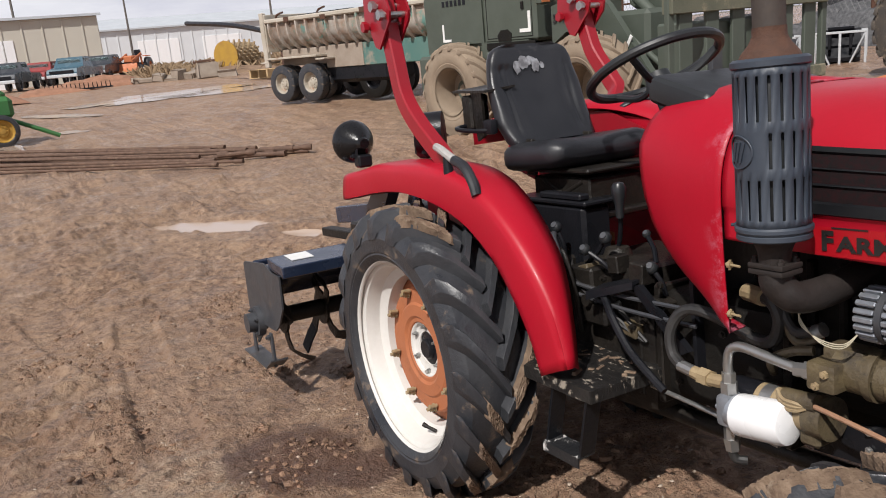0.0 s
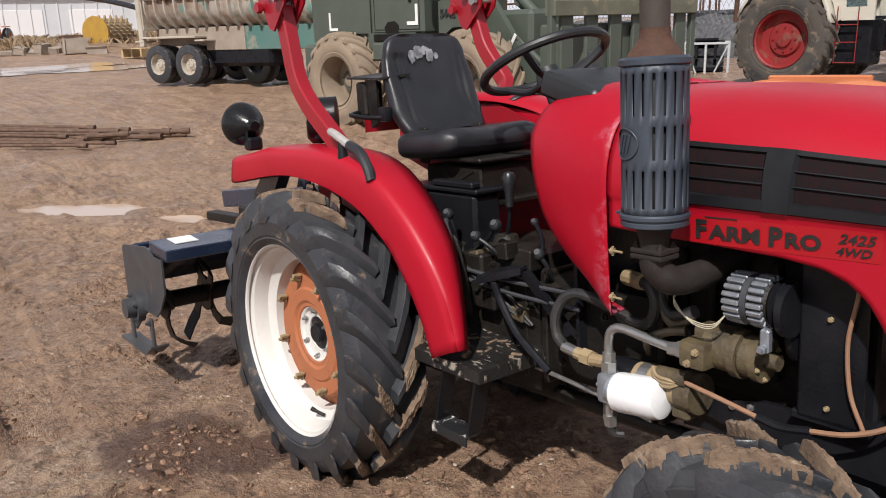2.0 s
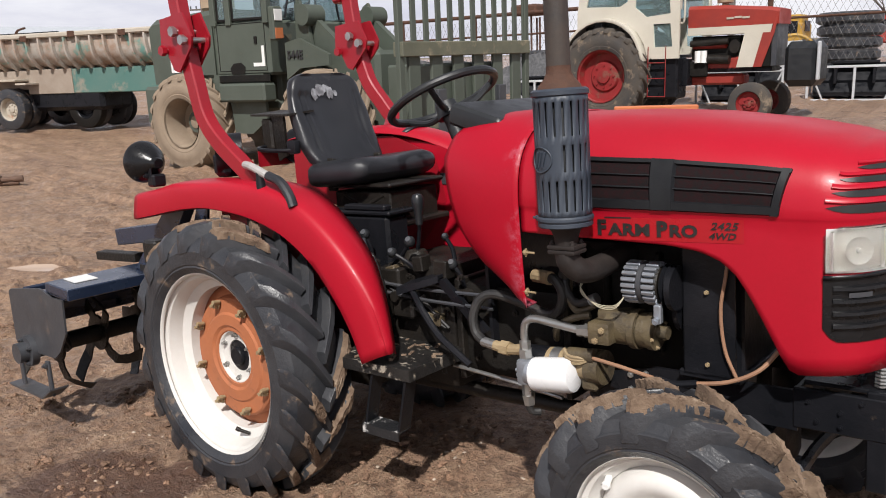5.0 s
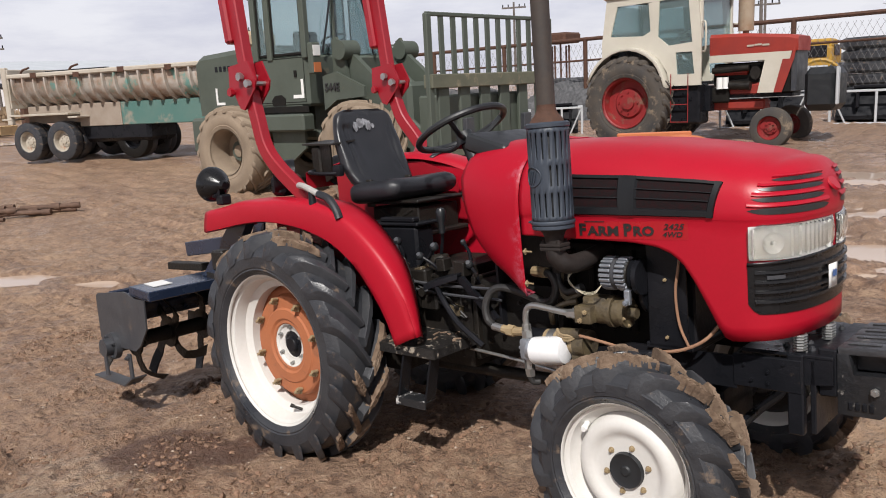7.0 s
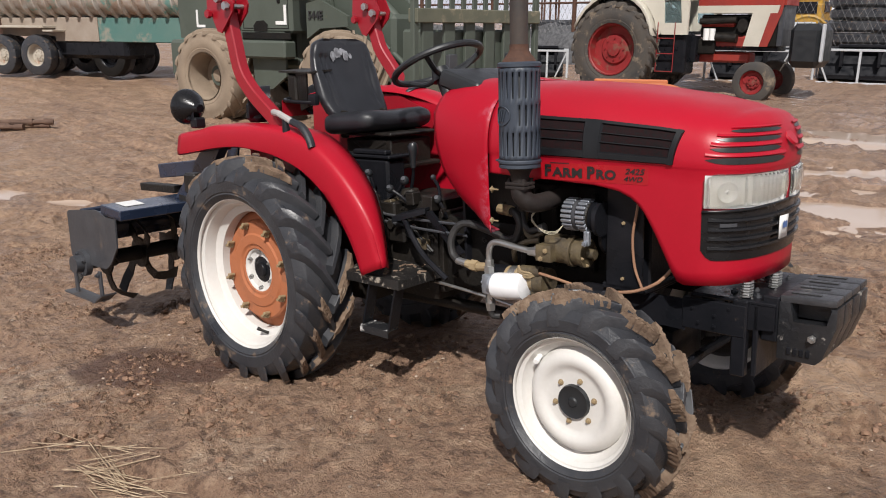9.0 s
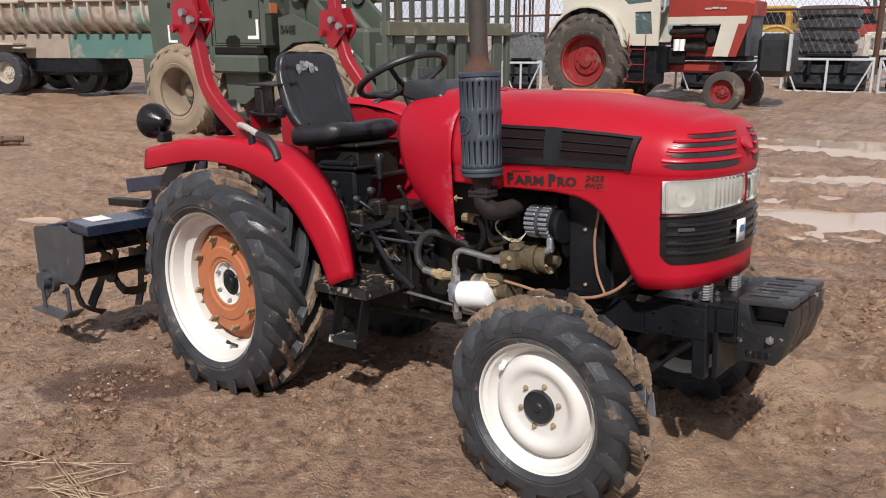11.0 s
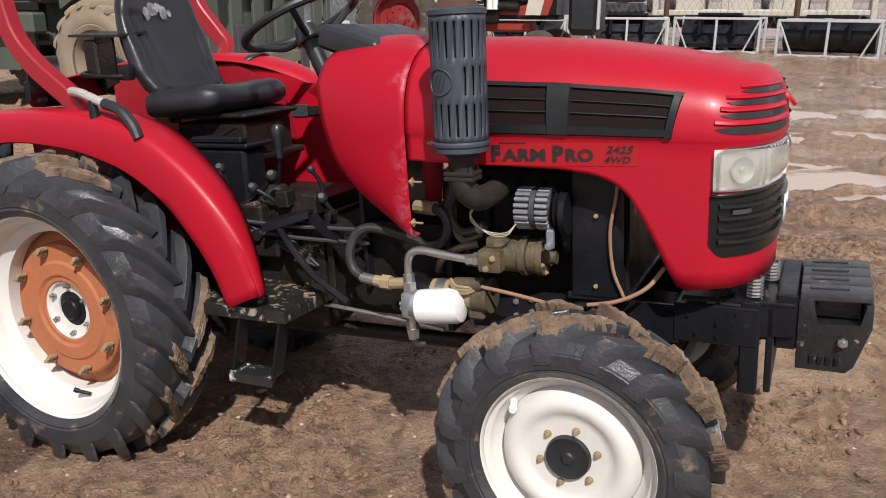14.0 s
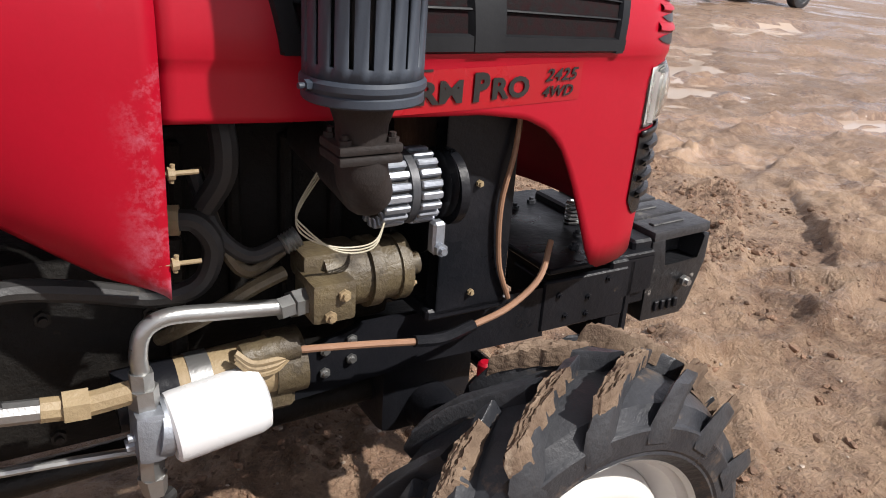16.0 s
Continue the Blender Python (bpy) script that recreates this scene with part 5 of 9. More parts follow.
# -- fenders --
def fender(side):
    f = new("fender")
    f.parent = tractor
    tagged(f, "curved red rear fender with a worn edge")
    # top line and side skirt line in side view
    top = smooth_line([(0.735, 0, 0.575), (0.69, 0, 0.70), (0.615, 0, 0.82), (0.51, 0, 0.93), (0.37, 0, 1.025), (0.2, 0, 1.075), (0.02, 0, 1.09), (-0.16, 0, 1.09), (-0.34, 0, 1.085), (-0.48, 0, 1.062), (-0.62, 0, 1.045)], 4)
    skirt = smooth_line([(0.625, 0, 0.528), (0.585, 0, 0.625), (0.525, 0, 0.72), (0.43, 0, 0.83), (0.3, 0, 0.915), (0.15, 0, 0.965), (0.0, 0, 0.99), (-0.16, 0, 1.0), (-0.34, 0, 0.985), (-0.5, 0, 0.962), (-0.645, 0, 0.943)], 4)
    bm = BM()
    rows = []
    for i, (a, b) in enumerate(zip(top, skirt)):
        t = i / (len(top) - 1)
        yo = 0.455
        yi = lerp_table(((0, 0.405), (0.1, 0.375), (0.22, 0.325), (0.4, 0.285), (0.6, 0.22), (0.75, 0.17)), t)
        ctr = Vector((0.0, 0, 0.47))
        crown = (a - ctr).normalized() * 0.012
        row = [Vector((a.x, yi, a.z - 0.01)), Vector((a.x, yi + (yo - yi) * 0.35, a.z + 0.0)) + crown * 0.7, Vector((a.x, yi + (yo - yi) * 0.5, a.z)) + crown]
        # rounded shoulder then the skirt
        wide = min(1.0, (yo - yi) / 0.16)
        for out, down in ((-0.055, 0.003), (-0.036, 0.012), (-0.021, 0.03), (-0.010, 0.06), (-0.003, 0.11), (0.0, 0.18), (0.002, 0.3), (0.003, 0.5), (0.004, 0.75), (0.002, 0.94), (-0.012, 1.0)):
            p = a.lerp(b, down)
            row.append(Vector((p.x, yo + out * (wide if out < -0.01 else 1.0), p.z)) + crown * max(0, 1 - down * 5))
        for p in row:
            p.y *= side
        rows.append(row)
    loft(bm, rows)
    solid(part("fender_shell", bm, RED, f, "glossy red fender pressing", angle=55), 0.004)
    bm = BM()
    ends = rows[-1]
    plate(bm, [ends[0], ends[2], ends[4], ends[-2], Vector((ends[0].x, ends[0].y, ends[-2].z))], (0.004, 0, 0))
    part("fender_end", bm, RED, f)
    bm = BM()
    plate(bm, [(0.40, side * 0.28, 0.8), (0.36, side * 0.27, 0.98), (0.16, side * 0.26, 1.06), (-0.4, side * 0.2, 1.07), (-0.4, side * 0.2, 0.86), (0.0, side * 0.26, 0.7), (0.3, side * 0.28, 0.62)], (0, side * 0.006, 0))
    part("inner_guard", bm, RED_ROPS, f, "red inner wheel guard")
    if side > 0:
        # the far fender stands higher and carries the red footwell side and a black strap
        f.location.z += 0.145
        bm = BM()
        plate(bm, [(0.74, 0.285, 0.56), (0.66, 0.285, 0.82), (0.5, 0.285, 0.97), (0.36, 0.285, 1.02), (0.1, 0.275, 1.06), (0.1, 0.275, 0.62)], (0, 0.006, 0))
        part("footwell_side", bm, RED, f, "red footwell side panel")
        bm = BM()
        box(bm, (0.405, 0.281, 0.885), (0.1, 0.006, 0.045), None, 0.002)
        part("plate", bm, STEELG, f, "small grey data plate")
        bm = BM()
        loft(bm, [[Vector((x, y, z)) for y, z in ((0.28, 1.074), (0.33, 1.09), (0.37, 1.096), (0.40, 1.09), (0.432, 1.07), (0.452, 1.03))] for x in (0.16, 0.215)])
        solid(part("strap", bm, VINYL, f, "black strap over the fender"), 0.006)
    return f


for s in (-1, 1):
    fender(s)


def fender_lamp(side):
    lp = new("work_lamp")
    lp.parent = tractor
    tagged(lp, "round black work lamp on the fender")
    y = side * 0.40
    c = Vector((-0.575, y, 1.172))
    d = Vector((-0.86, 0.02, 0.06)).normalized()
    m = Matrix.Translation(c) @ frame_to(d)
    bm = BM()
    revolve(bm, [(0.0, -0.075), (0.018, -0.075), (0.022, -0.068), (0.024, -0.055), (0.05, -0.03), (0.074, 0.012), (0.08, 0.03), (0.08, 0.042), (0.072, 0.046)], n=40, axis="Z")
    bmesh.ops.transform(bm, matrix=m, verts=bm.verts)
    bmesh.ops.scale(bm, vec=(1.06, 1.06, 1.06), space=Matrix.Translation(-c), verts=bm.verts)
    part("lamp_shell", bm, GLOSS_BLACK, lp)
    bm = BM()
    revolve(bm, [(0.072, 0.044), (0.05, 0.052), (0.0, 0.055)], n=32, axis="Z")
    bmesh.ops.transform(bm, matrix=m, verts=bm.verts)
    part("lamp_lens", bm, LENS, lp)
    bm = BM()
    box(bm, (-0.53, y, 1.10), (0.05, 0.06, 0.05), None, 0.008)
    box(bm, (-0.535, y - 0.025, 1.125), (0.03, 0.006, 0.05), None, 0.002)
    bolt(bm, (-0.545, y - 0.028, 1.12), (-0.2, -1, 0), 0.011, 0.014)
    part("lamp_bracket", bm, BLACK, lp)


for s in (-1, 1):
    fender_lamp(s)


# -- roll-over frame --
def build_rops():
    ro = new("roll_bar")
    ro.parent = tractor
    tagged(ro, "red folding roll bar with bolted hinge brackets")
    def square_bar(bm, pts, w, d):
        rows = []
        for i, p in enumerate(pts):
            t = (pts[min(i + 1, len(pts) - 1)] - pts[max(i - 1, 0)]).normalized()
            side = Vector((0, 1, 0))
            fwd = t.cross(side).normalized()
            rows.append([p + side * a * d + fwd * b * w for a, b in ((-0.5, -0.4), (-0.4, -0.5), (0.4, -0.5), (0.5, -0.4), (0.5, 0.4), (0.4, 0.5), (-0.4, 0.5), (-0.5, 0.4))])
        loft(bm, rows, close_ring=True, cap=True)
    for y in (-0.36, 0.52):
        bm = BM()
        square_bar(bm, smooth_line([(-0.03, 0.35, 1.06), (-0.05, 0.40, 1.165), (-0.075, 0.505, 1.265), (-0.11, 0.52, 1.31), (-0.2, y, 1.42), (-0.235, y, 1.5), (-0.262, y, 1.58)] if y > 0 else [(0.10, y, 1.06), (0.02, y, 1.13), (-0.12, y, 1.235), (-0.2, y, 1.33), (-0.235, y, 1.46), (-0.262, y, 1.58)], 5), 0.062, 0.05)
        part("lower_post", bm, RED_ROPS, ro, "bent red lower post")
        bm = BM()
        square_bar(bm, [Vector((-0.262, y, 1.60)), Vector((-0.285, y, 1.74)), Vector((-0.315, y, 2.05)), Vector((-0.33, 0.08 + (y - 0.08) * 0.96, 2.16))], 0.062, 0.05)
        part("upper_post", bm, RED_ROPS, ro, "red upper post")
        for dy in (-0.033, 0.033):
            bm = BM()
            o = [(-0.36, 1.70), (-0.21, 1.71), (-0.165, 1.62), (-0.175, 1.585), (-0.215, 1.55), (-0.27, 1.50), (-0.30, 1.51), (-0.335, 1.575), (-0.37, 1.60)]
            plate(bm, [(x, y + dy, z) for x, z in o], (0, 0.008 if dy > 0 else -0.008, 0))
            part("hinge_plate", bm, RED_ROPS, ro)
        for x, z in ((-0.335, 1.585), (-0.255, 1.645), (-0.2, 1.61)):
            bm = BM()
            rod(bm, (x, y - 0.055, z), (x, y + 0.055, z), 0.011, n=12)
            rod(bm, (x, y - 0.068, z), (x, y - 0.05, z), 0.019, n=6)
            part("hinge_pin", bm, RED_ROPS if x < -0.3 else ZINC, ro)
        bm = BM()
        box(bm, (-0.355, y, 1.95), (0.05, 0.09, 0.3), Matrix.Rotation(radians(-6), 4, "Y"), 0.01)
        part("stop_plate", bm, RED_ROPS, ro)
    bm = BM()
    square_bar(bm, [Vector((-0.33, -0.345, 2.14)), Vector((-0.335, -0.2, 2.2)), Vector((-0.335, 0.36, 2.2)), Vector((-0.33, 0.505, 2.14))], 0.06, 0.05)
    part("top_bar", bm, RED_ROPS, ro)
    # grab strap over the fender
    bm = BM()
    tube(bm, [(0.06, -0.395, 1.155), (0.13, -0.42, 1.15), (0.2, -0.43, 1.13), (0.24, -0.435, 1.118)], 0.014, 10)
    part("grip_tape", bm, material("silver_tape", (0.5, 0.49, 0.47), (0.4, 0.38, 0.36), rough=0.5, metal=0.2, scale=20, bump=0.4), ro, "worn silver tape")
    bm = BM()
    tube(bm, [(0.235, -0.435, 1.12), (0.3, -0.44, 1.1), (0.345, -0.445, 1.06), (0.365, -0.447, 1.02)], 0.0165, 10)
    part("grip_end", bm, VINYL, ro, "black rubber grip end")
    bm = BM()
    rod(bm, (0.185, -0.43, 1.07), (0.18, -0.43, 1.13), 0.018, 0.012)
    part("grip_foot", bm, BLACK, ro)


build_rops()


# -- seat --
def build_seat():
    st = new("seat")
    st.parent = tractor
    tagged(st, "black vinyl tractor seat with a scuffed backrest")
    bm = BM()
    rows = []
    for i in range(15):
        t = math.sin(math.pi / 2 * i / 14)
        x = 0.16 + 0.285 * t
        nose = math.sqrt(1 - 0.85 * (max(0.0, t - 0.8) / 0.2) ** 2)
        hw = 0.215 * (1 - 0.06 * (2 * t - 1) ** 4) - 0.045 * (1 - nose)
        zt = 1.142 + 0.022 * t
        row = []
        for k in range(24):
            a = 2 * math.pi * k / 24
            ca, sa = math.cos(a), math.sin(a)
            y = hw * math.copysign(abs(ca) ** 0.45, ca)
            z = 0.05 * nose * math.copysign(abs(sa) ** 0.6, sa)
            dip = 0.014 * (1 - min(1, abs(y) / (hw * 0.7)) ** 2) if sa > 0.2 else 0
            row.append(Vector((x, y, zt - 0.05 + z - dip)))
        rows.append(row)
    loft(bm, rows, close_ring=True, cap=True)
    part("cushion", bm, VINYL, st, "black vinyl seat cushion", angle=60)
    bm = BM()
    rows = []
    for i in range(37):
        t = i / 36
        z = 1.12 + 0.345 * t
        x = 0.14 - 0.115 * t - 0.02 * math.sin(math.pi * t)
        hw = lerp_table(((0, 0.165), (0.25, 0.19), (0.6, 0.185), (0.85, 0.168), (0.93, 0.155), (0.98, 0.13), (1, 0.10)), t)
        th = 0.055 * (1 - 0.35 * t) * (1.0 if 0.04 < t < 0.96 else 0.6)
        row = []
        for k in range(112):
            a = 2 * math.pi * k / 112
            ca, sa = math.cos(a), math.sin(a)
            y = hw * math.copysign(abs(ca) ** 0.5, ca)
            dx = th * math.copysign(abs(sa) ** 0.7, sa)
            hollow = 0.03 * (y / max(hw, 0.01)) ** 2
            # sewn pleats down the middle, raised rolls at the sides
            e = abs(y) / 0.19
            mid = float(step_up(0.08, 0.2, t) * (1 - step_up(0.74, 0.84, t))) if sa > 0.1 else 0.0
            pleat = -0.0035 * abs(math.cos(math.pi * y / 0.052)) ** 6 if e < 0.66 else -0.007 * math.exp(-((e - 0.7) / 0.05) ** 2)
            sag = 0.004 * math.sin(9 * t + 14 * y) if sa > 0.1 else 0.0
            row.append(Vector((x + dx + hollow + mid * (pleat - 0.003) + sag * mid, y, z)))
        rows.append(row)
    loft(bm, rows, close_ring=True, cap=True)
    part("backrest", bm, VINYL, st, "black vinyl backrest", angle=60)
    # wear on the vinyl: a thin scuffed patch
    rnd = random.Random(3)
    for k in range(11):
        bm = BM()
        y0, z0, wy, hz = 0.0 + rnd.uniform(-0.07, 0.055), 1.405 + rnd.uniform(-0.02, 0.018), rnd.uniform(0.006, 0.018), rnd.uniform(0.008, 0.024)
        pts = []
        for q in range(14):
            a = 2 * math.pi * q / 14
            rr = 1 + 0.22 * rnd.uniform(-1, 1)
            y, z = y0 + wy * rr * math.cos(a), z0 + hz * rr * math.sin(a)
            t = (z - 1.12) / 0.345
            xs = 0.14 - 0.115 * t - 0.02 * math.sin(math.pi * t) + 0.055 * (1 - 0.35 * t) * max(0.0, 1 - (abs(y) / 0.2) ** 4) ** 0.35 + 0.03 * (y / 0.2) ** 2
            pts.append((xs + 0.0025, y, z))
        plate(bm, pts, (-0.002, 0, 0))
        part("scuff", bm, material("scuffed_vinyl", (0.3, 0.31, 0.33), (0.12, 0.12, 0.13), rough=0.7, scale=40, spot=0.3, bump=0.2), st, "pale scuffed patch", smooth=False)
    for z, wd, h in ((1.052, 0.29, 0.016), (0.975, 0.25, 0.11), (0.915, 0.31, 0.022)):
        bm = BM()
        box(bm, (0.35, 0, z), (wd + 0.03, wd, h), None, 0.006)
        part("seat_plate" if h < 0.05 else "suspension_box", bm, GREASE, st, "dusty black seat plate" if h < 0.05 else "dusty black seat suspension box")
    for y in (-0.12, 0.12):
        bm = BM()
        box(bm, (0.2, y, 1.09), (0.04, 0.02, 0.12), None, 0.004)
        part("seat_hinge", bm, GREASE, st)
        for x0, x1 in ((0.26, 0.46), (0.46, 0.26)):
            bm = BM()
            rod(bm, (x0, y, 0.93), (x1, y, 1.02), 0.009)
            part("scissor_bar", bm, GREASE, st)
    bm = BM()
    tube(bm, [(0.12, -0.2, 1.19), (0.05, -0.235, 1.19), (-0.06, -0.24, 1.2), (-0.1, -0.1, 1.21)], 0.008, 8)
    box(bm, (0.1, -0.205, 1.2), (0.05, 0.03, 0.05), None, 0.01, 2)
    part("seat_bracket", bm, BLACK, st)
    return st


build_seat()


# -- steering --
def build_steering():
    sw = new("steering_wheel")
    sw.parent = tractor
    tagged(sw, "black three-spoke steering wheel")
    c = Vector((0.655, 0.0, 1.335))
    ax = Vector((-0.42, 0, 0.91)).normalized()
    m = Matrix.Translation(c) @ frame_to(ax)
    bm = BM()
    tube(bm, [m @ Vector((0.187 * math.cos(2 * math.pi * k / 48), 0.187 * math.sin(2 * math.pi * k / 48), 0)) for k in range(48)], 0.014, 10, rounded=False, closed=True)
    part("rim", bm, BLACK_SATIN, sw)
    for k in range(3):
        a = 2 * math.pi * k / 3 + 0.5
        bm = BM()
        tube(bm, [m @ Vector((0.03 * math.cos(a), 0.03 * math.sin(a), -0.05)), m @ Vector((0.1 * math.cos(a), 0.1 * math.sin(a), -0.045)), m @ Vector((0.183 * math.cos(a), 0.183 * math.sin(a), 0))], 0.011, 8)
        part("spoke", bm, BLACK_SATIN, sw)
    bm = BM()
    rod(bm, m @ Vector((0, 0, -0.07)), m @ Vector((0, 0, -0.02)), 0.045, 0.034, n=24)
    part("boss", bm, BLACK_SATIN, sw)
    bm = BM()
    rod(bm, m @ Vector((0, 0, -0.3)), m @ Vector((0, 0, -0.06)), 0.028, n=16)
    part("column", bm, BLACK_SATIN, sw)


build_steering()


# -- chassis, engine and drive --
def build_chassis():
    ch = new("chassis")
    ch.parent = tractor
    tagged(ch, "black steel frame rails and gearbox housings")
    for s in (-1, 1):
        bm = BM()
        plate(bm, [(1.30, s * 0.2, 0.47), (1.30, s * 0.2, 0.535), (1.5, s * 0.2, 0.585), (1.86, s * 0.2, 0.585), (1.86, s * 0.2, 0.485), (1.62, s * 0.2, 0.49)], (0, s * 0.012, 0))
        part("frame_rail", bm, BLACK, ch, "black frame rail")
        bm = BM()
        box(bm, (1.95, s * 0.208, 0.545), (0.2, 0.016, 0.1), None, 0.003)
        box(bm, (1.86, s * 0.16, 0.545), (0.014, 0.1, 0.1), None, 0.003)
        part("front_rail", bm, BLACK, ch, "black bolted front rail")
        for x, z in ((1.885, 0.565), (1.905, 0.52), (1.955, 0.55), (1.955, 0.515), (2.0, 0.58), (1.43, 0.555), (1.43, 0.515), (1.475, 0.565), (1.475, 0.53)):
            bm = BM()
            bolt(bm, (x, s * 0.214, z), (0, s, 0), 0.0065 if x > 1.8 else 0.009, 0.007)
            part("frame_bolt", bm, BLACK if x > 1.8 else ZINC, ch)
        bm = BM()
        box(bm, (2.03, s * 0.198, 0.49), (0.045, 0.03, 0.24), None, 0.004)
        plate(bm, [(2.05, s * 0.2, 0.52), (2.13, s * 0.2, 0.53), (2.13, s * 0.2, 0.60), (2.05, s * 0.2, 0.60)], (0, s * -0.01, 0))
        part("bumper_bracket", bm, BLACK, ch, "black bumper bracket plate")
    bm = BM()
    box(bm, (2.0, 0, 0.605), (0.26, 0.40, 0.012), None, 0.003)
    box(bm, (2.075, 0, 0.487), (0.016, 0.40, 0.222), None, 0.003)
    part("bumper_plate", bm, BLACK, ch, "dusty black front mounting plate")
    for x, y in ((1.98, -0.13), (2.03, -0.08), (2.06, -0.15), (2.0, 0.1), (2.06, 0.12)):
        bm = BM()
        bolt(bm, (x, y, 0.611), (0, 0, 1), 0.01, 0.01)
        part("plate_bolt", bm, STEELG, ch)
    for y in (-0.175, -0.02):
        bm = BM()
        tube(bm, [(2.035 + (0.03 if y > -0.1 else 0) + 0.017 * math.cos(k * 0.9), y + 0.017 * math.sin(k * 0.9), 0.612 + 0.0012 * k) for k in range(44)], 0.0035, 6, rounded=False)
        part("hood_spring", bm, ZINC, ch, "pale coil spring under the nose")
    bm = BM()
    box(bm, (0.98, 0, 0.60), (0.5, 0.34, 0.30), None, 0.03, 2)
    part("clutch_housing", bm, SOOT, ch, "greasy black clutch housing")
    for c, sz, nm in (((0.55, 0, 0.56), (0.5, 0.38, 0.34), "gearbox"), ((0.1, 0, 0.52), (0.55, 0.34, 0.42), "axle_case"), ((0.62, -0.02, 0.75), (0.3, 0.34, 0.1), "gearbox_cover")):
        bm = BM()
        box(bm, c, sz, None, 0.03, 2)
        part(nm, bm, GREASE, ch)
    for x in (0.74, 0.82, 1.22):
        bm = BM()
        box(bm, (x, 0, 0.6), (0.022, 0.39, 0.33), None, 0.004)
        part("case_flange", bm, GREASE, ch)
    for x in (0.46, 0.56, 0.66, 0.78, 0.9, 1.05, 1.18):
        for z in (0.5, 0.68):
            bm = BM()
            bolt(bm, (x, -0.2, z + 0.02 * math.sin(x * 30)), (0, -1, 0), 0.011, 0.012)
            part("case_bolt", bm, GREASE, ch)
    bm = BM()
    rod(bm, (0, -0.42, 0.47), (0, 0.42, 0.47), 0.075, n=20)
    rod(bm, (0, -0.34, 0.47), (0, 0.34, 0.47), 0.11, n=20)
    part("rear_axle", bm, GREASE, ch, "black rear axle housing")
    bm = BM()
    rod(bm, (FW.x, -0.44, 0.33), (FW.x, 0.44, 0.33), 0.05, n=18)
    box(bm, (FW.x, 0, 0.36), (0.2, 0.24, 0.16), None, 0.03, 2)
    for s in (-1, 1):
        revolve(bm, [(0.0, 0.29), (0.06, 0.29), (0.075, 0.31), (0.074, 0.44), (0.066, 0.475), (0.05, 0.497), (0.03, 0.508), (0.0, 0.51)], (FW.x + 0.02, s * 0.33, 0), 24, axis="Z")
        tube(bm, [(FW.x + 0.1, s * 0.36, 0.36), (FW.x + 0.16, s * 0.2, 0.35), (FW.x + 0.16, 0, 0.35)], 0.016, 8)
        rod(bm, (FW.x + 0.17, s * 0.4, 0.36), (FW.x + 0.2, s * 0.36, 0.36), 0.026, n=12)
    part("front_axle", bm, BLACK, ch, "black driven front axle")
    bm = BM()
    rod(bm, (1.672, -0.305, 0.495), (1.672, -0.305, 0.522), 0.013, n=12)
    rod(bm, (1.672, -0.305, 0.522), (1.672, -0.305, 0.526), 0.013, 0.009, n=12)
    part("filler_cap", bm, RED, ch, "small red filler cap")
    bm = BM()
    rod(bm, (0.5, -0.1, 0.36), (1.58, -0.06, 0.36), 0.025, n=12)
    part("drive_shaft", bm, GREASE, ch)


build_chassis()


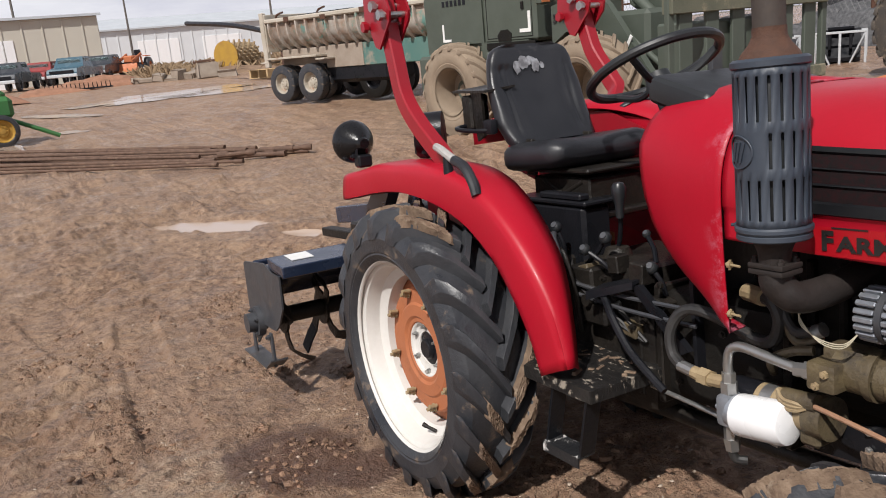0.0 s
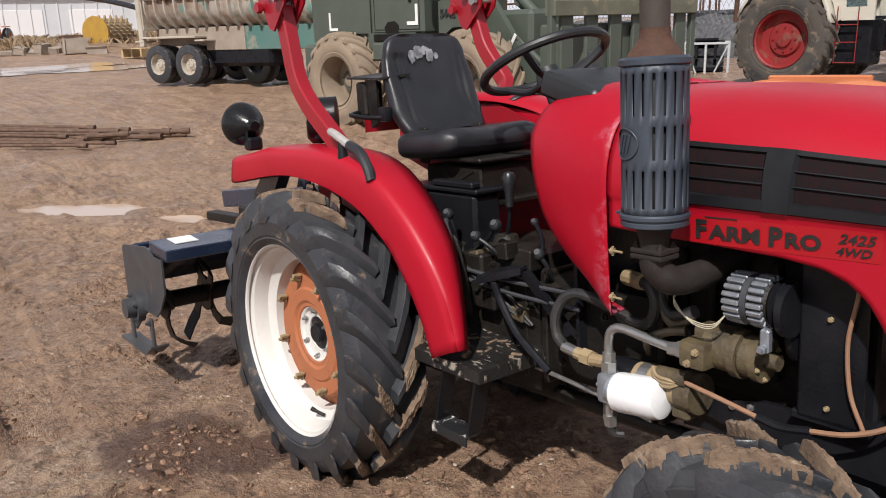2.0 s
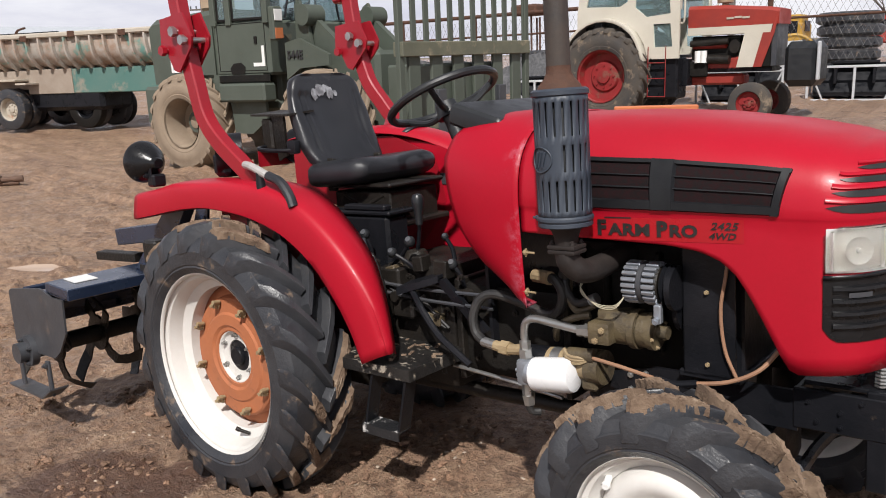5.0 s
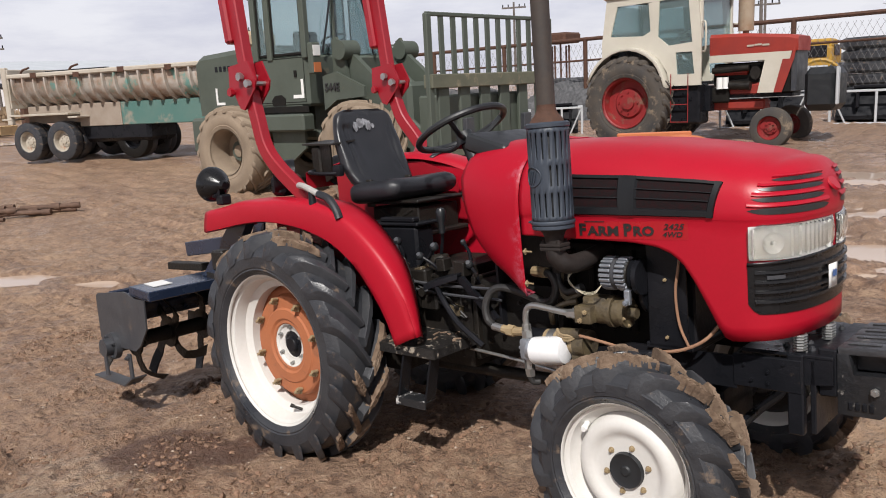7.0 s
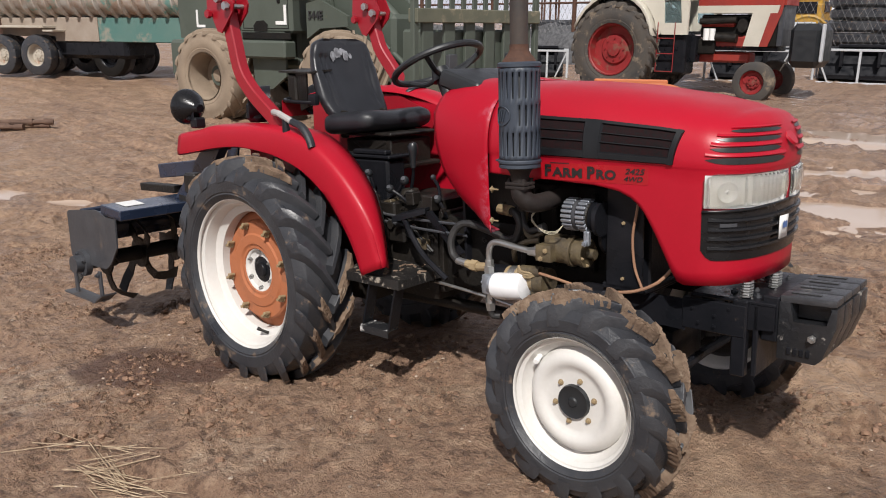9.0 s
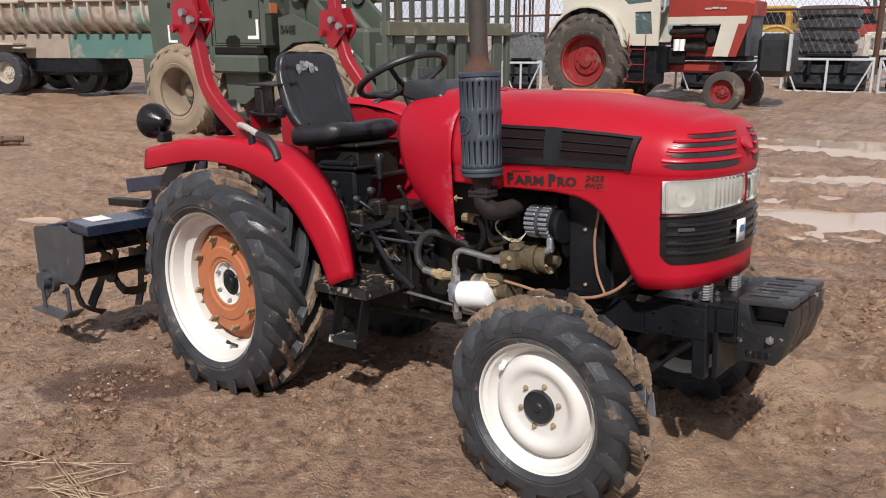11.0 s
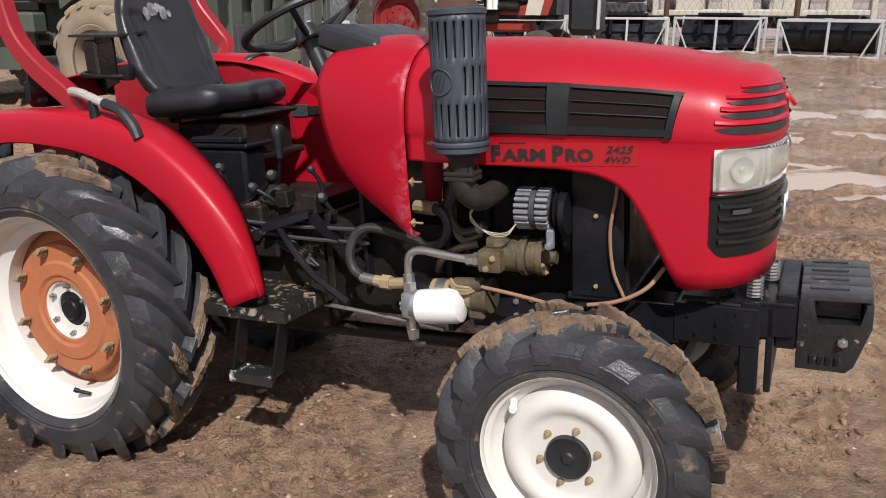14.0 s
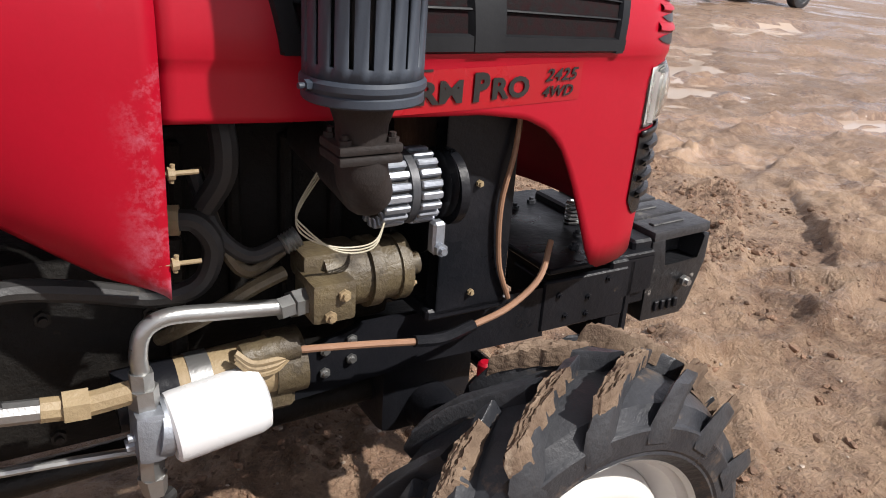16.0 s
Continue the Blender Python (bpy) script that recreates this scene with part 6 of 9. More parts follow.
def build_engine():
    en = new("engine")
    en.parent = tractor
    tagged(en, "oily dark diesel engine with tan pump and alternator")
    bm = BM()
    box(bm, (1.38, 0.03, 0.72), (0.42, 0.3, 0.36), None, 0.02, 2)
    part("engine_block", bm, SOOT, en, "sooty engine block")
    bm = BM()
    box(bm, (1.38, 0.03, 0.95), (0.38, 0.22, 0.12), None, 0.03, 2)
    part("rocker_cover", bm, SOOT, en, "sooty rocker cover")
    bm = BM()
    box(bm, (1.36, 0.03, 0.5), (0.38, 0.22, 0.14), None, 0.03, 2)
    part("oil_pan", bm, SOOT, en, "sooty oil pan")
    for x in (1.24, 1.32, 1.40, 1.48):
        bm = BM()
        box(bm, (x, -0.125, 0.74), (0.02, 0.03, 0.28), None, 0.005)
        part("block_rib", bm, SOOT, en)
    bm = BM()
    box(bm, (1.71, 0, 0.775), (0.05, 0.42, 0.40), None, 0.006)
    part("radiator", bm, BLACK, en, "black radiator core")
    for y, d in ((-0.255, 0.008), (0.255, -0.008)):
        bm = BM()
        plate(bm, [(1.6, y, 0.60), (1.73, y, 0.60), (1.73, y, 0.98), (1.6, y, 0.98)], (0, d, 0))
        plate(bm, [(1.6, y, 0.60), (1.6, y, 0.98), (1.6, y + d * 4, 0.98), (1.6, y + d * 4, 0.60)], (0.003, 0, 0))
        part("radiator_shroud", bm, BLACK, en, "black radiator side shroud")
    for z, w in ((0.985, 0.14), (0.6, 0.16)):
        bm = BM()
        box(bm, (1.665, 0, z), (w, 0.51, 0.02), None, 0.004)
        part("radiator_tank", bm, BLACK, en)
    for z, mt in ((0.815, TANFIT), (0.632, TANFIT)):
        bm = BM()
        bolt(bm, (1.662, -0.256, z), (0, -1, 0), 0.006, 0.007)
        part("shroud_bolt", bm, mt, en)
    bm = BM()
    tube(bm, [(1.725, -0.262, 0.985), (1.715, -0.268, 0.87), (1.70, -0.266, 0.78), (1.708, -0.264, 0.68), (1.735, -0.262, 0.61)], 0.0045, 8)
    part("wire_loom", bm, COPPER, en, "orange wire sheath on the radiator side")
    # alternator with finned cases
    al = new("alternator")
    al.parent = en
    tagged(al, "finned aluminium alternator")
    ax0 = Vector((1.48, -0.275, 0.832))
    bm = BM()
    revolve(bm, [(0.0, -0.014), (0.036, -0.014), (0.046, -0.008), (0.046, 0.07), (0.042, 0.08), (0.0, 0.08)], ax0, 32, axis="X")
    part("core", bm, GREASE, al)
    for h0, h1 in ((-0.012, 0.027), (0.043, 0.076)):
        for k in range(20):
            a = 2 * math.pi * k / 20
            c = ax0 + Vector(((h0 + h1) / 2, 0.046 * math.cos(a), 0.046 * math.sin(a)))
            bm = BM()
            box(bm, c, (h1 - h0, 0.018, 0.0105), Matrix.Rotation(a, 4, "X"), 0.002)
            part("fin", bm, ALU, al)
    bm = BM()
    revolve(bm, [(0.046, 0.027), (0.053, 0.029), (0.053, 0.041), (0.046, 0.043)], ax0, 32, axis="X")
    part("stator_band", bm, STEELG, al)
    bm = BM()
    revolve(bm, [(0.02, 0.085), (0.046, 0.087), (0.052, 0.090), (0.042, 0.096), (0.052, 0.102), (0.046, 0.107), (0.0, 0.109)], ax0, 32, axis="X")
    part("pulley", bm, BLACK, al, "black belt pulley")
    bm = BM()
    box(bm, ax0 + Vector((0.08, -0.035, -0.07)), (0.02, 0.02, 0.05), None, 0.004)
    bolt(bm, ax0 + Vector((0.08, -0.045, -0.085)), (0, -1, 0), 0.01, 0.012)
    part("lug", bm, ALU, al)
    for k in range(3):
        bm = BM()
        tube(bm, [ax0 + Vector((-0.005, -0.04, -0.03)), ax0 + Vector((-0.03, -0.055, -0.055 - 0.004 * k)), ax0 + Vector((-0.08, -0.055, -0.055 - 0.003 * k)), ax0 + Vector((-0.125, -0.05, -0.035 + 0.006 * k)), ax0 + Vector((-0.13, -0.035, -0.01 + 0.004 * k)), ax0 + Vector((-0.085, -0.01, 0.035 + 0.006 * k))], 0.0012, 6)
        part("lead", bm, CREAM, al)
    bm = BM()
    for k, (c, r) in enumerate((((1.578, -0.2, 0.77), 0.075), ((1.585, -0.275, 0.824), 0.056))):
        rod(bm, Vector(c), Vector(c) + Vector((0.014, 0, 0)), r, n=28)
    part("fan_belt", bm, BLACK, en)
    # hydraulic pump below the alternator
    bm = BM()
    box(bm, (1.398, -0.29, 0.694), (0.064, 0.075, 0.06), None, 0.008, 2)
    part("pump_block", bm, TANK_GREASE, en, "tan pump port block")
    bm = BM()
    box(bm, (1.415, -0.25, 0.725), (0.09, 0.06, 0.045), None, 0.01, 2)
    rod(bm, (1.40, -0.255, 0.70), (1.49, -0.255, 0.70), 0.046, n=24)
    part("pump_body", bm, TANK_GREASE, en, "oily tan pump body")
    bm = BM()
    rod(bm, (1.468, -0.255, 0.70), (1.486, -0.255, 0.70), 0.053, n=24)
    rod(bm, (1.486, -0.255, 0.70), (1.515, -0.255, 0.70), 0.046, n=24)
    part("pump_flange", bm, TANK_GREASE, en, "oily tan pump flange")
    bm = BM()
    rod(bm, (1.515, -0.255, 0.70), (1.532, -0.255, 0.70), 0.05, n=24)
    rod(bm, (1.532, -0.255, 0.70), (1.56, -0.255, 0.70), 0.018, n=16)
    part("pump_cover", bm, TANK_GREASE, en, "oily tan pump end cover")
    for p in ((1.39, -0.328, 0.676), (1.41, -0.328, 0.705)):
        bm = BM()
        bolt(bm, p, (0, -1, 0), 0.009, 0.008)
        part("pump_bolt", bm, TANFIT, en)
    for k in range(6):
        bm = BM()
        a = k * math.pi / 3 + 0.3
        bolt(bm, (1.53, -0.255 + 0.042 * math.cos(a), 0.70 + 0.042 * math.sin(a)), (1, 0, 0), 0.006, 0.007)
        part("flange_bolt", bm, TANFIT, en)
    bm = BM()
    rod(bm, (1.345, -0.30, 0.69), (1.368, -0.295, 0.69), 0.02, n=6)
    rod(bm, (1.325, -0.303, 0.688), (1.345, -0.3, 0.69), 0.016, n=6)
    part("pipe_nut", bm, ZINC, en, "zinc pipe nut")
    # starter motor
    bm = BM()
    rod(bm, (1.17, -0.245, 0.565), (1.33, -0.25, 0.575), 0.042, n=28)
    part("starter_motor", bm, TANFIT, en, "tan and silver starter motor")
    bm = BM()
    rod(bm, (1.12, -0.243, 0.562), (1.2, -0.246, 0.567), 0.0425, n=28)
    part("starter_nose", bm, BLACK, en)
    bm = BM()
    rod(bm, (1.215, -0.246, 0.568), (1.245, -0.247, 0.57), 0.0432, n=28)
    part("starter_band", bm, ZINC, en)
    bm = BM()
    rod(bm, (1.33, -0.25, 0.575), (1.375, -0.252, 0.577), 0.048, n=24)
    box(bm, (1.335, -0.25, 0.535), (0.05, 0.06, 0.05), None, 0.008)
    rod(bm, (1.28, -0.28, 0.61), (1.36, -0.28, 0.615), 0.02, n=16)
    part("starter_head", bm, TANK_GREASE, en)
    for k in range(3):
        bm = BM()
        tube(bm, [(1.27, -0.29, 0.615 + 0.006 * k), (1.29, -0.3, 0.596 + 0.008 * k), (1.32, -0.3, 0.594 + 0.008 * k), (1.345, -0.29, 0.605)], 0.005, 6)
        part("starter_lead", bm, TANFIT, en)
    bm = BM()
    tube(bm, [(1.33, -0.285, 0.612), (1.38, -0.295, 0.612), (1.46, -0.3, 0.603), (1.55, -0.3, 0.588)], 0.0055, 8)
    tube(bm, [(1.635, -0.295, 0.59), (1.72, -0.285, 0.605), (1.79, -0.27, 0.64), (1.83, -0.24, 0.69)], 0.0055, 8)
    part("battery_cable", bm, COPPER, en, "orange battery cable")
    bm = BM()
    tube(bm, [(1.54, -0.3, 0.59), (1.59, -0.298, 0.583), (1.65, -0.293, 0.592)], 0.0095, 8)
    part("cable_joint", bm, BLACK, en, "black taped cable joint")
    # oil filter, head and pipes
    fl = new("hydraulic_filter")
    fl.parent = en
    tagged(fl, "white spin-on hydraulic filter on an alloy head")
    c0, c1 = Vector((1.175, -0.30, 0.541)), Vector((1.305, -0.296, 0.556))
    d = (c1 - c0).normalized()
    bm = BM()
    revolve(bm, [(0.0, 0.0), (0.043, 0.0), (0.048, 0.004), (0.049, 0.012), (0.049, 0.115), (0.045, 0.127), (0.03, 0.133), (0.0, 0.135)], n=40, axis="Z")
    bmesh.ops.transform(bm, matrix=Matrix.Translation(c0) @ frame_to(d), verts=bm.verts)
    part("canister", bm, WHITE_CLEAN, fl, "white filter canister")
    for k, (z, hgt) in enumerate(((0.045, 0.03), (0.052, 0.022), (0.085, 0.016))):
        bm = BM()
        fm = Matrix.Translation(c0) @ frame_to(d)
        loft(bm, [[fm @ Vector((0.0495 * math.cos(math.radians(-90 + j * 8 + (0 if k < 2 else 20))), 0.0495 * math.sin(math.radians(-90 + j * 8 + (0 if k < 2 else 20))), z + (0.002 if k < 2 else 0.008) * i)) for j in range(4)] for i in range(2)])
        part("small_print", bm, GREY_PRINT, fl, smooth=False)
    bm = BM()
    box(bm, (1.15, -0.30, 0.548), (0.04, 0.06, 0.075), None, 0.012, 2)
    rod(bm, (1.16, -0.30, 0.548), (1.178, -0.30, 0.545), 0.04, n=24)
    rod(bm, (1.12, -0.305, 0.532), (1.145, -0.305, 0.535), 0.009, n=10)
    rod(bm, (1.122, -0.315, 0.55), (1.14, -0.315, 0.55), 0.006, n=10)
    part("filter_head", bm, ALU, fl, "cast alloy filter head")
    bm = BM()
    rod(bm, (1.148, -0.3, 0.585), (1.147, -0.3, 0.612), 0.02, n=6)
    rod(bm, (1.147, -0.3, 0.612), (1.147, -0.3, 0.635), 0.016, n=6)
    part("fitting", bm, ZINC, fl)
    bm = BM()
    rod(bm, (1.15, -0.3, 0.51), (1.15, -0.3, 0.475), 0.018, n=6)
    rod(bm, (1.15, -0.3, 0.475), (1.152, -0.3, 0.445), 0.02, 0.016, n=6)
    part("fitting", bm, ZINC, fl)
    bm = BM()
    tube(bm, [(1.152, -0.3, 0.45), (1.152, -0.3, 0.437), (1.158, -0.296, 0.424), (1.175, -0.28, 0.421)], 0.011, 10)
    part("lower_elbow", bm, HOSE, fl)
    bm = BM()
    tube(bm, [(1.147, -0.3, 0.63), (1.146, -0.3, 0.66), (1.155, -0.3, 0.69), (1.185, -0.3, 0.704), (1.25, -0.3, 0.698), (1.335, -0.302, 0.69)], 0.0115, 12)
    part("suction_pipe", bm, ZINC, fl, "bent zinc pipe")
    bm = BM()
    tube(bm, [(1.2, -0.2, 0.44), (1.0, -0.2, 0.462), (0.75, -0.2, 0.48)], 0.0065, 8)
    part("return_pipe", bm, ZINC, fl, "thin steel return pipe")
    # big hose loops
    bm = BM()
    tube(bm, [(1.135, -0.295, 0.605), (1.08, -0.29, 0.598), (1.03, -0.288, 0.602)], 0.016, 10)
    rod(bm, (1.085, -0.29, 0.599), (1.055, -0.289, 0.6), 0.022, n=6)
    part("hose_fitting", bm, TANFIT, en, "tan hose fitting")
    bm = BM()
    rod(bm, (1.032, -0.288, 0.602), (0.985, -0.286, 0.607), 0.015, n=10)
    part("hose_end", bm, ZINC, en, "zinc hose end")
    bm = BM()
    tube(bm, [(0.99, -0.286, 0.606), (0.955, -0.28, 0.63), (0.945, -0.275, 0.68), (0.965, -0.26, 0.73), (1.01, -0.245, 0.745), (1.1, -0.235, 0.725), (1.18, -0.24, 0.705), (1.235, -0.255, 0.72), (1.255, -0.26, 0.77), (1.235, -0.258, 0.808), (1.2, -0.25, 0.812)], 0.0145, 10)
    part("hose", bm, HOSE, en, "dusty black rubber hose loop")
    bm = BM()
    rod(bm, (1.215, -0.256, 0.813), (1.15, -0.235, 0.812), 0.02, n=10)
    part("hose_cuff", bm, TANFIT, en)
    bm = BM()
    tube(bm, [(1.19, -0.2, 0.62), (1.24, -0.27, 0.68), (1.3, -0.28, 0.715), (1.345, -0.27, 0.725)], 0.0105, 8)
    tube(bm, [(1.25, -0.2, 0.86), (1.27, -0.25, 0.77), (1.3, -0.26, 0.73), (1.35, -0.25, 0.75)], 0.01, 8)
    part("tan_hose", bm, TANK_GREASE, en, "dusty tan hoses")
    bm = BM()
    tube(bm, [(1.245, -0.22, 0.86), (1.262, -0.25, 0.79), (1.3, -0.265, 0.755), (1.345, -0.265, 0.765)], 0.011, 10)
    part("return_hose", bm, HOSE, en, "thin black hose")
    bm = BM()
    revolve(bm, [(0.0, 0.0)] + [(0.0155 if k % 2 else 0.0125, 0.0022 * k) for k in range(12)] + [(0.0, 0.0242)], n=14, axis="Z")
    bmesh.ops.transform(bm, matrix=Matrix.Translation((1.345, -0.268, 0.764)) @ frame_to((0.9, 0, 0.44)), verts=bm.verts)
    part("hose_ferrule", bm, ZINC, en, "ribbed hose ferrule")
    bm = BM()
    tube(bm, [(1.27, -0.18, 0.96), (1.275, -0.24, 0.93), (1.275, -0.25, 0.87), (1.25, -0.24, 0.82)], 0.018, 10)
    part("coolant_hose", bm, HOSE, en)


build_engine()


SCRAPED = material("scraped_black_steel", (0.02, 0.021, 0.024), (0.035, 0.035, 0.037), rough=0.35, metal=0.3, scale=9, bump=0.2, dirt=(0.5, 0.49, 0.47), dirt_at=0.56, dirt_scale=22, dirt_width=0.06)


def build_controls():
    ct = new("controls")
    ct.parent = tractor
    tagged(ct, "foot step, pedal and gear levers")
    # platform and hanging step
    bm = BM()
    plate(bm, [(0.52, -0.435, 0.53), (0.812, -0.435, 0.53), (0.825, -0.18, 0.535), (0.775, -0.04, 0.54), (0.45, -0.04, 0.54), (0.45, -0.3, 0.535)], (0, 0, -0.01))
    plate(bm, [(0.52, -0.437, 0.531), (0.812, -0.437, 0.531), (0.812, -0.437, 0.495), (0.52, -0.437, 0.495)], (0, 0.008, 0))
    plate(bm, [(0.814, -0.435, 0.531), (0.827, -0.18, 0.536), (0.827, -0.18, 0.5), (0.814, -0.435, 0.495)], (-0.008, 0, 0))
    part("foot_plate", bm, material("muddy_black_plate", (0.008, 0.008, 0.009), (0.022, 0.02, 0.018), rough=0.4, scale=9, bump=0.5, dirt=(0.30, 0.26, 0.21), dirt_at=0.575, dirt_scale=15, dirt_width=0.05, stretch=(1.0, 3.0, 1.0)), ct, "black foot plate smeared with mud")
    rnd = random.Random(11)
    for k in range(34):
        bm = BM()
        x, y = rnd.uniform(0.54, 0.8), rnd.uniform(-0.42, -0.12)
        vs = box(bm, (x, y, 0.535), (rnd.uniform(0.012, 0.05), rnd.uniform(0.005, 0.014), rnd.uniform(0.005, 0.012)), Matrix.Rotation(rnd.uniform(0, 3), 4, "Z"), 0.002)
        part("mud_crumb", bm, MUDCAKE, ct)
    for x0, x1 in ((0.645, 0.590), (0.788, 0.735)):
        bm = BM()
        plate(bm, [(x0, -0.43, 0.52), (x0 + 0.009, -0.43, 0.52), (x1 + 0.009, -0.43, 0.315), (x1, -0.43, 0.315)], (0, 0.05, 0))
        part("step_hanger", bm, BLACK, ct, "black hanging step side")
    bm = BM()
    plate(bm, [(0.588, -0.437, 0.312), (0.745, -0.437, 0.312), (0.745, -0.378, 0.317), (0.588, -0.378, 0.317)], (0, 0, 0.008))
    plate(bm, [(0.588, -0.439, 0.32), (0.745, -0.439, 0.32), (0.745, -0.44, 0.29), (0.588, -0.44, 0.29)], (0, 0.005, 0))
    part("step_tread", bm, SCRAPED, ct, "scraped steel step tread")
    # brake and clutch pedals
    bm = BM()
    plate(bm, [(0.655, -0.30, 0.735), (0.80, -0.26, 0.775), (0.802, -0.20, 0.785), (0.657, -0.235, 0.745)], (0, 0, 0.01))
    plate(bm, [(0.655, -0.30, 0.745), (0.80, -0.26, 0.785), (0.80, -0.262, 0.765), (0.655, -0.302, 0.72)], (0, 0.006, 0))
    part("pedal", bm, BLACK, ct, "black pedal pad")
    bm = BM()
    tube(bm, [(0.70, -0.275, 0.735), (0.75, -0.29, 0.68), (0.82, -0.30, 0.61), (0.9, -0.3, 0.555), (0.94, -0.3, 0.53)], 0.011, 8)
    plate(bm, [(0.78, -0.25, 0.77), (0.81, -0.25, 0.775), (0.96, -0.23, 0.62), (0.93, -0.23, 0.605)], (0, 0.02, 0))
    part("pedal_arm", bm, BLACK, ct)
    # levers
    for base, top, kr in (((0.57, -0.1, 0.80), (0.612, -0.12, 0.99), 0.0), ((0.54, -0.2, 0.785), (0.636, -0.2, 0.877), 0.019), ((0.5, -0.24, 0.8), (0.49, -0.26, 0.905), 0.018), ((0.84, -0.18, 0.74), (0.813, -0.2, 0.814), 0.018), ((0.80, -0.17, 0.82), (0.748, -0.15, 0.891), 0.012), ((0.66, -0.2, 0.78), (0.59, -0.24, 0.845), 0.017)):
        lv = new("lever")
        lv.parent = ct
        bm = BM()
        tube(bm, [base, ((base[0] + top[0]) / 2 + 0.01, (base[1] + top[1]) / 2, (base[2] + top[2]) / 2), top], 0.007, 8)
        part("stalk", bm, BLACK, lv)
        bm = BM()
        t = Vector(top)
        if kr:
            bmesh.ops.create_uvsphere(bm, u_segments=16, v_segments=10, radius=kr, matrix=Matrix.Translation(t))
        else:
            revolve(bm, [(0.0, -0.07), (0.012, -0.07), (0.014, -0.03), (0.021, 0.0), (0.022, 0.02), (0.015, 0.032), (0.0, 0.036)], t, 20, axis="Z")
        part("knob", bm, BLACK_SATIN, lv)
        if kr:
            bm = BM()
            rod(bm, t + Vector((0.3, -0.75, 0.6)).normalized() * kr * 0.9, t + Vector((0.3, -0.75, 0.6)).normalized() * (kr * 1.04), kr * 0.5, n=16)
            part("knob_disc", bm, STEELG, lv)
    # gear lever dome, valve blocks and seat box
    bm = BM()
    revolve(bm, [(0.08, 0.745), (0.07, 0.77), (0.045, 0.8), (0.035, 0.825), (0.0, 0.828)], (0.57, -0.1, 0), 24, axis="Z")
    box(bm, (0.575, -0.1, 0.815), (0.05, 0.05, 0.03), None, 0.006)
    part("lever_tower", bm, GREASE, ct, "dusty cast lever tower")
    bm = BM()
    box(bm, (0.36, -0.13, 0.86), (0.33, 0.11, 0.19), None, 0.012)
    box(bm, (0.36, -0.12, 0.963), (0.36, 0.14, 0.016), None, 0.005)
    box(bm, (0.2, 0.0, 0.88), (0.1, 0.28, 0.14), None, 0.01)
    box(bm, (0.42, -0.17, 0.982), (0.2, 0.04, 0.02), None, 0.005)
    part("seat_box", bm, BLACK, ct, "dusty black box under the seat")
    bm = BM()
    for p, s in (((0.56, -0.2, 0.74), (0.1, 0.08, 0.1)), ((0.52, -0.23, 0.66), (0.07, 0.05, 0.08)), ((0.62, -0.22, 0.66), (0.09, 0.05, 0.07)), ((0.44, -0.2, 0.76), (0.07, 0.07, 0.09))):
        box(bm, p, s, None, 0.008)
    for x in (0.47, 0.54, 0.6):
        rod(bm, (x, -0.26, 0.7), (x, -0.2, 0.7), 0.018, n=10)
    part("valve_block", bm, GREASE, ct)
    for k, mt in enumerate((ZINC, HOSE, HOSE, GREASE)):
        bm = BM()
        tube(bm, [(0.43 + 0.012 * k, -0.26, 0.86 - 0.02 * k), (0.5 + 0.01 * k, -0.275, 0.84), (0.535 + 0.01 * k, -0.27, 0.74), (0.53 + 0.012 * k, -0.25, 0.6)], 0.008, 8)
        part("hydraulic_line", bm, mt, ct)
    clut = random.Random(21)
    for k in range(9):
        x = 0.40 + 0.055 * k
        bm = BM()
        box(bm, (x, -0.19 - 0.02 * clut.random(), 0.62 + 0.2 * clut.random()), (0.03 + 0.03 * clut.random(), 0.05, 0.03 + 0.04 * clut.random()), Matrix.Rotation(clut.uniform(-0.3, 0.3), 4, "Y"), 0.004)
        part("casting_lug", bm, GREASE if k % 3 else TANK_GREASE, ct)
        bm = BM()
        bolt(bm, (x + 0.02, -0.215, 0.6 + 0.2 * clut.random()), (0, -1, 0.1), 0.01, 0.014)
        part("stud", bm, ZINC if k % 2 else GREASE, ct)
    for k in range(5):
        bm = BM()
        a = clut.uniform(0.38, 0.6)
        tube(bm, [(a, -0.2, 0.8 - 0.02 * k), (a + 0.08, -0.24, 0.74), (a + 0.2, -0.23, 0.66 + 0.02 * k), (a + 0.3, -0.2, 0.6)], 0.0055, 6)
        part("control_cable", bm, HOSE, ct)
    bm = BM()
    tube(bm, [(0.475, -0.25, 0.885), (0.51, -0.29, 0.88), (0.545, -0.3, 0.82), (0.55, -0.3, 0.70), (0.55, -0.28, 0.56)], 0.011, 10)
    part("dip_tube", bm, STEELG, ct, "bent steel tube")
    bm = BM()
    tube(bm, [(0.5, -0.25, 0.745), (0.7, -0.25, 0.735), (0.95, -0.22, 0.73)], 0.006, 6)
    tube(bm, [(0.5, -0.25, 0.715), (0.75, -0.25, 0.7), (0.98, -0.22, 0.69)], 0.006, 6)
    part("linkage_rod", bm, STEELG, ct)


build_controls()


def sub_empty(name, parent):
    ob = new(name)
    ob.parent = parent
    return ob


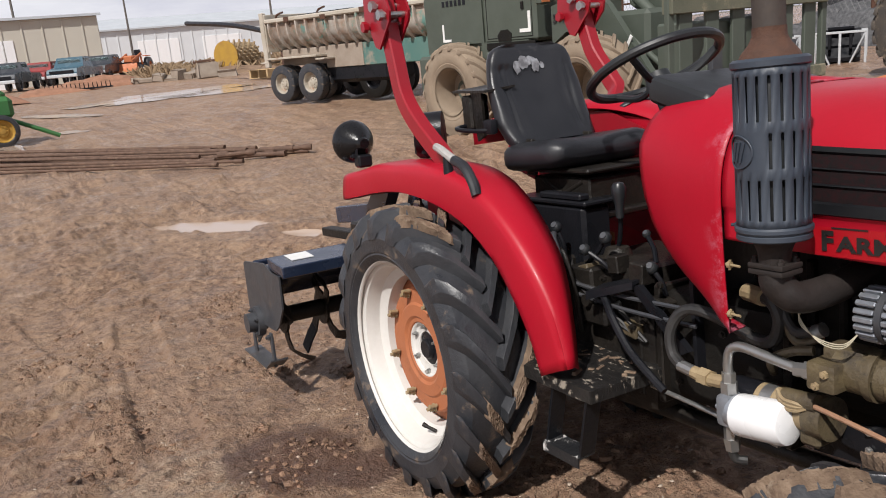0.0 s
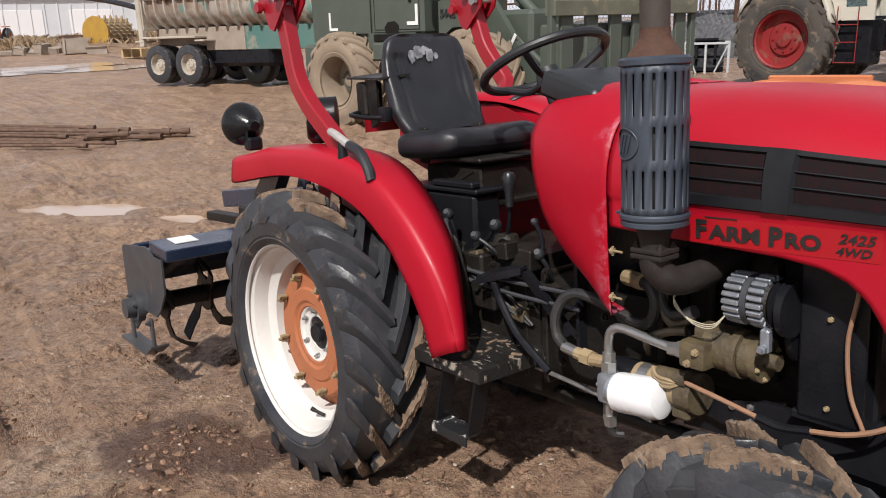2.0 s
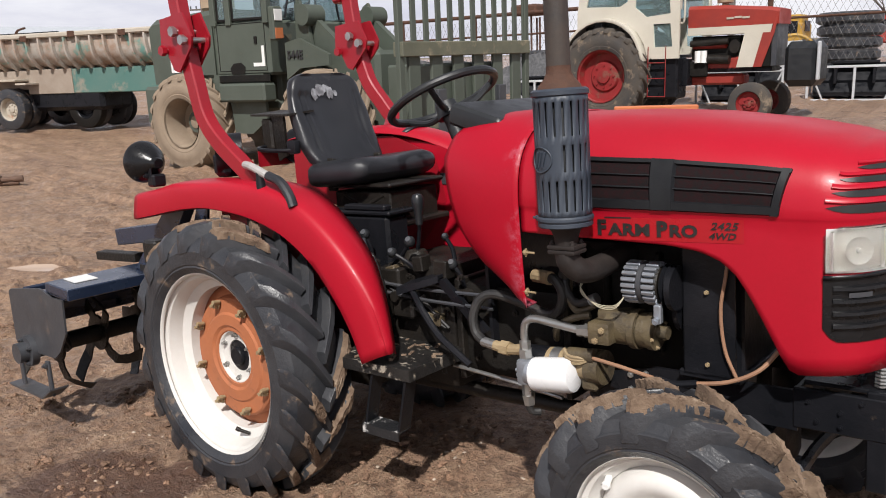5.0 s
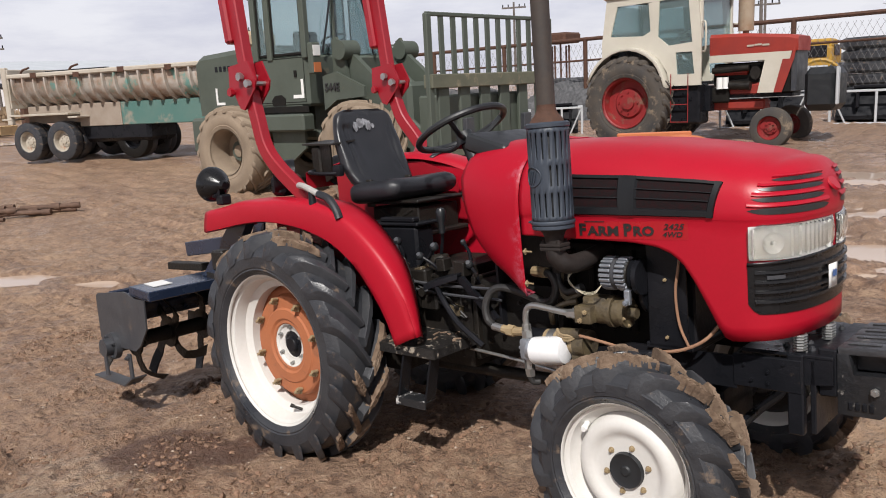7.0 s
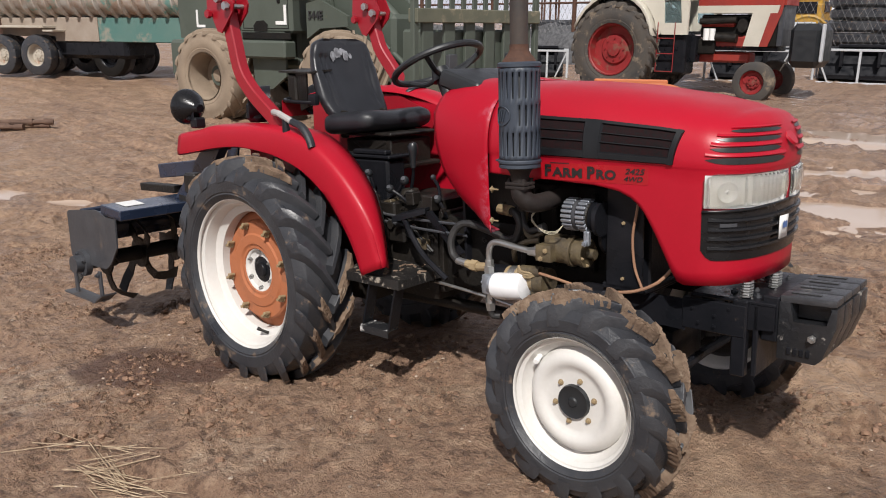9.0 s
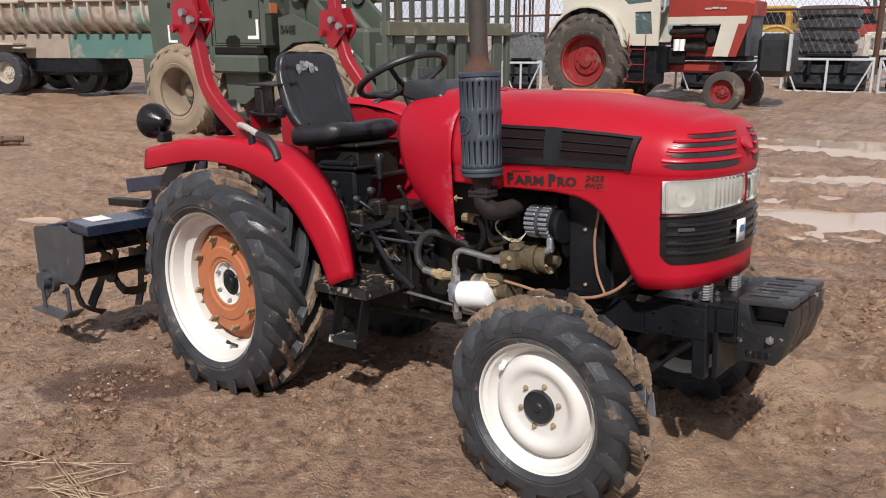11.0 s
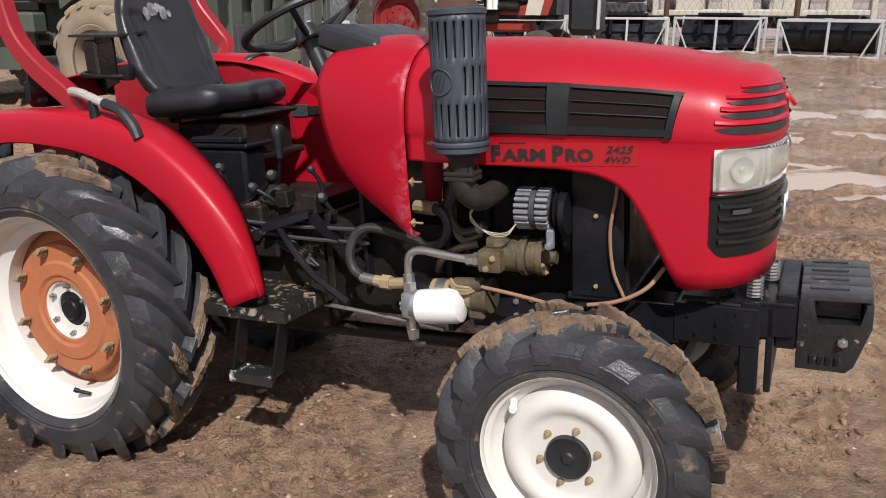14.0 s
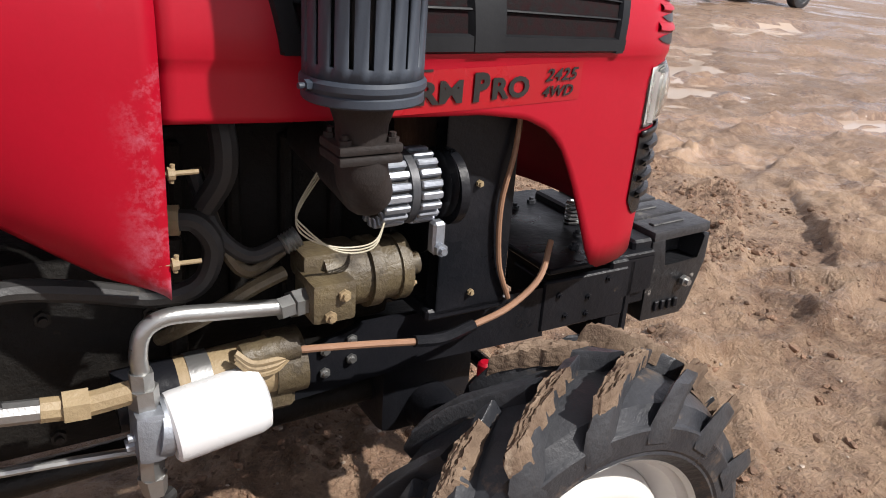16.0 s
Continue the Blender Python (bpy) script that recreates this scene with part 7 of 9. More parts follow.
def build_weights():
    wt_ = new("front_weights")
    wt_.parent = tractor
    tagged(wt_, "stack of worn black cast front weights")
    n = 4
    y0, y1 = -0.19, 0.13
    scuffed = material("scuffed_cast_iron", (0.035, 0.036, 0.04), (0.075, 0.075, 0.08), rough=0.38, metal=0.3, scale=9, bump=0.3, dirt=(0.36, 0.33, 0.28), dirt_at=0.58, dirt_scale=9)
    iron = material("worn_black_iron", (0.010, 0.011, 0.013), (0.024, 0.024, 0.026), rough=0.36, scale=7, bump=0.25, dirt=(0.26, 0.24, 0.215), dirt_at=0.585, dirt_scale=14, dirt_width=0.05)
    for k in range(n):
        a, b = y0 + (y1 - y0) * k / n + 0.004, y0 + (y1 - y0) * (k + 1) / n - 0.004
        w = sub_empty("weight", wt_)
        bm = BM()
        # lower body with a pocket above it for the hand, closed by a thin top plate
        o = [(2.135, 0.445), (2.245, 0.445), (2.262, 0.462), (2.295, 0.56), (2.295, 0.62), (2.277, 0.62), (2.273, 0.565), (2.175, 0.56), (2.17, 0.625), (2.135, 0.62)]
        plate(bm, [(x, a, z) for x, z in o], (0, b - a, 0))
        bmesh.ops.bevel(bm, geom=[e for e in bm.edges], offset=0.004, segments=2, affect="EDGES", profile=0.6)
        part("weight_body", bm, iron, w, angle=40)
        bm = BM()
        box(bm, (2.215, (a + b) / 2, 0.632), (0.155, b - a, 0.022), Matrix.Rotation(radians(-2), 4, "Y"), 0.006, 2)
        part("weight_top", bm, scuffed, w, "scuffed top of the cast weight", angle=40)
        bm = BM()
        box(bm, (2.2, (a + b) / 2, 0.6435), (0.085, 0.016, 0.005), Matrix.Rotation(radians(-2), 4, "Y"), 0.002)
        part("top_slot", bm, LETTER, w, "dark finger slot")
        bm = BM()
        box(bm, (2.222, b - 0.01, 0.592), (0.1, 0.012, 0.055), None, 0.002)
        part("pocket_wall", bm, iron, w)
    bm = BM()
    bolt(bm, (2.235, -0.19, 0.525), (0, -1, 0), 0.012, 0.014)
    part("weight_bolt", bm, ZINC, wt_)
    for k in range(4):
        bm = BM()
        box(bm, (2.17 + 0.018 * k, -0.189, 0.475), (0.011, 0.006, 0.022), None, 0.002)
        part("cast_mark", bm, BLACK, wt_)
    bm = BM()
    box(bm, (2.11, -0.02, 0.56), (0.05, 0.33, 0.14), None, 0.005)
    part("weight_carrier", bm, BLACK, wt_)


build_weights()

# ---- rotary tiller behind the tractor, on its three-point hitch ----
tiller = empty("rotary_tiller", LEVEL @ Matrix.Translation((0.05, 0, 0.05)), "navy blue rotary tiller hitched behind the tractor", "tiller")


def build_tiller():
    YR, YL = -0.70, 0.72
    prof = [(-0.86, 0.60), (-1.0, 0.615), (-1.14, 0.61), (-1.3, 0.575), (-1.4, 0.50), (-1.42, 0.40)]
    bm = BM()
    loft(bm, [[Vector((x, y, z)) for x, z in prof] for y in (YR, -0.2, 0.25, YL)])
    solid(part("hood_deck", bm, NAVY, tiller, "navy blue tiller deck"), 0.006)
    bm = BM()
    box(bm, (-0.955, 0.01, 0.622), (0.2, YL - YR, 0.05), Matrix.Rotation(radians(5), 4, "Y"), 0.004)
    box(bm, (-1.28, 0.01, 0.60), (0.02, YL - YR, 0.025), Matrix.Rotation(radians(20), 4, "Y"), 0.003)
    part("deck_beam", bm, NAVY, tiller)
    for y, d in ((YR, -0.008), (YL, 0.008)):
        bm = BM()
        o = [(-0.90, 0.594), (-1.0, 0.596), (-1.08, 0.622), (-1.11, 0.625), (-1.40, 0.598), (-1.425, 0.585), (-1.43, 0.36), (-1.40, 0.325), (-1.05, 0.325), (-0.99, 0.36), (-0.91, 0.45)]
        plate(bm, [(x, y, z) for x, z in o], (0, d, 0))
        part("side_plate", bm, STEELG, tiller, "dark grey tiller end plate")
        bm = BM()
        rod(bm, (-1.28, y, 0.33), (-1.28, y + d * 4, 0.33), 0.07, n=24)
        rod(bm, (-1.28, y + d * 4, 0.33), (-1.28, y + d * 9, 0.33), 0.045, n=24)
        for k in range(4):
            a = k * math.pi / 2 + 0.4
            bolt(bm, (-1.28 + 0.055 * math.cos(a), y + d * 4, 0.33 + 0.055 * math.sin(a)), (0, d, 0), 0.011, 0.014)
        part("bearing_housing", bm, STEELG, tiller)
        bm = BM()
        plate(bm, [(-1.48, y - 0.05, 0.15), (-1.14, y - 0.05, 0.14), (-1.05, y - 0.05, 0.19), (-1.05, y + 0.03, 0.19), (-1.14, y + 0.03, 0.14), (-1.48, y + 0.03, 0.15)], (0, 0, 0.008))
        for x in (-1.4, -1.12):
            box(bm, (x, y - 0.012, 0.225), (0.03, 0.012, 0.16), None, 0.003)
            bolt(bm, (x, y - 0.018, 0.285), (0, -1, 0), 0.013, 0.016)
        part("skid_shoe", bm, STEELG, tiller, "bent grey skid shoe")
    bm = BM()
    rod(bm, (-1.28, YR, 0.33), (-1.28, YL, 0.33), 0.04, n=20)
    part("rotor", bm, GREASE, tiller, "muddy rotor shaft")
    rnd = random.Random(4)
    for k in range(7):
        y = YR + 0.1 + 0.2 * k
        bm = BM()
        rod(bm, (-1.28, y - 0.006, 0.33), (-1.28, y + 0.006, 0.33), 0.085, n=20)
        part("flange", bm, GREASE, tiller)
        for j in range(4):
            a = j * math.pi / 2 + k * 0.6
            s = 1 if j % 2 else -1
            rows = []
            for t in (0, 0.3, 0.6, 0.8, 1.0):
                r, aa = 0.06 + 0.18 * t, a + 0.55 * t * t
                bend = s * 0.075 * max(0, t - 0.55) ** 1.2 * 2.6
                c = Vector((-1.28 + r * math.cos(aa), y + bend + s * 0.006, 0.33 + r * math.sin(aa)))
                tx = Vector((-math.sin(aa), 0, math.cos(aa)))
                wdt = 0.025 + 0.01 * t
                rows.append([c + tx * wdt, c + tx * wdt + Vector((0, 0.007, 0)), c - tx * wdt + Vector((0, 0.007, 0)), c - tx * wdt])
            bm = BM()
            loft(bm, rows, close_ring=True, cap=True)
            part("tine", bm, GREASE, tiller, "muddy curved tine" if j == 0 else "")
    bm = BM()
    plate(bm, [(-1.03, -0.63, 0.655), (-0.93, -0.63, 0.6465), (-0.93, -0.53, 0.6465), (-1.03, -0.53, 0.655)], (0, 0, 0.003))
    part("sticker", bm, LABEL, tiller, "white sticker")
    # headstock and hitch
    bm = BM()
    for y in (-0.1, 0.1):
        plate(bm, [(-0.95, y, 0.60), (-0.78, y, 0.60), (-0.70, y, 0.95), (-0.76, y, 0.97)], (0, 0.012, 0))
    plate(bm, [(-0.47, -0.34, 0.97), (-0.66, -0.34, 0.92), (-0.96, -0.34, 0.65), (-0.74, -0.34, 0.65)], (0, 0.05, 0))
    part("headstock", bm, NAVY, tiller, "navy hitch headstock")
    bm = BM()
    box(bm, (-0.93, -0.27, 0.80), (0.38, 0.12, 0.075), Matrix.Rotation(radians(-6), 4, "Y"), 0.004)
    part("guard_box", bm, NAVY, tiller, "navy channel behind the deck")
    bm = BM()
    for s in (-1, 1):
        box(bm, (-0.55, s * 0.33, 0.62), (0.75, 0.022, 0.06), Matrix.Rotation(radians(4), 4, "Y"), 0.004)
    box(bm, (-1.2, -0.28, 0.68), (0.3, 0.06, 0.04), Matrix.Rotation(radians(6), 4, "Z"), 0.004)
    box(bm, (-0.62, -0.42, 0.76), (0.1, 0.07, 0.1), None, 0.01)
    rod(bm, (-0.72, 0, 0.93), (-0.25, 0, 0.85), 0.018, n=10)
    rod(bm, (-0.95, 0, 0.55), (-0.3, 0, 0.52), 0.035, n=14)
    part("hitch_arm", bm, GREASE, tiller, "greasy three-point hitch arms")
    bm = BM()
    box(bm, (-1.0, 0.05, 0.70), (0.2, 0.2, 0.18), None, 0.03, 2)
    part("gear_case", bm, BLACK, tiller, "black tiller gear case")
    # hydraulic valve and bracket clutter behind the seat
    bm = BM()
    rod(bm, (-0.30, -0.30, 1.14), (-0.24, -0.22, 1.14), 0.075, n=24)
    box(bm, (-0.28, -0.26, 1.1), (0.1, 0.1, 0.1), None, 0.02)
    part("canister", bm, BLACK, tiller, "dusty black canister")
    bm = BM()
    plate(bm, [(-0.22, -0.18, 1.28), (0.05, -0.22, 1.27), (0.06, -0.1, 1.28), (-0.2, -0.05, 1.29)], (0, 0, -0.008))
    plate(bm, [(-0.1, -0.18, 1.27), (0.0, -0.2, 1.27), (0.0, -0.2, 1.12), (-0.06, -0.19, 1.1)], (0, 0.01, 0))
    box(bm, (-0.12, -0.15, 1.2), (0.06, 0.08, 0.12), None, 0.008)
    part("valve_bracket", bm, GREASE, tiller, "rusty dark valve bracket")


build_tiller()

# ---- the yard round about ----
def yaw(x, y, z, deg):
    return Matrix.Translation((x, y, z)) @ Matrix.Rotation(radians(deg), 4, "Z")


def on_land(x, y, deg, sink=0.0):
    return yaw(x, y, slope(x, y) - sink, deg)


def sub(name, parent, c=(0, 0, 0), label=""):
    ob = new(name)
    ob.parent = parent
    ob.location = c
    return tagged(ob, label) if label else ob


def big_wheel(parent, c, r, half, rim_r, tyre_mat, rim_mat, lugs=0, side=-1, dish=0.05, label="", sweep=0.3):
    w = sub("wheel", parent, c, label)
    if side > 0:
        w.scale = (1, -1, 1)
    if lugs:
        bar_tyre(w, r, half, rim_r, 0.04 * r / 0.7, lugs, sweep, 0.075 * r, tyre_mat)
    else:
        bm = BM()
        revolve(bm, [(rim_r, -half * 0.85), (rim_r + 0.02, -half), (r - 0.06, -half), (r - 0.015, -half * 0.85), (r, -half * 0.5), (r, half * 0.5), (r - 0.015, half * 0.85), (r - 0.06, half), (rim_r, half)], n=40)
        part("tyre", bm, tyre_mat, w)
    bm = BM()
    revolve(bm, [(rim_r * 0.99, -half * 0.88), (rim_r * 1.03, -half * 0.96), (rim_r * 0.95, -half * 0.8), (rim_r * 0.9, -half * 0.6 + dish), (rim_r * 0.62, -half * 0.55 + dish), (rim_r * 0.55, -half * 0.75 + dish), (rim_r * 0.28, -half * 0.78 + dish), (rim_r * 0.26, -half * 0.95 + dish), (0, -half * 0.98 + dish)], n=40)
    part("rim", bm, rim_mat, w)
    for k in range(8):
        a = 2 * math.pi * k / 8
        bm = BM()
        bolt(bm, (rim_r * 0.42 * math.cos(a), -half * 0.77 + dish, rim_r * 0.42 * math.sin(a)), (0, -1, 0), 0.022, 0.02)
        part("wheel_nut", bm, rim_mat, w)
    return w


def boxpart(name, parent, mat, *boxes, bevel=0.01, label="", rot=None):
    bm = BM()
    for c, s in boxes:
        box(bm, c, s, rot, min(bevel, min(s) * 0.3))
    return part(name, bm, mat, parent, label)


def side_plate(name, parent, mat, outline, y, t, label=""):
    """A plate cut to a side outline of (x, z), standing at y."""
    bm = BM()
    plate(bm, [(x, y, z) for x, z in outline], (0, t, 0))
    return part(name, bm, mat, parent, label, smooth=False)


# -- the old red and white farm tractor --
NOSE = 1.72


def nearer(x):
    """Places along the farm tractor, drawn in ahead of the seat."""
    return x if x < 0.6 else 0.6 + (x - 0.6) * 0.8 if x < NOSE else 1.496 + (x - NOSE) * 0.75


def farm_tractor():
    t = empty("farm_tractor", yaw(-5.68, 13.27, 0.16, 2.0), "old red and white farm tractor parked by the fence", "tractor")
    for y, s in ((-0.82, -1), (0.82, 1)):
        big_wheel(t, (0, y, 0.92), 0.94, 0.24, 0.5, RUBBER_OLD, RED_DULL, 22, s, 0.12, "big dusty rear wheel with a red rim")
        big_wheel(t, (3.25, y * 0.72, 0.375), 0.38, 0.13, 0.21, RUBBER_OLD, RED_DULL, 0, s, 0.04, "muddy front wheel with a faded red rim")
    for x, s in ((0, 1.0), (3.25, 0.8)):
        bm = BM()
        rod(bm, (x, -0.8 * s, 0.84 if x == 0 else 0.42), (x, 0.8 * s, 0.84 if x == 0 else 0.42), 0.12 if x == 0 else 0.07, n=14)
        part("axle", bm, RED_DULL, t)
    # hood
    bm = BM()
    sec = []
    for x, zt in ((1.70, 2.16), (2.6, 2.14), (3.7, 2.06), (3.9, 2.02)):
        sec.append([Vector((x, -0.36, 1.76)), Vector((x, -0.37, zt - 0.06)), Vector((x, -0.31, zt)), Vector((x, 0.31, zt)), Vector((x, 0.37, zt - 0.06)), Vector((x, 0.36, 1.76))])
    loft(bm, sec, cap=True)
    part("hood", bm, IHRED, t, "faded red tractor hood", angle=25)
    for s in (-1, 1):
        side_plate("hood_stripe", t, IHWHITE, [(1.70, 1.62), (3.72, 1.62), (3.76, 1.76), (1.70, 1.76)], s * 0.37, s * 0.012, "white hood stripe")
        side_plate("grille_panel", t, IHWHITE, [(2.95, 1.02), (3.35, 1.02), (3.55, 1.62), (3.12, 1.62)], s * 0.38, s * 0.012, "white front side panel")
        side_plate("nose_panel", t, IHRED, [(3.35, 1.02), (3.55, 1.02), (3.82, 1.62), (3.9, 2.0), (3.72, 1.62), (3.55, 1.62)], s * 0.375, s * 0.012)
        for k in range(3):
            boxpart("faded_bar", t, BONE, ((2.75 + 0.19 * k, s * 0.378, 1.9 + 0.012 * (k % 2)), (0.13, 0.006, 0.035)), bevel=0.002, label="faded pale marking bar")
    boxpart("grille", t, STEELG, ((3.8, 0, 1.5), (0.1, 0.66, 0.95)), label="dull metal front grille")
    # black bulk added for the shade between engine, hood and grille
    boxpart("engine_shade", t, SOOT, ((2.35, 0, 1.38), (1.25, 0.42, 0.44)), ((3.5, 0, 1.3), (0.5, 0.6, 0.6)), ((1.95, -0.3, 1.0), (0.5, 0.1, 0.3)), bevel=0.03, label="black filler for the shade round the engine")
    boxpart("engine", t, IHRED, ((2.4, 0, 1.08), (1.2, 0.5, 0.26)), ((2.3, 0, 0.8), (1.5, 0.36, 0.2)), ((2.2, -0.2, 1.45), (0.9, 0.14, 0.16)), bevel=0.04, label="greasy red engine block")
    bm = BM()
    rod(bm, (1.75, -0.3, 1.47), (2.7, -0.3, 1.5), 0.06, n=14)
    rod(bm, (2.2, -0.32, 1.18), (2.75, -0.32, 1.16), 0.08, n=14)
    rod(bm, (2.85, -0.3, 1.4), (2.85, -0.2, 1.4), 0.13, n=18)
    part("manifold", bm, GREASE, t)
    for x in (1.98, 2.13):
        bm = BM()
        rod(bm, (x, -0.38, 1.12), (x, -0.38, 1.34), 0.06, n=16)
        part("fuel_filter", bm, LABEL, t, "white fuel filter")
    boxpart("frame_rail", t, BLACK, ((2.95, 0, 0.98), (1.6, 0.5, 0.09)), ((1.6, -0.35, 0.95), (0.35, 0.25, 0.5)), label="black frame rail")
    boxpart("front_weight_block", t, BLACK_SATIN, ((4.45, -0.05, 1.05), (0.75, 0.85, 0.78)), bevel=0.12, label="black front attachment guard")
    boxpart("guard_rim", t, GALV, ((4.84, -0.4, 1.1), (0.05, 0.12, 0.66)), bevel=0.02)
    bm = BM()
    rod(bm, (2.45, 0, 2.1), (2.45, 0, 2.2), 0.06, n=16)
    rod(bm, (2.45, 0, 2.2), (2.45, 0, 2.95), 0.145, n=22)
    rod(bm, (2.45, 0, 2.95), (2.45, 0, 3.12), 0.05, n=16)
    box(bm, (2.43, 0, 3.13), (0.18, 0.1, 0.02), None, 0.004)
    part("muffler", bm, material("rusted_grey_muffler", (0.34, 0.29, 0.22), (0.24, 0.16, 0.1), rough=0.8, scale=4), t, "tall rusty grey muffler")
    # cab
    cab = sub("cab", t, label="white cab with a rusty roof")
    for s in (-1, 1):
        y = s * 0.78
        o = [(-0.62, 2.12), (-0.5, 3.12), (1.62, 3.12), (1.72, 2.2), (1.72, 1.22), (1.05, 1.22), (0.98, 1.5), (0.75, 1.85), (0.4, 2.05), (0.0, 2.12)]
        holes = [[(-0.42, 2.28), (-0.26, 2.96), (0.42, 2.96), (0.46, 2.34), (0.3, 2.24)], [(0.62, 2.2), (0.66, 3.0), (1.40, 3.0), (1.50, 2.04), (0.9, 2.0)], [(1.12, 1.44), (1.08, 1.86), (1.5, 1.86), (1.56, 1.44)]]
        # side wall as a frame of bars round its windows
        bars = [[(-0.62, 2.12), (-0.5, 3.12), (-0.26, 2.96), (-0.42, 2.28)], [(-0.5, 3.12), (1.62, 3.12), (1.40, 3.0), (-0.26, 2.96)], [(0.42, 2.96), (0.66, 3.0), (0.62, 2.2), (0.46, 2.34)],
                [(1.40, 3.0), (1.62, 3.12), (1.72, 2.2), (1.50, 2.04)], [(-0.62, 2.12), (-0.42, 2.28), (0.3, 2.24), (0.46, 2.34), (0.62, 2.2), (0.9, 2.0), (0.75, 1.85), (0.4, 2.05), (0.0, 2.12)],
                [(0.75, 1.85), (0.9, 2.0), (1.50, 2.04), (1.72, 2.2), (1.72, 1.86), (1.08, 1.86)], [(0.75, 1.85), (1.08, 1.86), (1.12, 1.44), (1.05, 1.22), (0.98, 1.5)], [(1.12, 1.44), (1.56, 1.44), (1.72, 1.22), (1.05, 1.22)], [(1.56, 1.44), (1.5, 1.86), (1.72, 1.86), (1.72, 1.22)]]
        for b in bars:
            side_plate("cab_panel", cab, IHWHITE, b, y, s * 0.05)
        for h in holes:
            side_plate("cab_window", cab, CAB_GLASS, h, y + s * 0.02, s * 0.008, "tinted cab window").visible_shadow = False
        side_plate("arch_panel", cab, IHWHITE, [(-0.62, 2.12), (0.0, 2.12), (0.4, 2.05), (0.75, 1.85), (0.98, 1.5), (1.04, 1.24), (0.95, 1.2), (0.85, 1.5), (0.65, 1.75), (0.35, 1.94), (0.0, 2.0), (-0.35, 1.95), (-0.62, 1.8)], s * 0.80, s * 0.03)
        bm = BM()
        rows = []
        for k in range(13):
            a = math.radians(15 + 140 * k / 12)
            rows.append([Vector((0.98 * math.cos(a) - 0.0, s * yy, 0.9 + 1.12 * math.sin(a))) for yy in (0.6, 1.02)] + [Vector((0.98 * math.cos(a) * 0.96, s * 1.04, 0.9 + 1.12 * math.sin(a) - 0.06))])
        loft(bm, rows)
        solid(part("wheel_arch", bm, IHWHITE, cab, "white wheel arch"), 0.02)
    boxpart("cab_floor", cab, BLACK, ((0.6, 0, 1.25), (1.9, 1.5, 0.06)), ((-0.45, 0, 1.7), (0.06, 1.5, 0.85)))
    boxpart("cab_roof", cab, IHWHITE, ((0.6, 0, 3.2), (2.35, 1.72, 0.18)), ((1.75, 0, 3.25), (0.3, 1.6, 0.2)), bevel=0.05, label="rust-streaked white cab roof")
    boxpart("roof_rust", cab, RUST_PLATE, ((0.2, -0.868, 3.2), (1.5, 0.008, 0.12)), bevel=0.002, label="rust streak along the roof edge")
    boxpart("rear_window", cab, CAB_GLASS, ((-0.54, 0, 2.65), (0.012, 1.4, 0.75))).visible_shadow = False
    boxpart("windscreen", cab, CAB_GLASS, ((1.68, 0, 2.6), (0.012, 1.4, 0.8))).visible_shadow = False
    for x, y in ((1.68, -0.74), (1.68, 0.74), (-0.54, 0.74)):
        boxpart("cab_pillar", cab, IHWHITE, ((x, y, 2.6), (0.08, 0.08, 1.0)))
    boxpart("under_cab_box", cab, BLACK, ((1.22, -0.5, 0.86), (0.86, 0.5, 0.78)), bevel=0.04, label="black box behind the ladder")
    boxpart("driver_seat", cab, BLACK, ((0.35, 0, 1.75), (0.5, 0.5, 0.14)), ((0.1, 0, 2.05), (0.12, 0.5, 0.55)), bevel=0.05, label="black driver seat")
    boxpart("seat_cover", cab, RED_DULL, ((0.85, 0.15, 2.0), (0.35, 0.4, 0.22)), bevel=0.05)
    bm = BM()
    c = Vector((0.95, 0, 2.28))
    m = Matrix.Translation(c) @ frame_to((-0.5, 0, 0.85))
    tube(bm, [m @ Vector((0.2 * math.cos(2 * math.pi * k / 24), 0.2 * math.sin(2 * math.pi * k / 24), 0)) for k in range(24)], 0.016, 6, rounded=False, closed=True)
    rod(bm, c, c + Vector((0.25, 0, -0.5)), 0.03, n=8)
    part("cab_steering", bm, BLACK, cab)
    for x in (0.98, 1.42):
        boxpart("ladder_rail", cab, RED_DULL, ((x, -0.86, 0.98), (0.018, 0.018, 0.95)), bevel=0.004)
    for z in (0.52, 0.86, 1.15):
        boxpart("ladder_rung", cab, RED_DULL, ((1.2, -0.86, z), (0.44, 0.03, 0.018)), bevel=0.004)
    boxpart("fuel_tank", t, BLACK, ((0.9, -0.55, 0.95), (0.55, 0.35, 0.45)), bevel=0.05, label="black side tank")
    for s in (-1, 1):
        bm = BM()
        rod(bm, (1.78, s * 0.72, 2.98), (1.88, s * 0.72, 2.98), 0.09, n=16)
        part("cab_lamp", bm, BLACK, t)
        bm = BM()
        tube(bm, [(1.76, s * 0.8, 2.4), (1.84, s * 0.85, 2.35), (1.84, s * 0.85, 1.9), (1.76, s * 0.8, 1.85)], 0.018, 6)
        part("grab_rail", bm, IHWHITE, t)
    # a short-nosed tractor: everything ahead of the seat sits closer, and the cab roof is low
    for ob in t.children:
        if ob.type != "MESH":
            ob.location.x = nearer(ob.location.x) + (0.12 if ob.location.x > NOSE else 0.0)
            continue
        xs = [v.co.x for v in ob.data.vertices]
        mid, wide = (min(xs) + max(xs)) / 2, max(xs) - min(xs) > 0.5
        for v in ob.data.vertices:
            v.co.x = nearer(v.co.x) if wide else v.co.x + nearer(mid) - mid
    for ob in cab.children:
        for v in ob.data.vertices:
            v.co.x = nearer(v.co.x)
            if v.co.z > 2.1:
                v.co.z = 2.1 + (v.co.z - 2.1) * 0.86


farm_tractor()


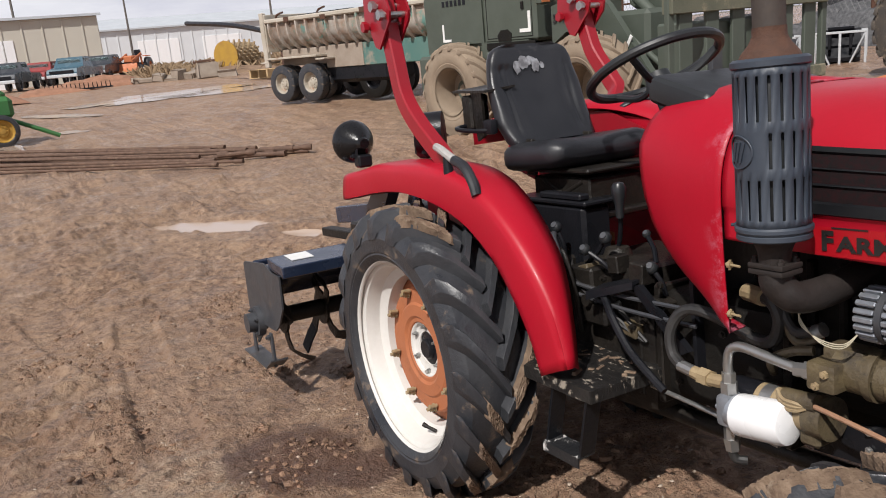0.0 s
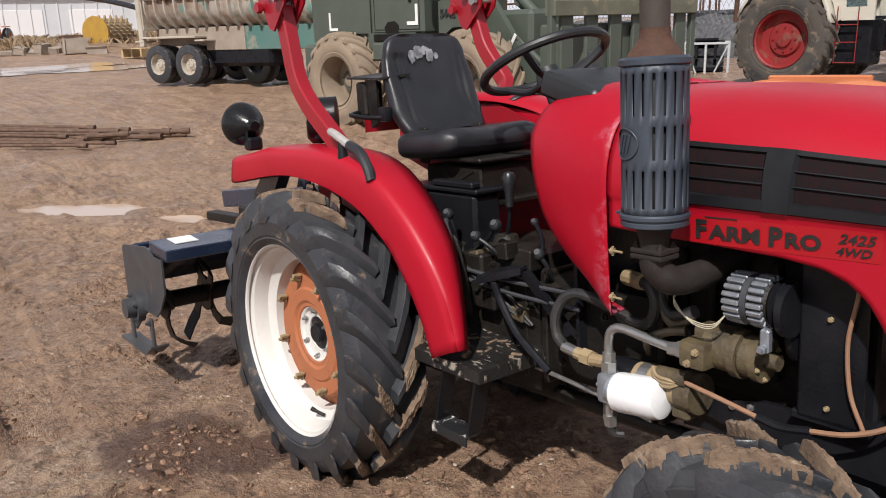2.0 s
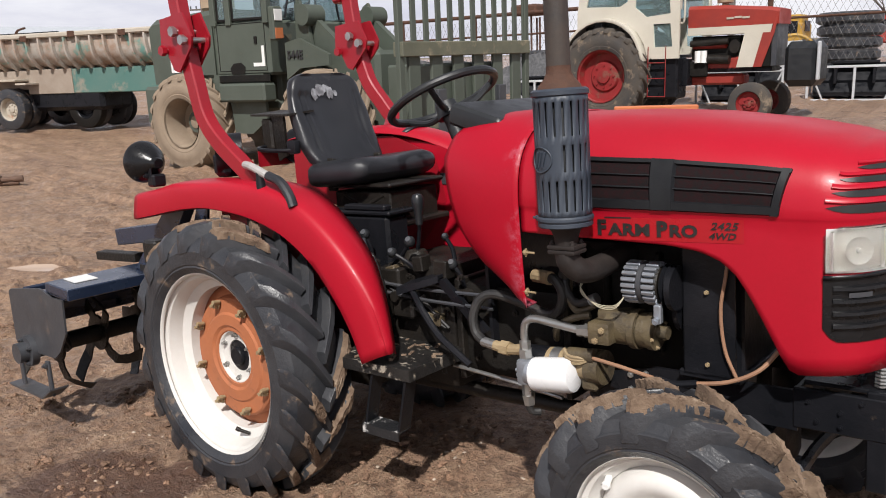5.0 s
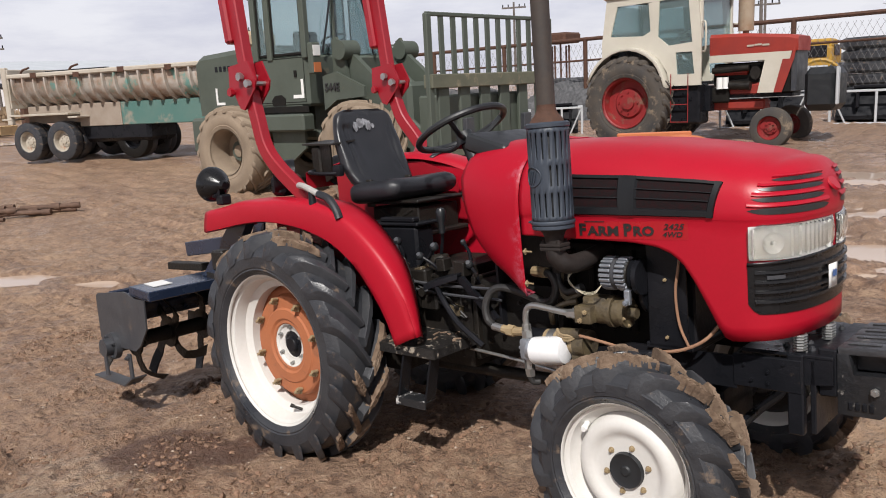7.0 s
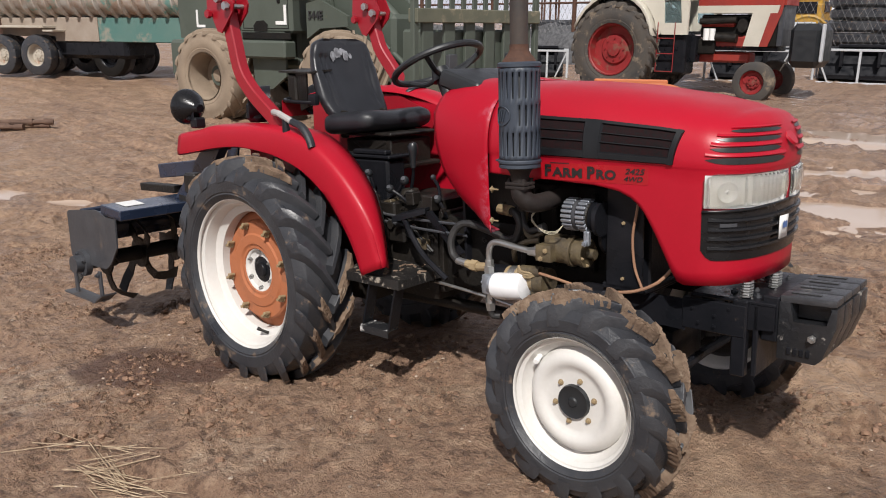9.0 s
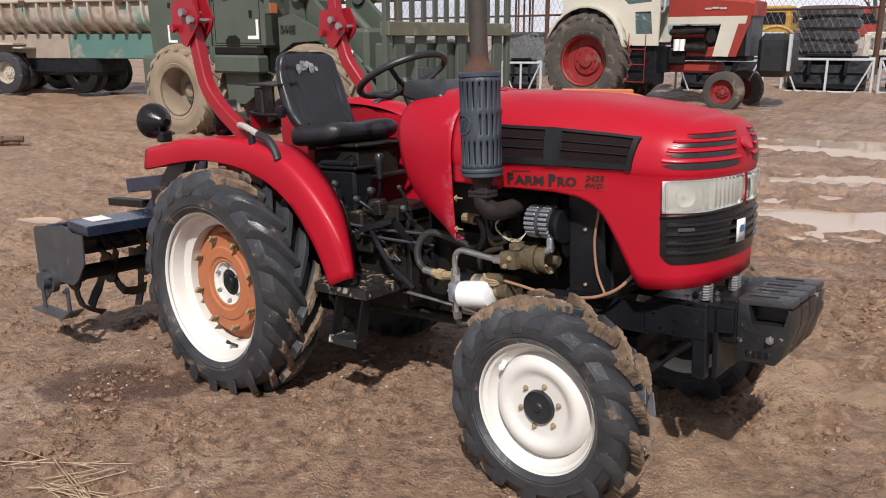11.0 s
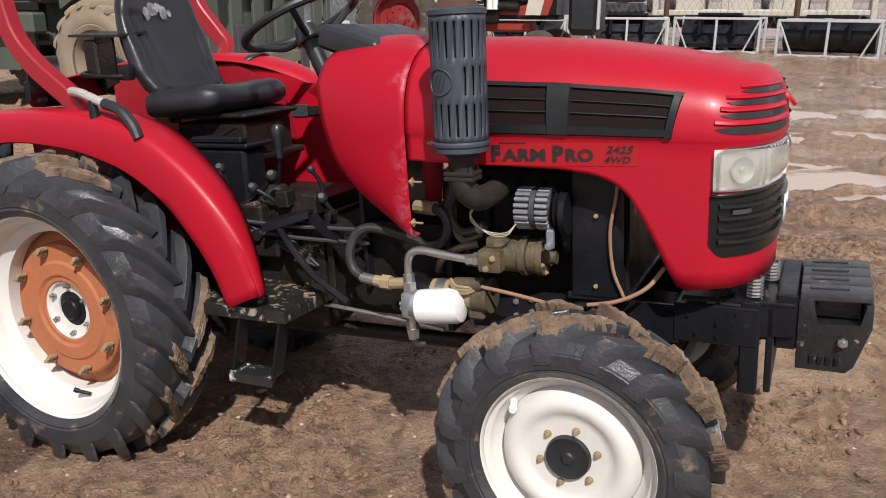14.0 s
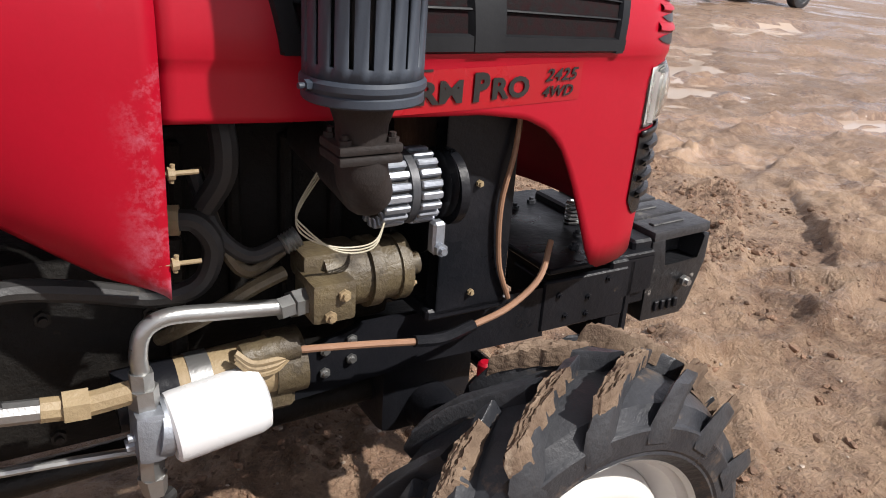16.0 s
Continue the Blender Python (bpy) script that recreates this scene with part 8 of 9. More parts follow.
# -- olive wheel loader with a fork carriage --
def wheel_loader():
    t = empty("wheel_loader", yaw(-8.636, 5.838, 0.02, 8.0), "olive green military wheel loader with a fork carriage", "wheel loader")

    def axle(x):
        for y, s in ((-0.95, -1), (0.95, 1)):
            big_wheel(t, (x, y, 0.71), 0.73, 0.25, 0.36, TAN_RUBBER, TAN_RUBBER, 18, s, 0.27, "mud-caked loader wheel", 0.42)
        bm = BM()
        rod(bm, (x, -0.9, 0.71), (x, 0.9, 0.71), 0.16, n=14)
        part("axle", bm, OLIVE, t)
    axle(0.0)
    boxpart("rear_frame", t, OLIVE, ((0.4, 0, 1.15), (2.2, 1.2, 0.6)), ((-1.0, 0, 0.95), (0.4, 1.7, 0.6)), bevel=0.05, label="olive rear frame and counterweight")
    bm = BM()
    loft(bm, [[Vector((x, -0.82, 1.28)), Vector((x, -0.84, zt - 0.08)), Vector((x, -0.76, zt)), Vector((x, 0.76, zt)), Vector((x, 0.84, zt - 0.08)), Vector((x, 0.82, 1.28))] for x, zt in ((-0.92, 2.20), (-0.8, 2.26), (0.6, 2.34))], cap=True)
    part("engine_cover", bm, OLIVE, t, "olive engine cover", angle=25)
    for s in (-1, 1):
        side_plate("cover_door", t, OLIVE, [(-0.5, 1.4), (0.5, 1.4), (0.5, 2.16), (-0.5, 2.14)], s * 0.845, s * 0.015)
        side_plate("handle_plate", t, LABEL, [(-0.46, 1.45), (-0.26, 1.45), (-0.26, 1.49), (-0.42, 1.49), (-0.42, 1.72), (-0.46, 1.72)], s * 0.862, s * 0.006, "pale corner marking")
        side_plate("corner_mark", t, LABEL, [(1.35, 1.5), (1.57, 1.5), (1.57, 1.78), (1.52, 1.78), (1.52, 1.55), (1.35, 1.55)], s * 0.925, s * 0.006)
        for k in range(6):
            boxpart("name_bar", t, BLACK, ((-0.4 + 0.1 * k, s * 0.864, 2.02), (0.06, 0.006, 0.085)), bevel=0.002)
        side_plate("step_guard", t, OLIVE, [(0.5, 1.4), (1.5, 1.4), (1.5, 0.75), (1.2, 0.55), (0.85, 0.55), (0.8, 1.05), (0.5, 1.2)], s * 0.86, s * 0.05)
        boxpart("side_step", t, OLIVE, ((1.2, s * 0.95, 1.14), (0.9, 0.26, 0.26)), bevel=0.03, label="olive side tank under the cab")
        boxpart("step_recess", t, SOOT, ((1.14, s * 0.925, 1.335), (1.0, 0.03, 0.1)), bevel=0.008, label="dark step recess under the door")
        side_plate("dark_patch", t, SOOT, [(0.9, 1.4), (1.16, 1.4), (1.18, 1.5), (1.1, 1.56), (0.95, 1.55), (0.88, 1.48)], s * 0.925, s * 0.004, "dark worn patch below the door")
        for x0, x1, z0, z1 in ((0.66, 1.6, 2.09, 2.1), (0.66, 1.6, 1.44, 1.45), (0.66, 0.67, 1.44, 2.1), (1.59, 1.6, 1.44, 2.1)):
            boxpart("door_seam", t, SOOT, (((x0 + x1) / 2, s * 0.922, (z0 + z1) / 2), (x1 - x0, 0.006, z1 - z0)), bevel=0.001)
        boxpart("door_handle", t, SOOT, ((1.42, s * 0.93, 1.86), (0.05, 0.02, 0.1)), bevel=0.004)
    bm = BM()
    rod(bm, (0.35, -0.6, 2.36), (0.35, -0.6, 2.75), 0.09, n=16)
    tube(bm, [(0.35, -0.6, 2.7), (0.35, -0.6, 3.0), (0.3, -0.6, 3.08), (0.2, -0.6, 3.1)], 0.05, 10)
    part("exhaust", bm, OLIVE, t, "olive exhaust stack")
    boxpart("air_cleaner", t, material("dusty_tan_cover", (0.42, 0.32, 0.22), (0.34, 0.25, 0.17), rough=0.8, scale=3), ((-0.35, 0.1, 2.5), (0.4, 0.5, 0.3)), bevel=0.08, label="dusty tan cover on the engine deck")
    # cab
    cab = sub("cab", t, label="olive cab with tinted windows")
    boxpart("cab_base", cab, OLIVE, ((1.12, 0, 1.75), (1.08, 1.84, 0.75)), bevel=0.04)
    for x in (0.62, 0.92, 1.64):
        for s in (-1, 1):
            if x == 0.92 and s > 0:
                continue
            boxpart("pillar", cab, OLIVE, ((x, s * 0.9, 2.65), (0.1, 0.1, 1.15)))
    boxpart("cab_roof", cab, OLIVE, ((1.12, 0, 3.28), (1.25, 1.95, 0.16)), bevel=0.05)
    for s in (-1, 1):
        for x0, x1 in ((0.67, 0.87), (0.97, 1.59)):
            boxpart("side_window", cab, CAB_GLASS, (((x0 + x1) / 2, s * 0.9, 2.66), (x1 - x0, 0.012, 1.05)), bevel=0.002).visible_shadow = False
    for y0, y1 in ((-0.85, -0.3), (-0.25, 0.85)):
        boxpart("windscreen", cab, CAB_GLASS, ((1.65, (y0 + y1) / 2, 2.66), (0.012, y1 - y0, 1.05)), bevel=0.002).visible_shadow = False
    for s in (-1, 1):
        for x0, x1 in ((0.67, 0.87), (0.97, 1.59)):
            for c_, s_ in ((((x0 + x1) / 2, s * 0.905, 2.15), (x1 - x0, 0.03, 0.04)), (((x0 + x1) / 2, s * 0.905, 3.17), (x1 - x0, 0.03, 0.04)), ((x0 + 0.018, s * 0.905, 2.66), (0.036, 0.03, 1.05)), ((x1 - 0.018, s * 0.905, 2.66), (0.036, 0.03, 1.05))):
                boxpart("window_seal", cab, SOOT, (c_, s_), bevel=0.008)
    boxpart("screen_post", cab, OLIVE, ((1.65, -0.275, 2.66), (0.06, 0.06, 1.1)))
    boxpart("driver_seat", cab, BLACK, ((0.95, 0, 2.16), (0.45, 0.5, 0.14)), ((0.8, 0, 2.36), (0.12, 0.5, 0.36)), bevel=0.05, label="dark empty driver seat")
    bm = BM()
    c = Vector((1.4, 0, 2.38))
    m = Matrix.Translation(c) @ frame_to((-0.35, 0, 0.93))
    tube(bm, [m @ Vector((0.2 * math.cos(2 * math.pi * k / 24), 0.2 * math.sin(2 * math.pi * k / 24), 0)) for k in range(24)], 0.016, 6, rounded=False, closed=True)
    rod(bm, c, c + Vector((0.15, 0, -0.3)), 0.03, n=8)
    box(bm, (1.54, 0, 2.2), (0.12, 0.6, 0.2), None, 0.03)
    part("steering", bm, BLACK, cab)
    for s in (-1, 1):
        bm = BM()
        tube(bm, [(1.7, s * 0.3, 3.2), (1.72, s * 0.45, 2.7), (1.7, s * 0.6, 2.15)], 0.016, 6)
        part("wiper_rail", bm, BLACK, cab)
        lp = sub("head_lamp", t)
        boxpart("lamp_box", lp, OLIVE, ((1.84, s * 0.94, 2.06), (0.1, 0.2, 0.45)), bevel=0.02)
        boxpart("lamp_glass", lp, LABEL, ((1.892, s * 0.94, 2.17), (0.014, 0.15, 0.15)), bevel=0.003)
        boxpart("indicator", lp, ORANGE, ((1.892, s * 0.94, 1.93), (0.014, 0.15, 0.14)), bevel=0.003)
    # front frame, turned at the waist joint: fenders, lift arms, carriage
    before = set(t.children)
    axle(2.95)
    boxpart("front_frame", t, OLIVE, ((2.75, 0, 1.2), (1.3, 0.8, 0.9)), bevel=0.06)
    for s in (-1, 1):
        side_plate("lift_arm", t, OLIVE, [(2.05, 2.15), (2.25, 2.25), (2.9, 1.75), (3.55, 1.0), (3.75, 0.8), (3.6, 0.62), (3.3, 0.8), (2.7, 1.4), (2.1, 1.75)], s * 0.5, s * 0.09, "olive lift arm")
        side_plate("arm_tower", t, OLIVE, [(2.1, 1.3), (2.5, 1.3), (2.35, 2.1), (2.2, 2.35), (2.1, 2.3)], s * 0.62, s * 0.05)
        boxpart("white_mark", t, LABEL, ((3.25, s * 0.6, 1.22), (0.05, 0.012, 0.3)), rot=Matrix.Rotation(radians(35), 4, "Y"), bevel=0.002)
        bm = BM()
        rod(bm, (2.3, s * 0.35, 1.9), (3.3, s * 0.35, 1.15), 0.075, n=14)
        rod(bm, (3.3, s * 0.35, 1.15), (3.6, s * 0.35, 0.95), 0.04, n=12)
        part("ram", bm, OLIVE, t)
        bm = BM()
        rod(bm, (2.35, s * 0.45, 2.15), (2.35, s * 0.75, 2.15), 0.14, n=18)
        part("pivot", bm, OLIVE, t)
    side_plate("front_fender", t, OLIVE, [(2.0, 1.3), (2.0, 1.8), (2.3, 1.85), (2.9, 1.62), (2.9, 1.48), (2.3, 1.45)], -0.8, 0.05)
    tx = text_mesh("544E", 0.16, Matrix.Translation((2.05, -0.812, 1.58)) @ Matrix.Rotation(radians(90), 4, "X"), LETTER, "lettering", t, 0.004, 0.004, 0, 1.05)
    # fork carriage
    fc = sub("fork_carriage", t, (0.55, 0, 0), "olive slatted fork carriage")
    for y in [-1.2 + 0.22 * k for k in range(12)]:
        boxpart("slat", fc, OLIVE, ((4.05, y, 2.05), (0.03, 0.085, 0.72)), bevel=0.006)
    for y in (-1.22, 1.24):
        boxpart("end_post", fc, OLIVE, ((4.05, y, 1.55), (0.07, 0.09, 1.75)), bevel=0.01)
    boxpart("top_rail", fc, OLIVE, ((4.05, 0, 2.42), (0.05, 2.5, 0.05)))
    boxpart("cross_beam", fc, OLIVE_DUSTY, ((4.05, 0, 1.62), (0.16, 2.5, 0.17)), ((4.05, 0, 0.75), (0.14, 2.5, 0.14)))
    for y in [-1.0 + 0.4 * k for k in range(6)]:
        boxpart("lower_strap", fc, OLIVE, ((4.05, y, 1.18), (0.05, 0.2, 0.85)), bevel=0.01)
    for y in (-0.6, 0.6):
        boxpart("fork_tine", fc, STEELG, ((4.1, y, 0.6), (0.08, 0.16, 1.1)), ((4.7, y, 0.1), (1.2, 0.16, 0.06)), bevel=0.01)
    boxpart("quick_plate", fc, OLIVE, ((3.6, 0, 1.1), (0.8, 1.2, 0.7)), bevel=0.03)
    waist = Matrix.Translation((1.75, 0, 0)) @ Matrix.Rotation(radians(-9), 4, "Z") @ Matrix.Translation((-1.75, 0, 0))
    for ob in t.children:
        if ob not in before:
            ob.matrix_basis = waist @ ob.matrix_basis


wheel_loader()


# -- dump trailer --
def dump_truck():
    t = empty("dump_trailer", yaw(-19.71, 6.65, 0.255, 21) @ Matrix.Scale(0.9, 4), "long weathered teal and white dump trailer on dual wheels", "dump trailer")
    for x in (0.15, 1.42, 3.5):
        for y, s in ((-1.05, -1), (1.05, 1)):
            if x > 2:
                y *= 0.55
            # the third axle's near-black materials carry the shade under the trailer
            big_wheel(t, (x, y, 0.55), 0.55, 0.14, 0.29, RUBBER if x < 2 else SOOT, BONE if x < 2 else BLACK, 0, s, 0.1, "dual truck wheel")
            big_wheel(t, (x, y * 0.7, 0.55), 0.55, 0.14, 0.29, RUBBER, BLACK, 0, s, 0.1)
    boxpart("chassis", t, TEAL, ((5.4, -0.75, 1.24), (7.0, 0.14, 0.64)), ((5.4, 0.75, 1.24), (7.0, 0.14, 0.64)), bevel=0.02, label="faded teal chassis beams")
    boxpart("mud_guard", t, BONE, ((0.8, -1.05, 1.3), (2.2, 0.5, 0.06)), ((0.8, 1.05, 1.3), (2.2, 0.5, 0.06)), ((-0.42, -1.05, 1.2), (0.35, 0.5, 0.05)), ((2.05, -1.05, 1.2), (0.35, 0.5, 0.05)))
    boxpart("bogie_beam", t, CONCRETE, ((1.0, -0.75, 1.3), (2.2, 0.13, 0.5)), ((1.0, 0.75, 1.3), (2.2, 0.13, 0.5)), ((2.6, -0.83, 1.24), (1.5, 0.03, 0.63)), bevel=0.02, label="dusty grey brown bogie beam")
    for k, z in enumerate((2.2, 2.14, 2.2, 2.17, 2.22, 2.12)):
        boxpart("rail_patch", t, RUST, ((0.8 + 1.55 * k, -1.273, z + 0.19), (0.22, 0.02, 0.14)), bevel=0.005, label="rusty patch on the top rail")
    # half-round tub
    bm = BM()
    rows = []
    for x in (-0.2, 9.6):
        row = []
        for k in range(17):
            a = math.pi * k / 16
            row.append(Vector((x, -1.15 * math.copysign(abs(math.cos(a)) ** 0.6, math.cos(a)), 2.2 - 0.66 * abs(math.sin(a)) ** 0.8)))
        row = [Vector((x, -1.15, 2.36))] + row + [Vector((x, 1.15, 2.36))]
        rows.append(row)
    loft(bm, rows)
    solid(part("tub", bm, TUB, t, "chalky white ribbed tub with rust streaks"), 0.03)
    for k in range(24):
        x = -0.08 + 0.41 * k
        bm = BM()
        rows = []
        for j in range(9):
            a = math.pi * 0.5 * j / 8
            y, z = -1.15 * abs(math.cos(a)) ** 0.6, 2.2 - 0.66 * abs(math.sin(a)) ** 0.8
            n = Vector((0, -math.cos(a), -math.sin(a)))
            c = Vector((x, y, z))
            rows.append([c + Vector((-0.04, 0, 0)), c + Vector((-0.025, 0, 0)) + n * 0.1, c + Vector((0.025, 0, 0)) + n * 0.1, c + Vector((0.04, 0, 0))])
        rows = [[p + Vector((0, 0, 0.2)) for p in rows[0]]] + rows
        loft(bm, rows)
        part("tub_rib", bm, TUB, t, angle=25)
    boxpart("top_rail", t, BONE, ((4.7, -1.2, 2.39), (9.9, 0.14, 0.13)), ((4.7, 1.2, 2.39), (9.9, 0.14, 0.13)), bevel=0.03, label="chipped white top rail")
    boxpart("tarp_roll", t, BLACK, ((0.6, 0.2, 2.50), (3.0, 0.25, 0.14)), bevel=0.06, label="dark rolled tarpaulin")
    boxpart("tailgate", t, BONE, ((-0.26, 0, 2.05), (0.12, 2.5, 1.1)), bevel=0.02, label="rusty white tailgate")
    boxpart("tail_post", t, BONE, ((-0.32, -1.22, 1.85), (0.18, 0.14, 1.6)), bevel=0.02)
    boxpart("tail_post", t, BONE, ((-0.32, 1.22, 1.85), (0.18, 0.14, 1.6)), bevel=0.02)
    boxpart("head_board", t, BONE, ((9.65, 0, 2.1), (0.14, 2.5, 1.0)), bevel=0.02)
    for x in (0.2, 2.0):
        bm = BM()
        tube(bm, [(x, -1.15, 2.44), (x + 0.1, -1.15, 2.55), (x + 0.3, -1.1, 2.61)], 0.03, 6)
        part("tarp_hook", bm, RUST, t)
    boxpart("landing_gear", t, TEAL, ((6.9, -0.6, 0.7), (0.16, 0.14, 1.2)), ((6.9, 0.6, 0.7), (0.16, 0.14, 1.2)))
    # black block added to stand for the shade below the tub
    boxpart("dark_tank", t, BLACK, ((3.0, -0.2, 0.75), (2.4, 1.2, 0.55)), bevel=0.1, label="black block for the shade under the trailer")


dump_truck()


# -- enclosed trailer --
def enclosed_trailer():
    t = empty("enclosed_trailer", yaw(7.05, 10.2, 0.24, -12), "charcoal enclosed trailer with white skirting and twin axles", "trailer")
    boxpart("body", t, TRAILER_B, ((0.6, 1.1, 1.55), (5.6, 2.2, 1.95)), bevel=0.04, label="charcoal sheet metal body")
    boxpart("skirt", t, WHITE_CLEAN, ((0.6, -0.01, 0.52), (5.6, 0.03, 0.2)), ((0.6, -0.02, 0.44), (5.6, 0.02, 0.03)), ((0.6, -0.02, 0.6), (5.6, 0.02, 0.03)), ((-2.21, 1.1, 0.52), (0.03, 2.2, 0.2)), bevel=0.006, label="white lower skirt")
    for x in (-2.2, 3.4):
        boxpart("corner_trim", t, GALV, ((x, -0.01, 1.5), (0.09, 0.05, 2.1)), bevel=0.01)
    dr = sub("side_door", t, label="charcoal side door in a bright frame")
    for x in (2.35, 2.95):
        boxpart("door_jamb", dr, GALV, ((x, -0.01, 1.55), (0.06, 0.03, 1.8)), bevel=0.01)
    boxpart("door_sill", dr, GALV, ((2.65, -0.012, 0.66), (0.54, 0.03, 0.05)), bevel=0.01)
    boxpart("door_latch", dr, GALV, ((2.45, -0.03, 0.75), (0.05, 0.03, 0.05)), bevel=0.01)
    boxpart("front_wall", t, TRAILER_B, ((-2.6, 1.1, 1.5), (0.75, 1.6, 1.9)), bevel=0.1, label="black front wall")
    boxpart("front_trim", t, GALV, ((-2.55, 0.28, 0.55), (0.8, 0.04, 0.1)), bevel=0.006)
    for x in (0.0, 0.86):
        big_wheel(t, (x, 0.06, 0.35), 0.345, 0.11, 0.2, RUBBER, CHROME, 0, -1, 0.03, "trailer wheel with a polished rim")
        big_wheel(t, (x, 2.14, 0.35), 0.345, 0.11, 0.2, RUBBER, CHROME, 0, 1, 0.03)
        w = sub("wheel_fender", t)
        bm = BM()
        loft(bm, [[Vector((x + 0.42 * math.cos(math.pi * k / 14), y, 0.36 + 0.42 * math.sin(math.pi * k / 14))) for y in (-0.1, 0.02)] for k in range(15)])
        solid(part("fender_arch", bm, ALU, w, "bright fender arch"), 0.03)
        bm = BM()
        for k in range(6):
            a = 2 * math.pi * k / 6
            box(bm, (x + 0.1 * math.cos(a), -0.052, 0.35 + 0.1 * math.sin(a)), (0.13, 0.012, 0.035), Matrix.Rotation(-a, 4, "Y"), 0.004)
        part("rim_spoke", bm, CHROME, w)
    boxpart("undercarriage", t, BLACK, ((0.6, 1.1, 0.36), (5.2, 1.6, 0.12)), bevel=0.02)
    for x in (-1.7, -1.45):
        boxpart("stake", t, ALU, ((x, -0.03, 0.75), (0.03, 0.02, 0.25)), bevel=0.004)


enclosed_trailer()


# -- fence, crated attachments and stacked stock --
FENCE_A, FENCE_B = Vector((-22.0, 17.8, slope(-22, 17.8))), Vector((13.0, 19.0, slope(13, 19)))
fence = empty("chain_link_fence", Matrix(), "rusty pipe and chain link yard fence", "fence")
dirf = (FENCE_B - FENCE_A)
for k in range(13):
    p = FENCE_A + dirf * k / 12
    bm = BM()
    rod(bm, p, p + Vector((0, 0, 2.1)), 0.065, n=12)
    part("post", bm, RUST, fence)
for z, r in ((2.1, 0.055), (1.5, 0.03)):
    bm = BM()
    tube(bm, [FENCE_A + Vector((0, 0, z)), (FENCE_A + FENCE_B) / 2 + Vector((0, 0, z)), FENCE_B + Vector((0, 0, z))], r, 8)
    part("rail", bm, RUST, fence)
bm = BM()
u = dirf.normalized()
step, top = 0.16, 1.95
for k in range(int(dirf.length / step)):
    for s in (-1, 1):
        a = FENCE_A + u * (k * step)
        rod(bm, a + Vector((0, 0, 0.05)), a + u * (s * 1.0) + Vector((0, 0, top)), 0.004, n=3, caps=False)
wire = part("chain_link", bm, material("weathered_wire", (0.2, 0.2, 0.205), (0.13, 0.125, 0.12), rough=0.6, metal=0.4, scale=4), fence, "galvanised chain link mesh", smooth=False)
tagged(wire, kind="stuff")


def crate(x, y, z, deg, width, kind):
    t = empty("attachment_crate", on_land(x, y, deg, 0.02), "black loader attachment in a white steel crate", "crate", "crated attachments along the fence")
    w, d, h = width, 0.9, 0.72
    for yy in (0, d):
        for zz in (0.04, h):
            boxpart("rail", t, GALV, ((w / 2, yy, zz), (w, 0.05, 0.05)), bevel=0.006)
        for xx in (0.02, w / 2, w - 0.02):
            boxpart("upright", t, GALV, ((xx, yy, h / 2), (0.05, 0.05, h)), bevel=0.006)
        for xx, s in ((0.02, 1), (w - 0.02, -1)):
            bm = BM()
            rod(bm, (xx, yy, h), (xx + s * 0.3, yy, 0.05), 0.02, n=6)
            part("brace", bm, GALV, t)
    bm = BM()
    if kind == 0:
        loft(bm, [[Vector((x, 0.12, 0.12)), Vector((x, 0.1, 0.2)), Vector((x, 0.55, 0.78)), Vector((x, 0.75, 0.78)), Vector((x, 0.8, 0.1))] for x in (0.12, w - 0.12)], close_ring=True, cap=True)
    else:
        rod(bm, (0.1, 0.45, 0.42), (w - 0.1, 0.45, 0.42), 0.32, n=24)
    part("attachment", bm, BLACK, t, "black steel loader bucket" if kind == 0 else "black steel drum attachment", angle=30)
    boxpart("attachment_rib", t, BLACK, ((w * 0.3, 0.2, 0.55), (0.06, 0.4, 0.35)), ((w * 0.7, 0.2, 0.55), (0.06, 0.4, 0.35)), ((w / 2, 0.4, 0.8), (w * 0.5, 0.3, 0.06)))
    return t


for x, y, z, deg, w, k in ((-2.85, 15.9, 0.42, 12, 1.78, 0), (-1.0, 16.2, 0.44, -3, 1.78, 0), (1.1, 15.9, 0.46, -8, 1.9, 1), (3.2, 15.7, 0.46, -8, 1.9, 0), (-8.9, 13.9, 0.36, 32, 1.0, 0), (-10.4, 13.0, 0.36, 30, 1.4, 0), (-5.0, 15.3, 0.42, 12, 1.8, 0), (5.4, 15.6, 0.46, -6, 1.9, 0)):
    crate(x, y, z, deg, w, k)


def tyre_stack(x, y, z, n):
    t = empty("tyre_stack", on_land(x, y, 0), "stack of black wrapped tyres behind the fence", "tyre stack", "tyre stacks")
    for k in range(n):
        bm = BM()
        revolve(bm, [(0.4, -0.14), (0.7, -0.15), (0.8, -0.08), (0.8, 0.08), (0.7, 0.15), (0.4, 0.14)], (0.03 * math.sin(k * 2), 0, 0.17 + 0.31 * k), 28, axis="Z", closed=True)
        part("tyre", bm, RUBBER, t)


tyre_stack(-3.4, 21.2, 0.42, 6)
tyre_stack(-12.6, 20.6, 0.42, 4)


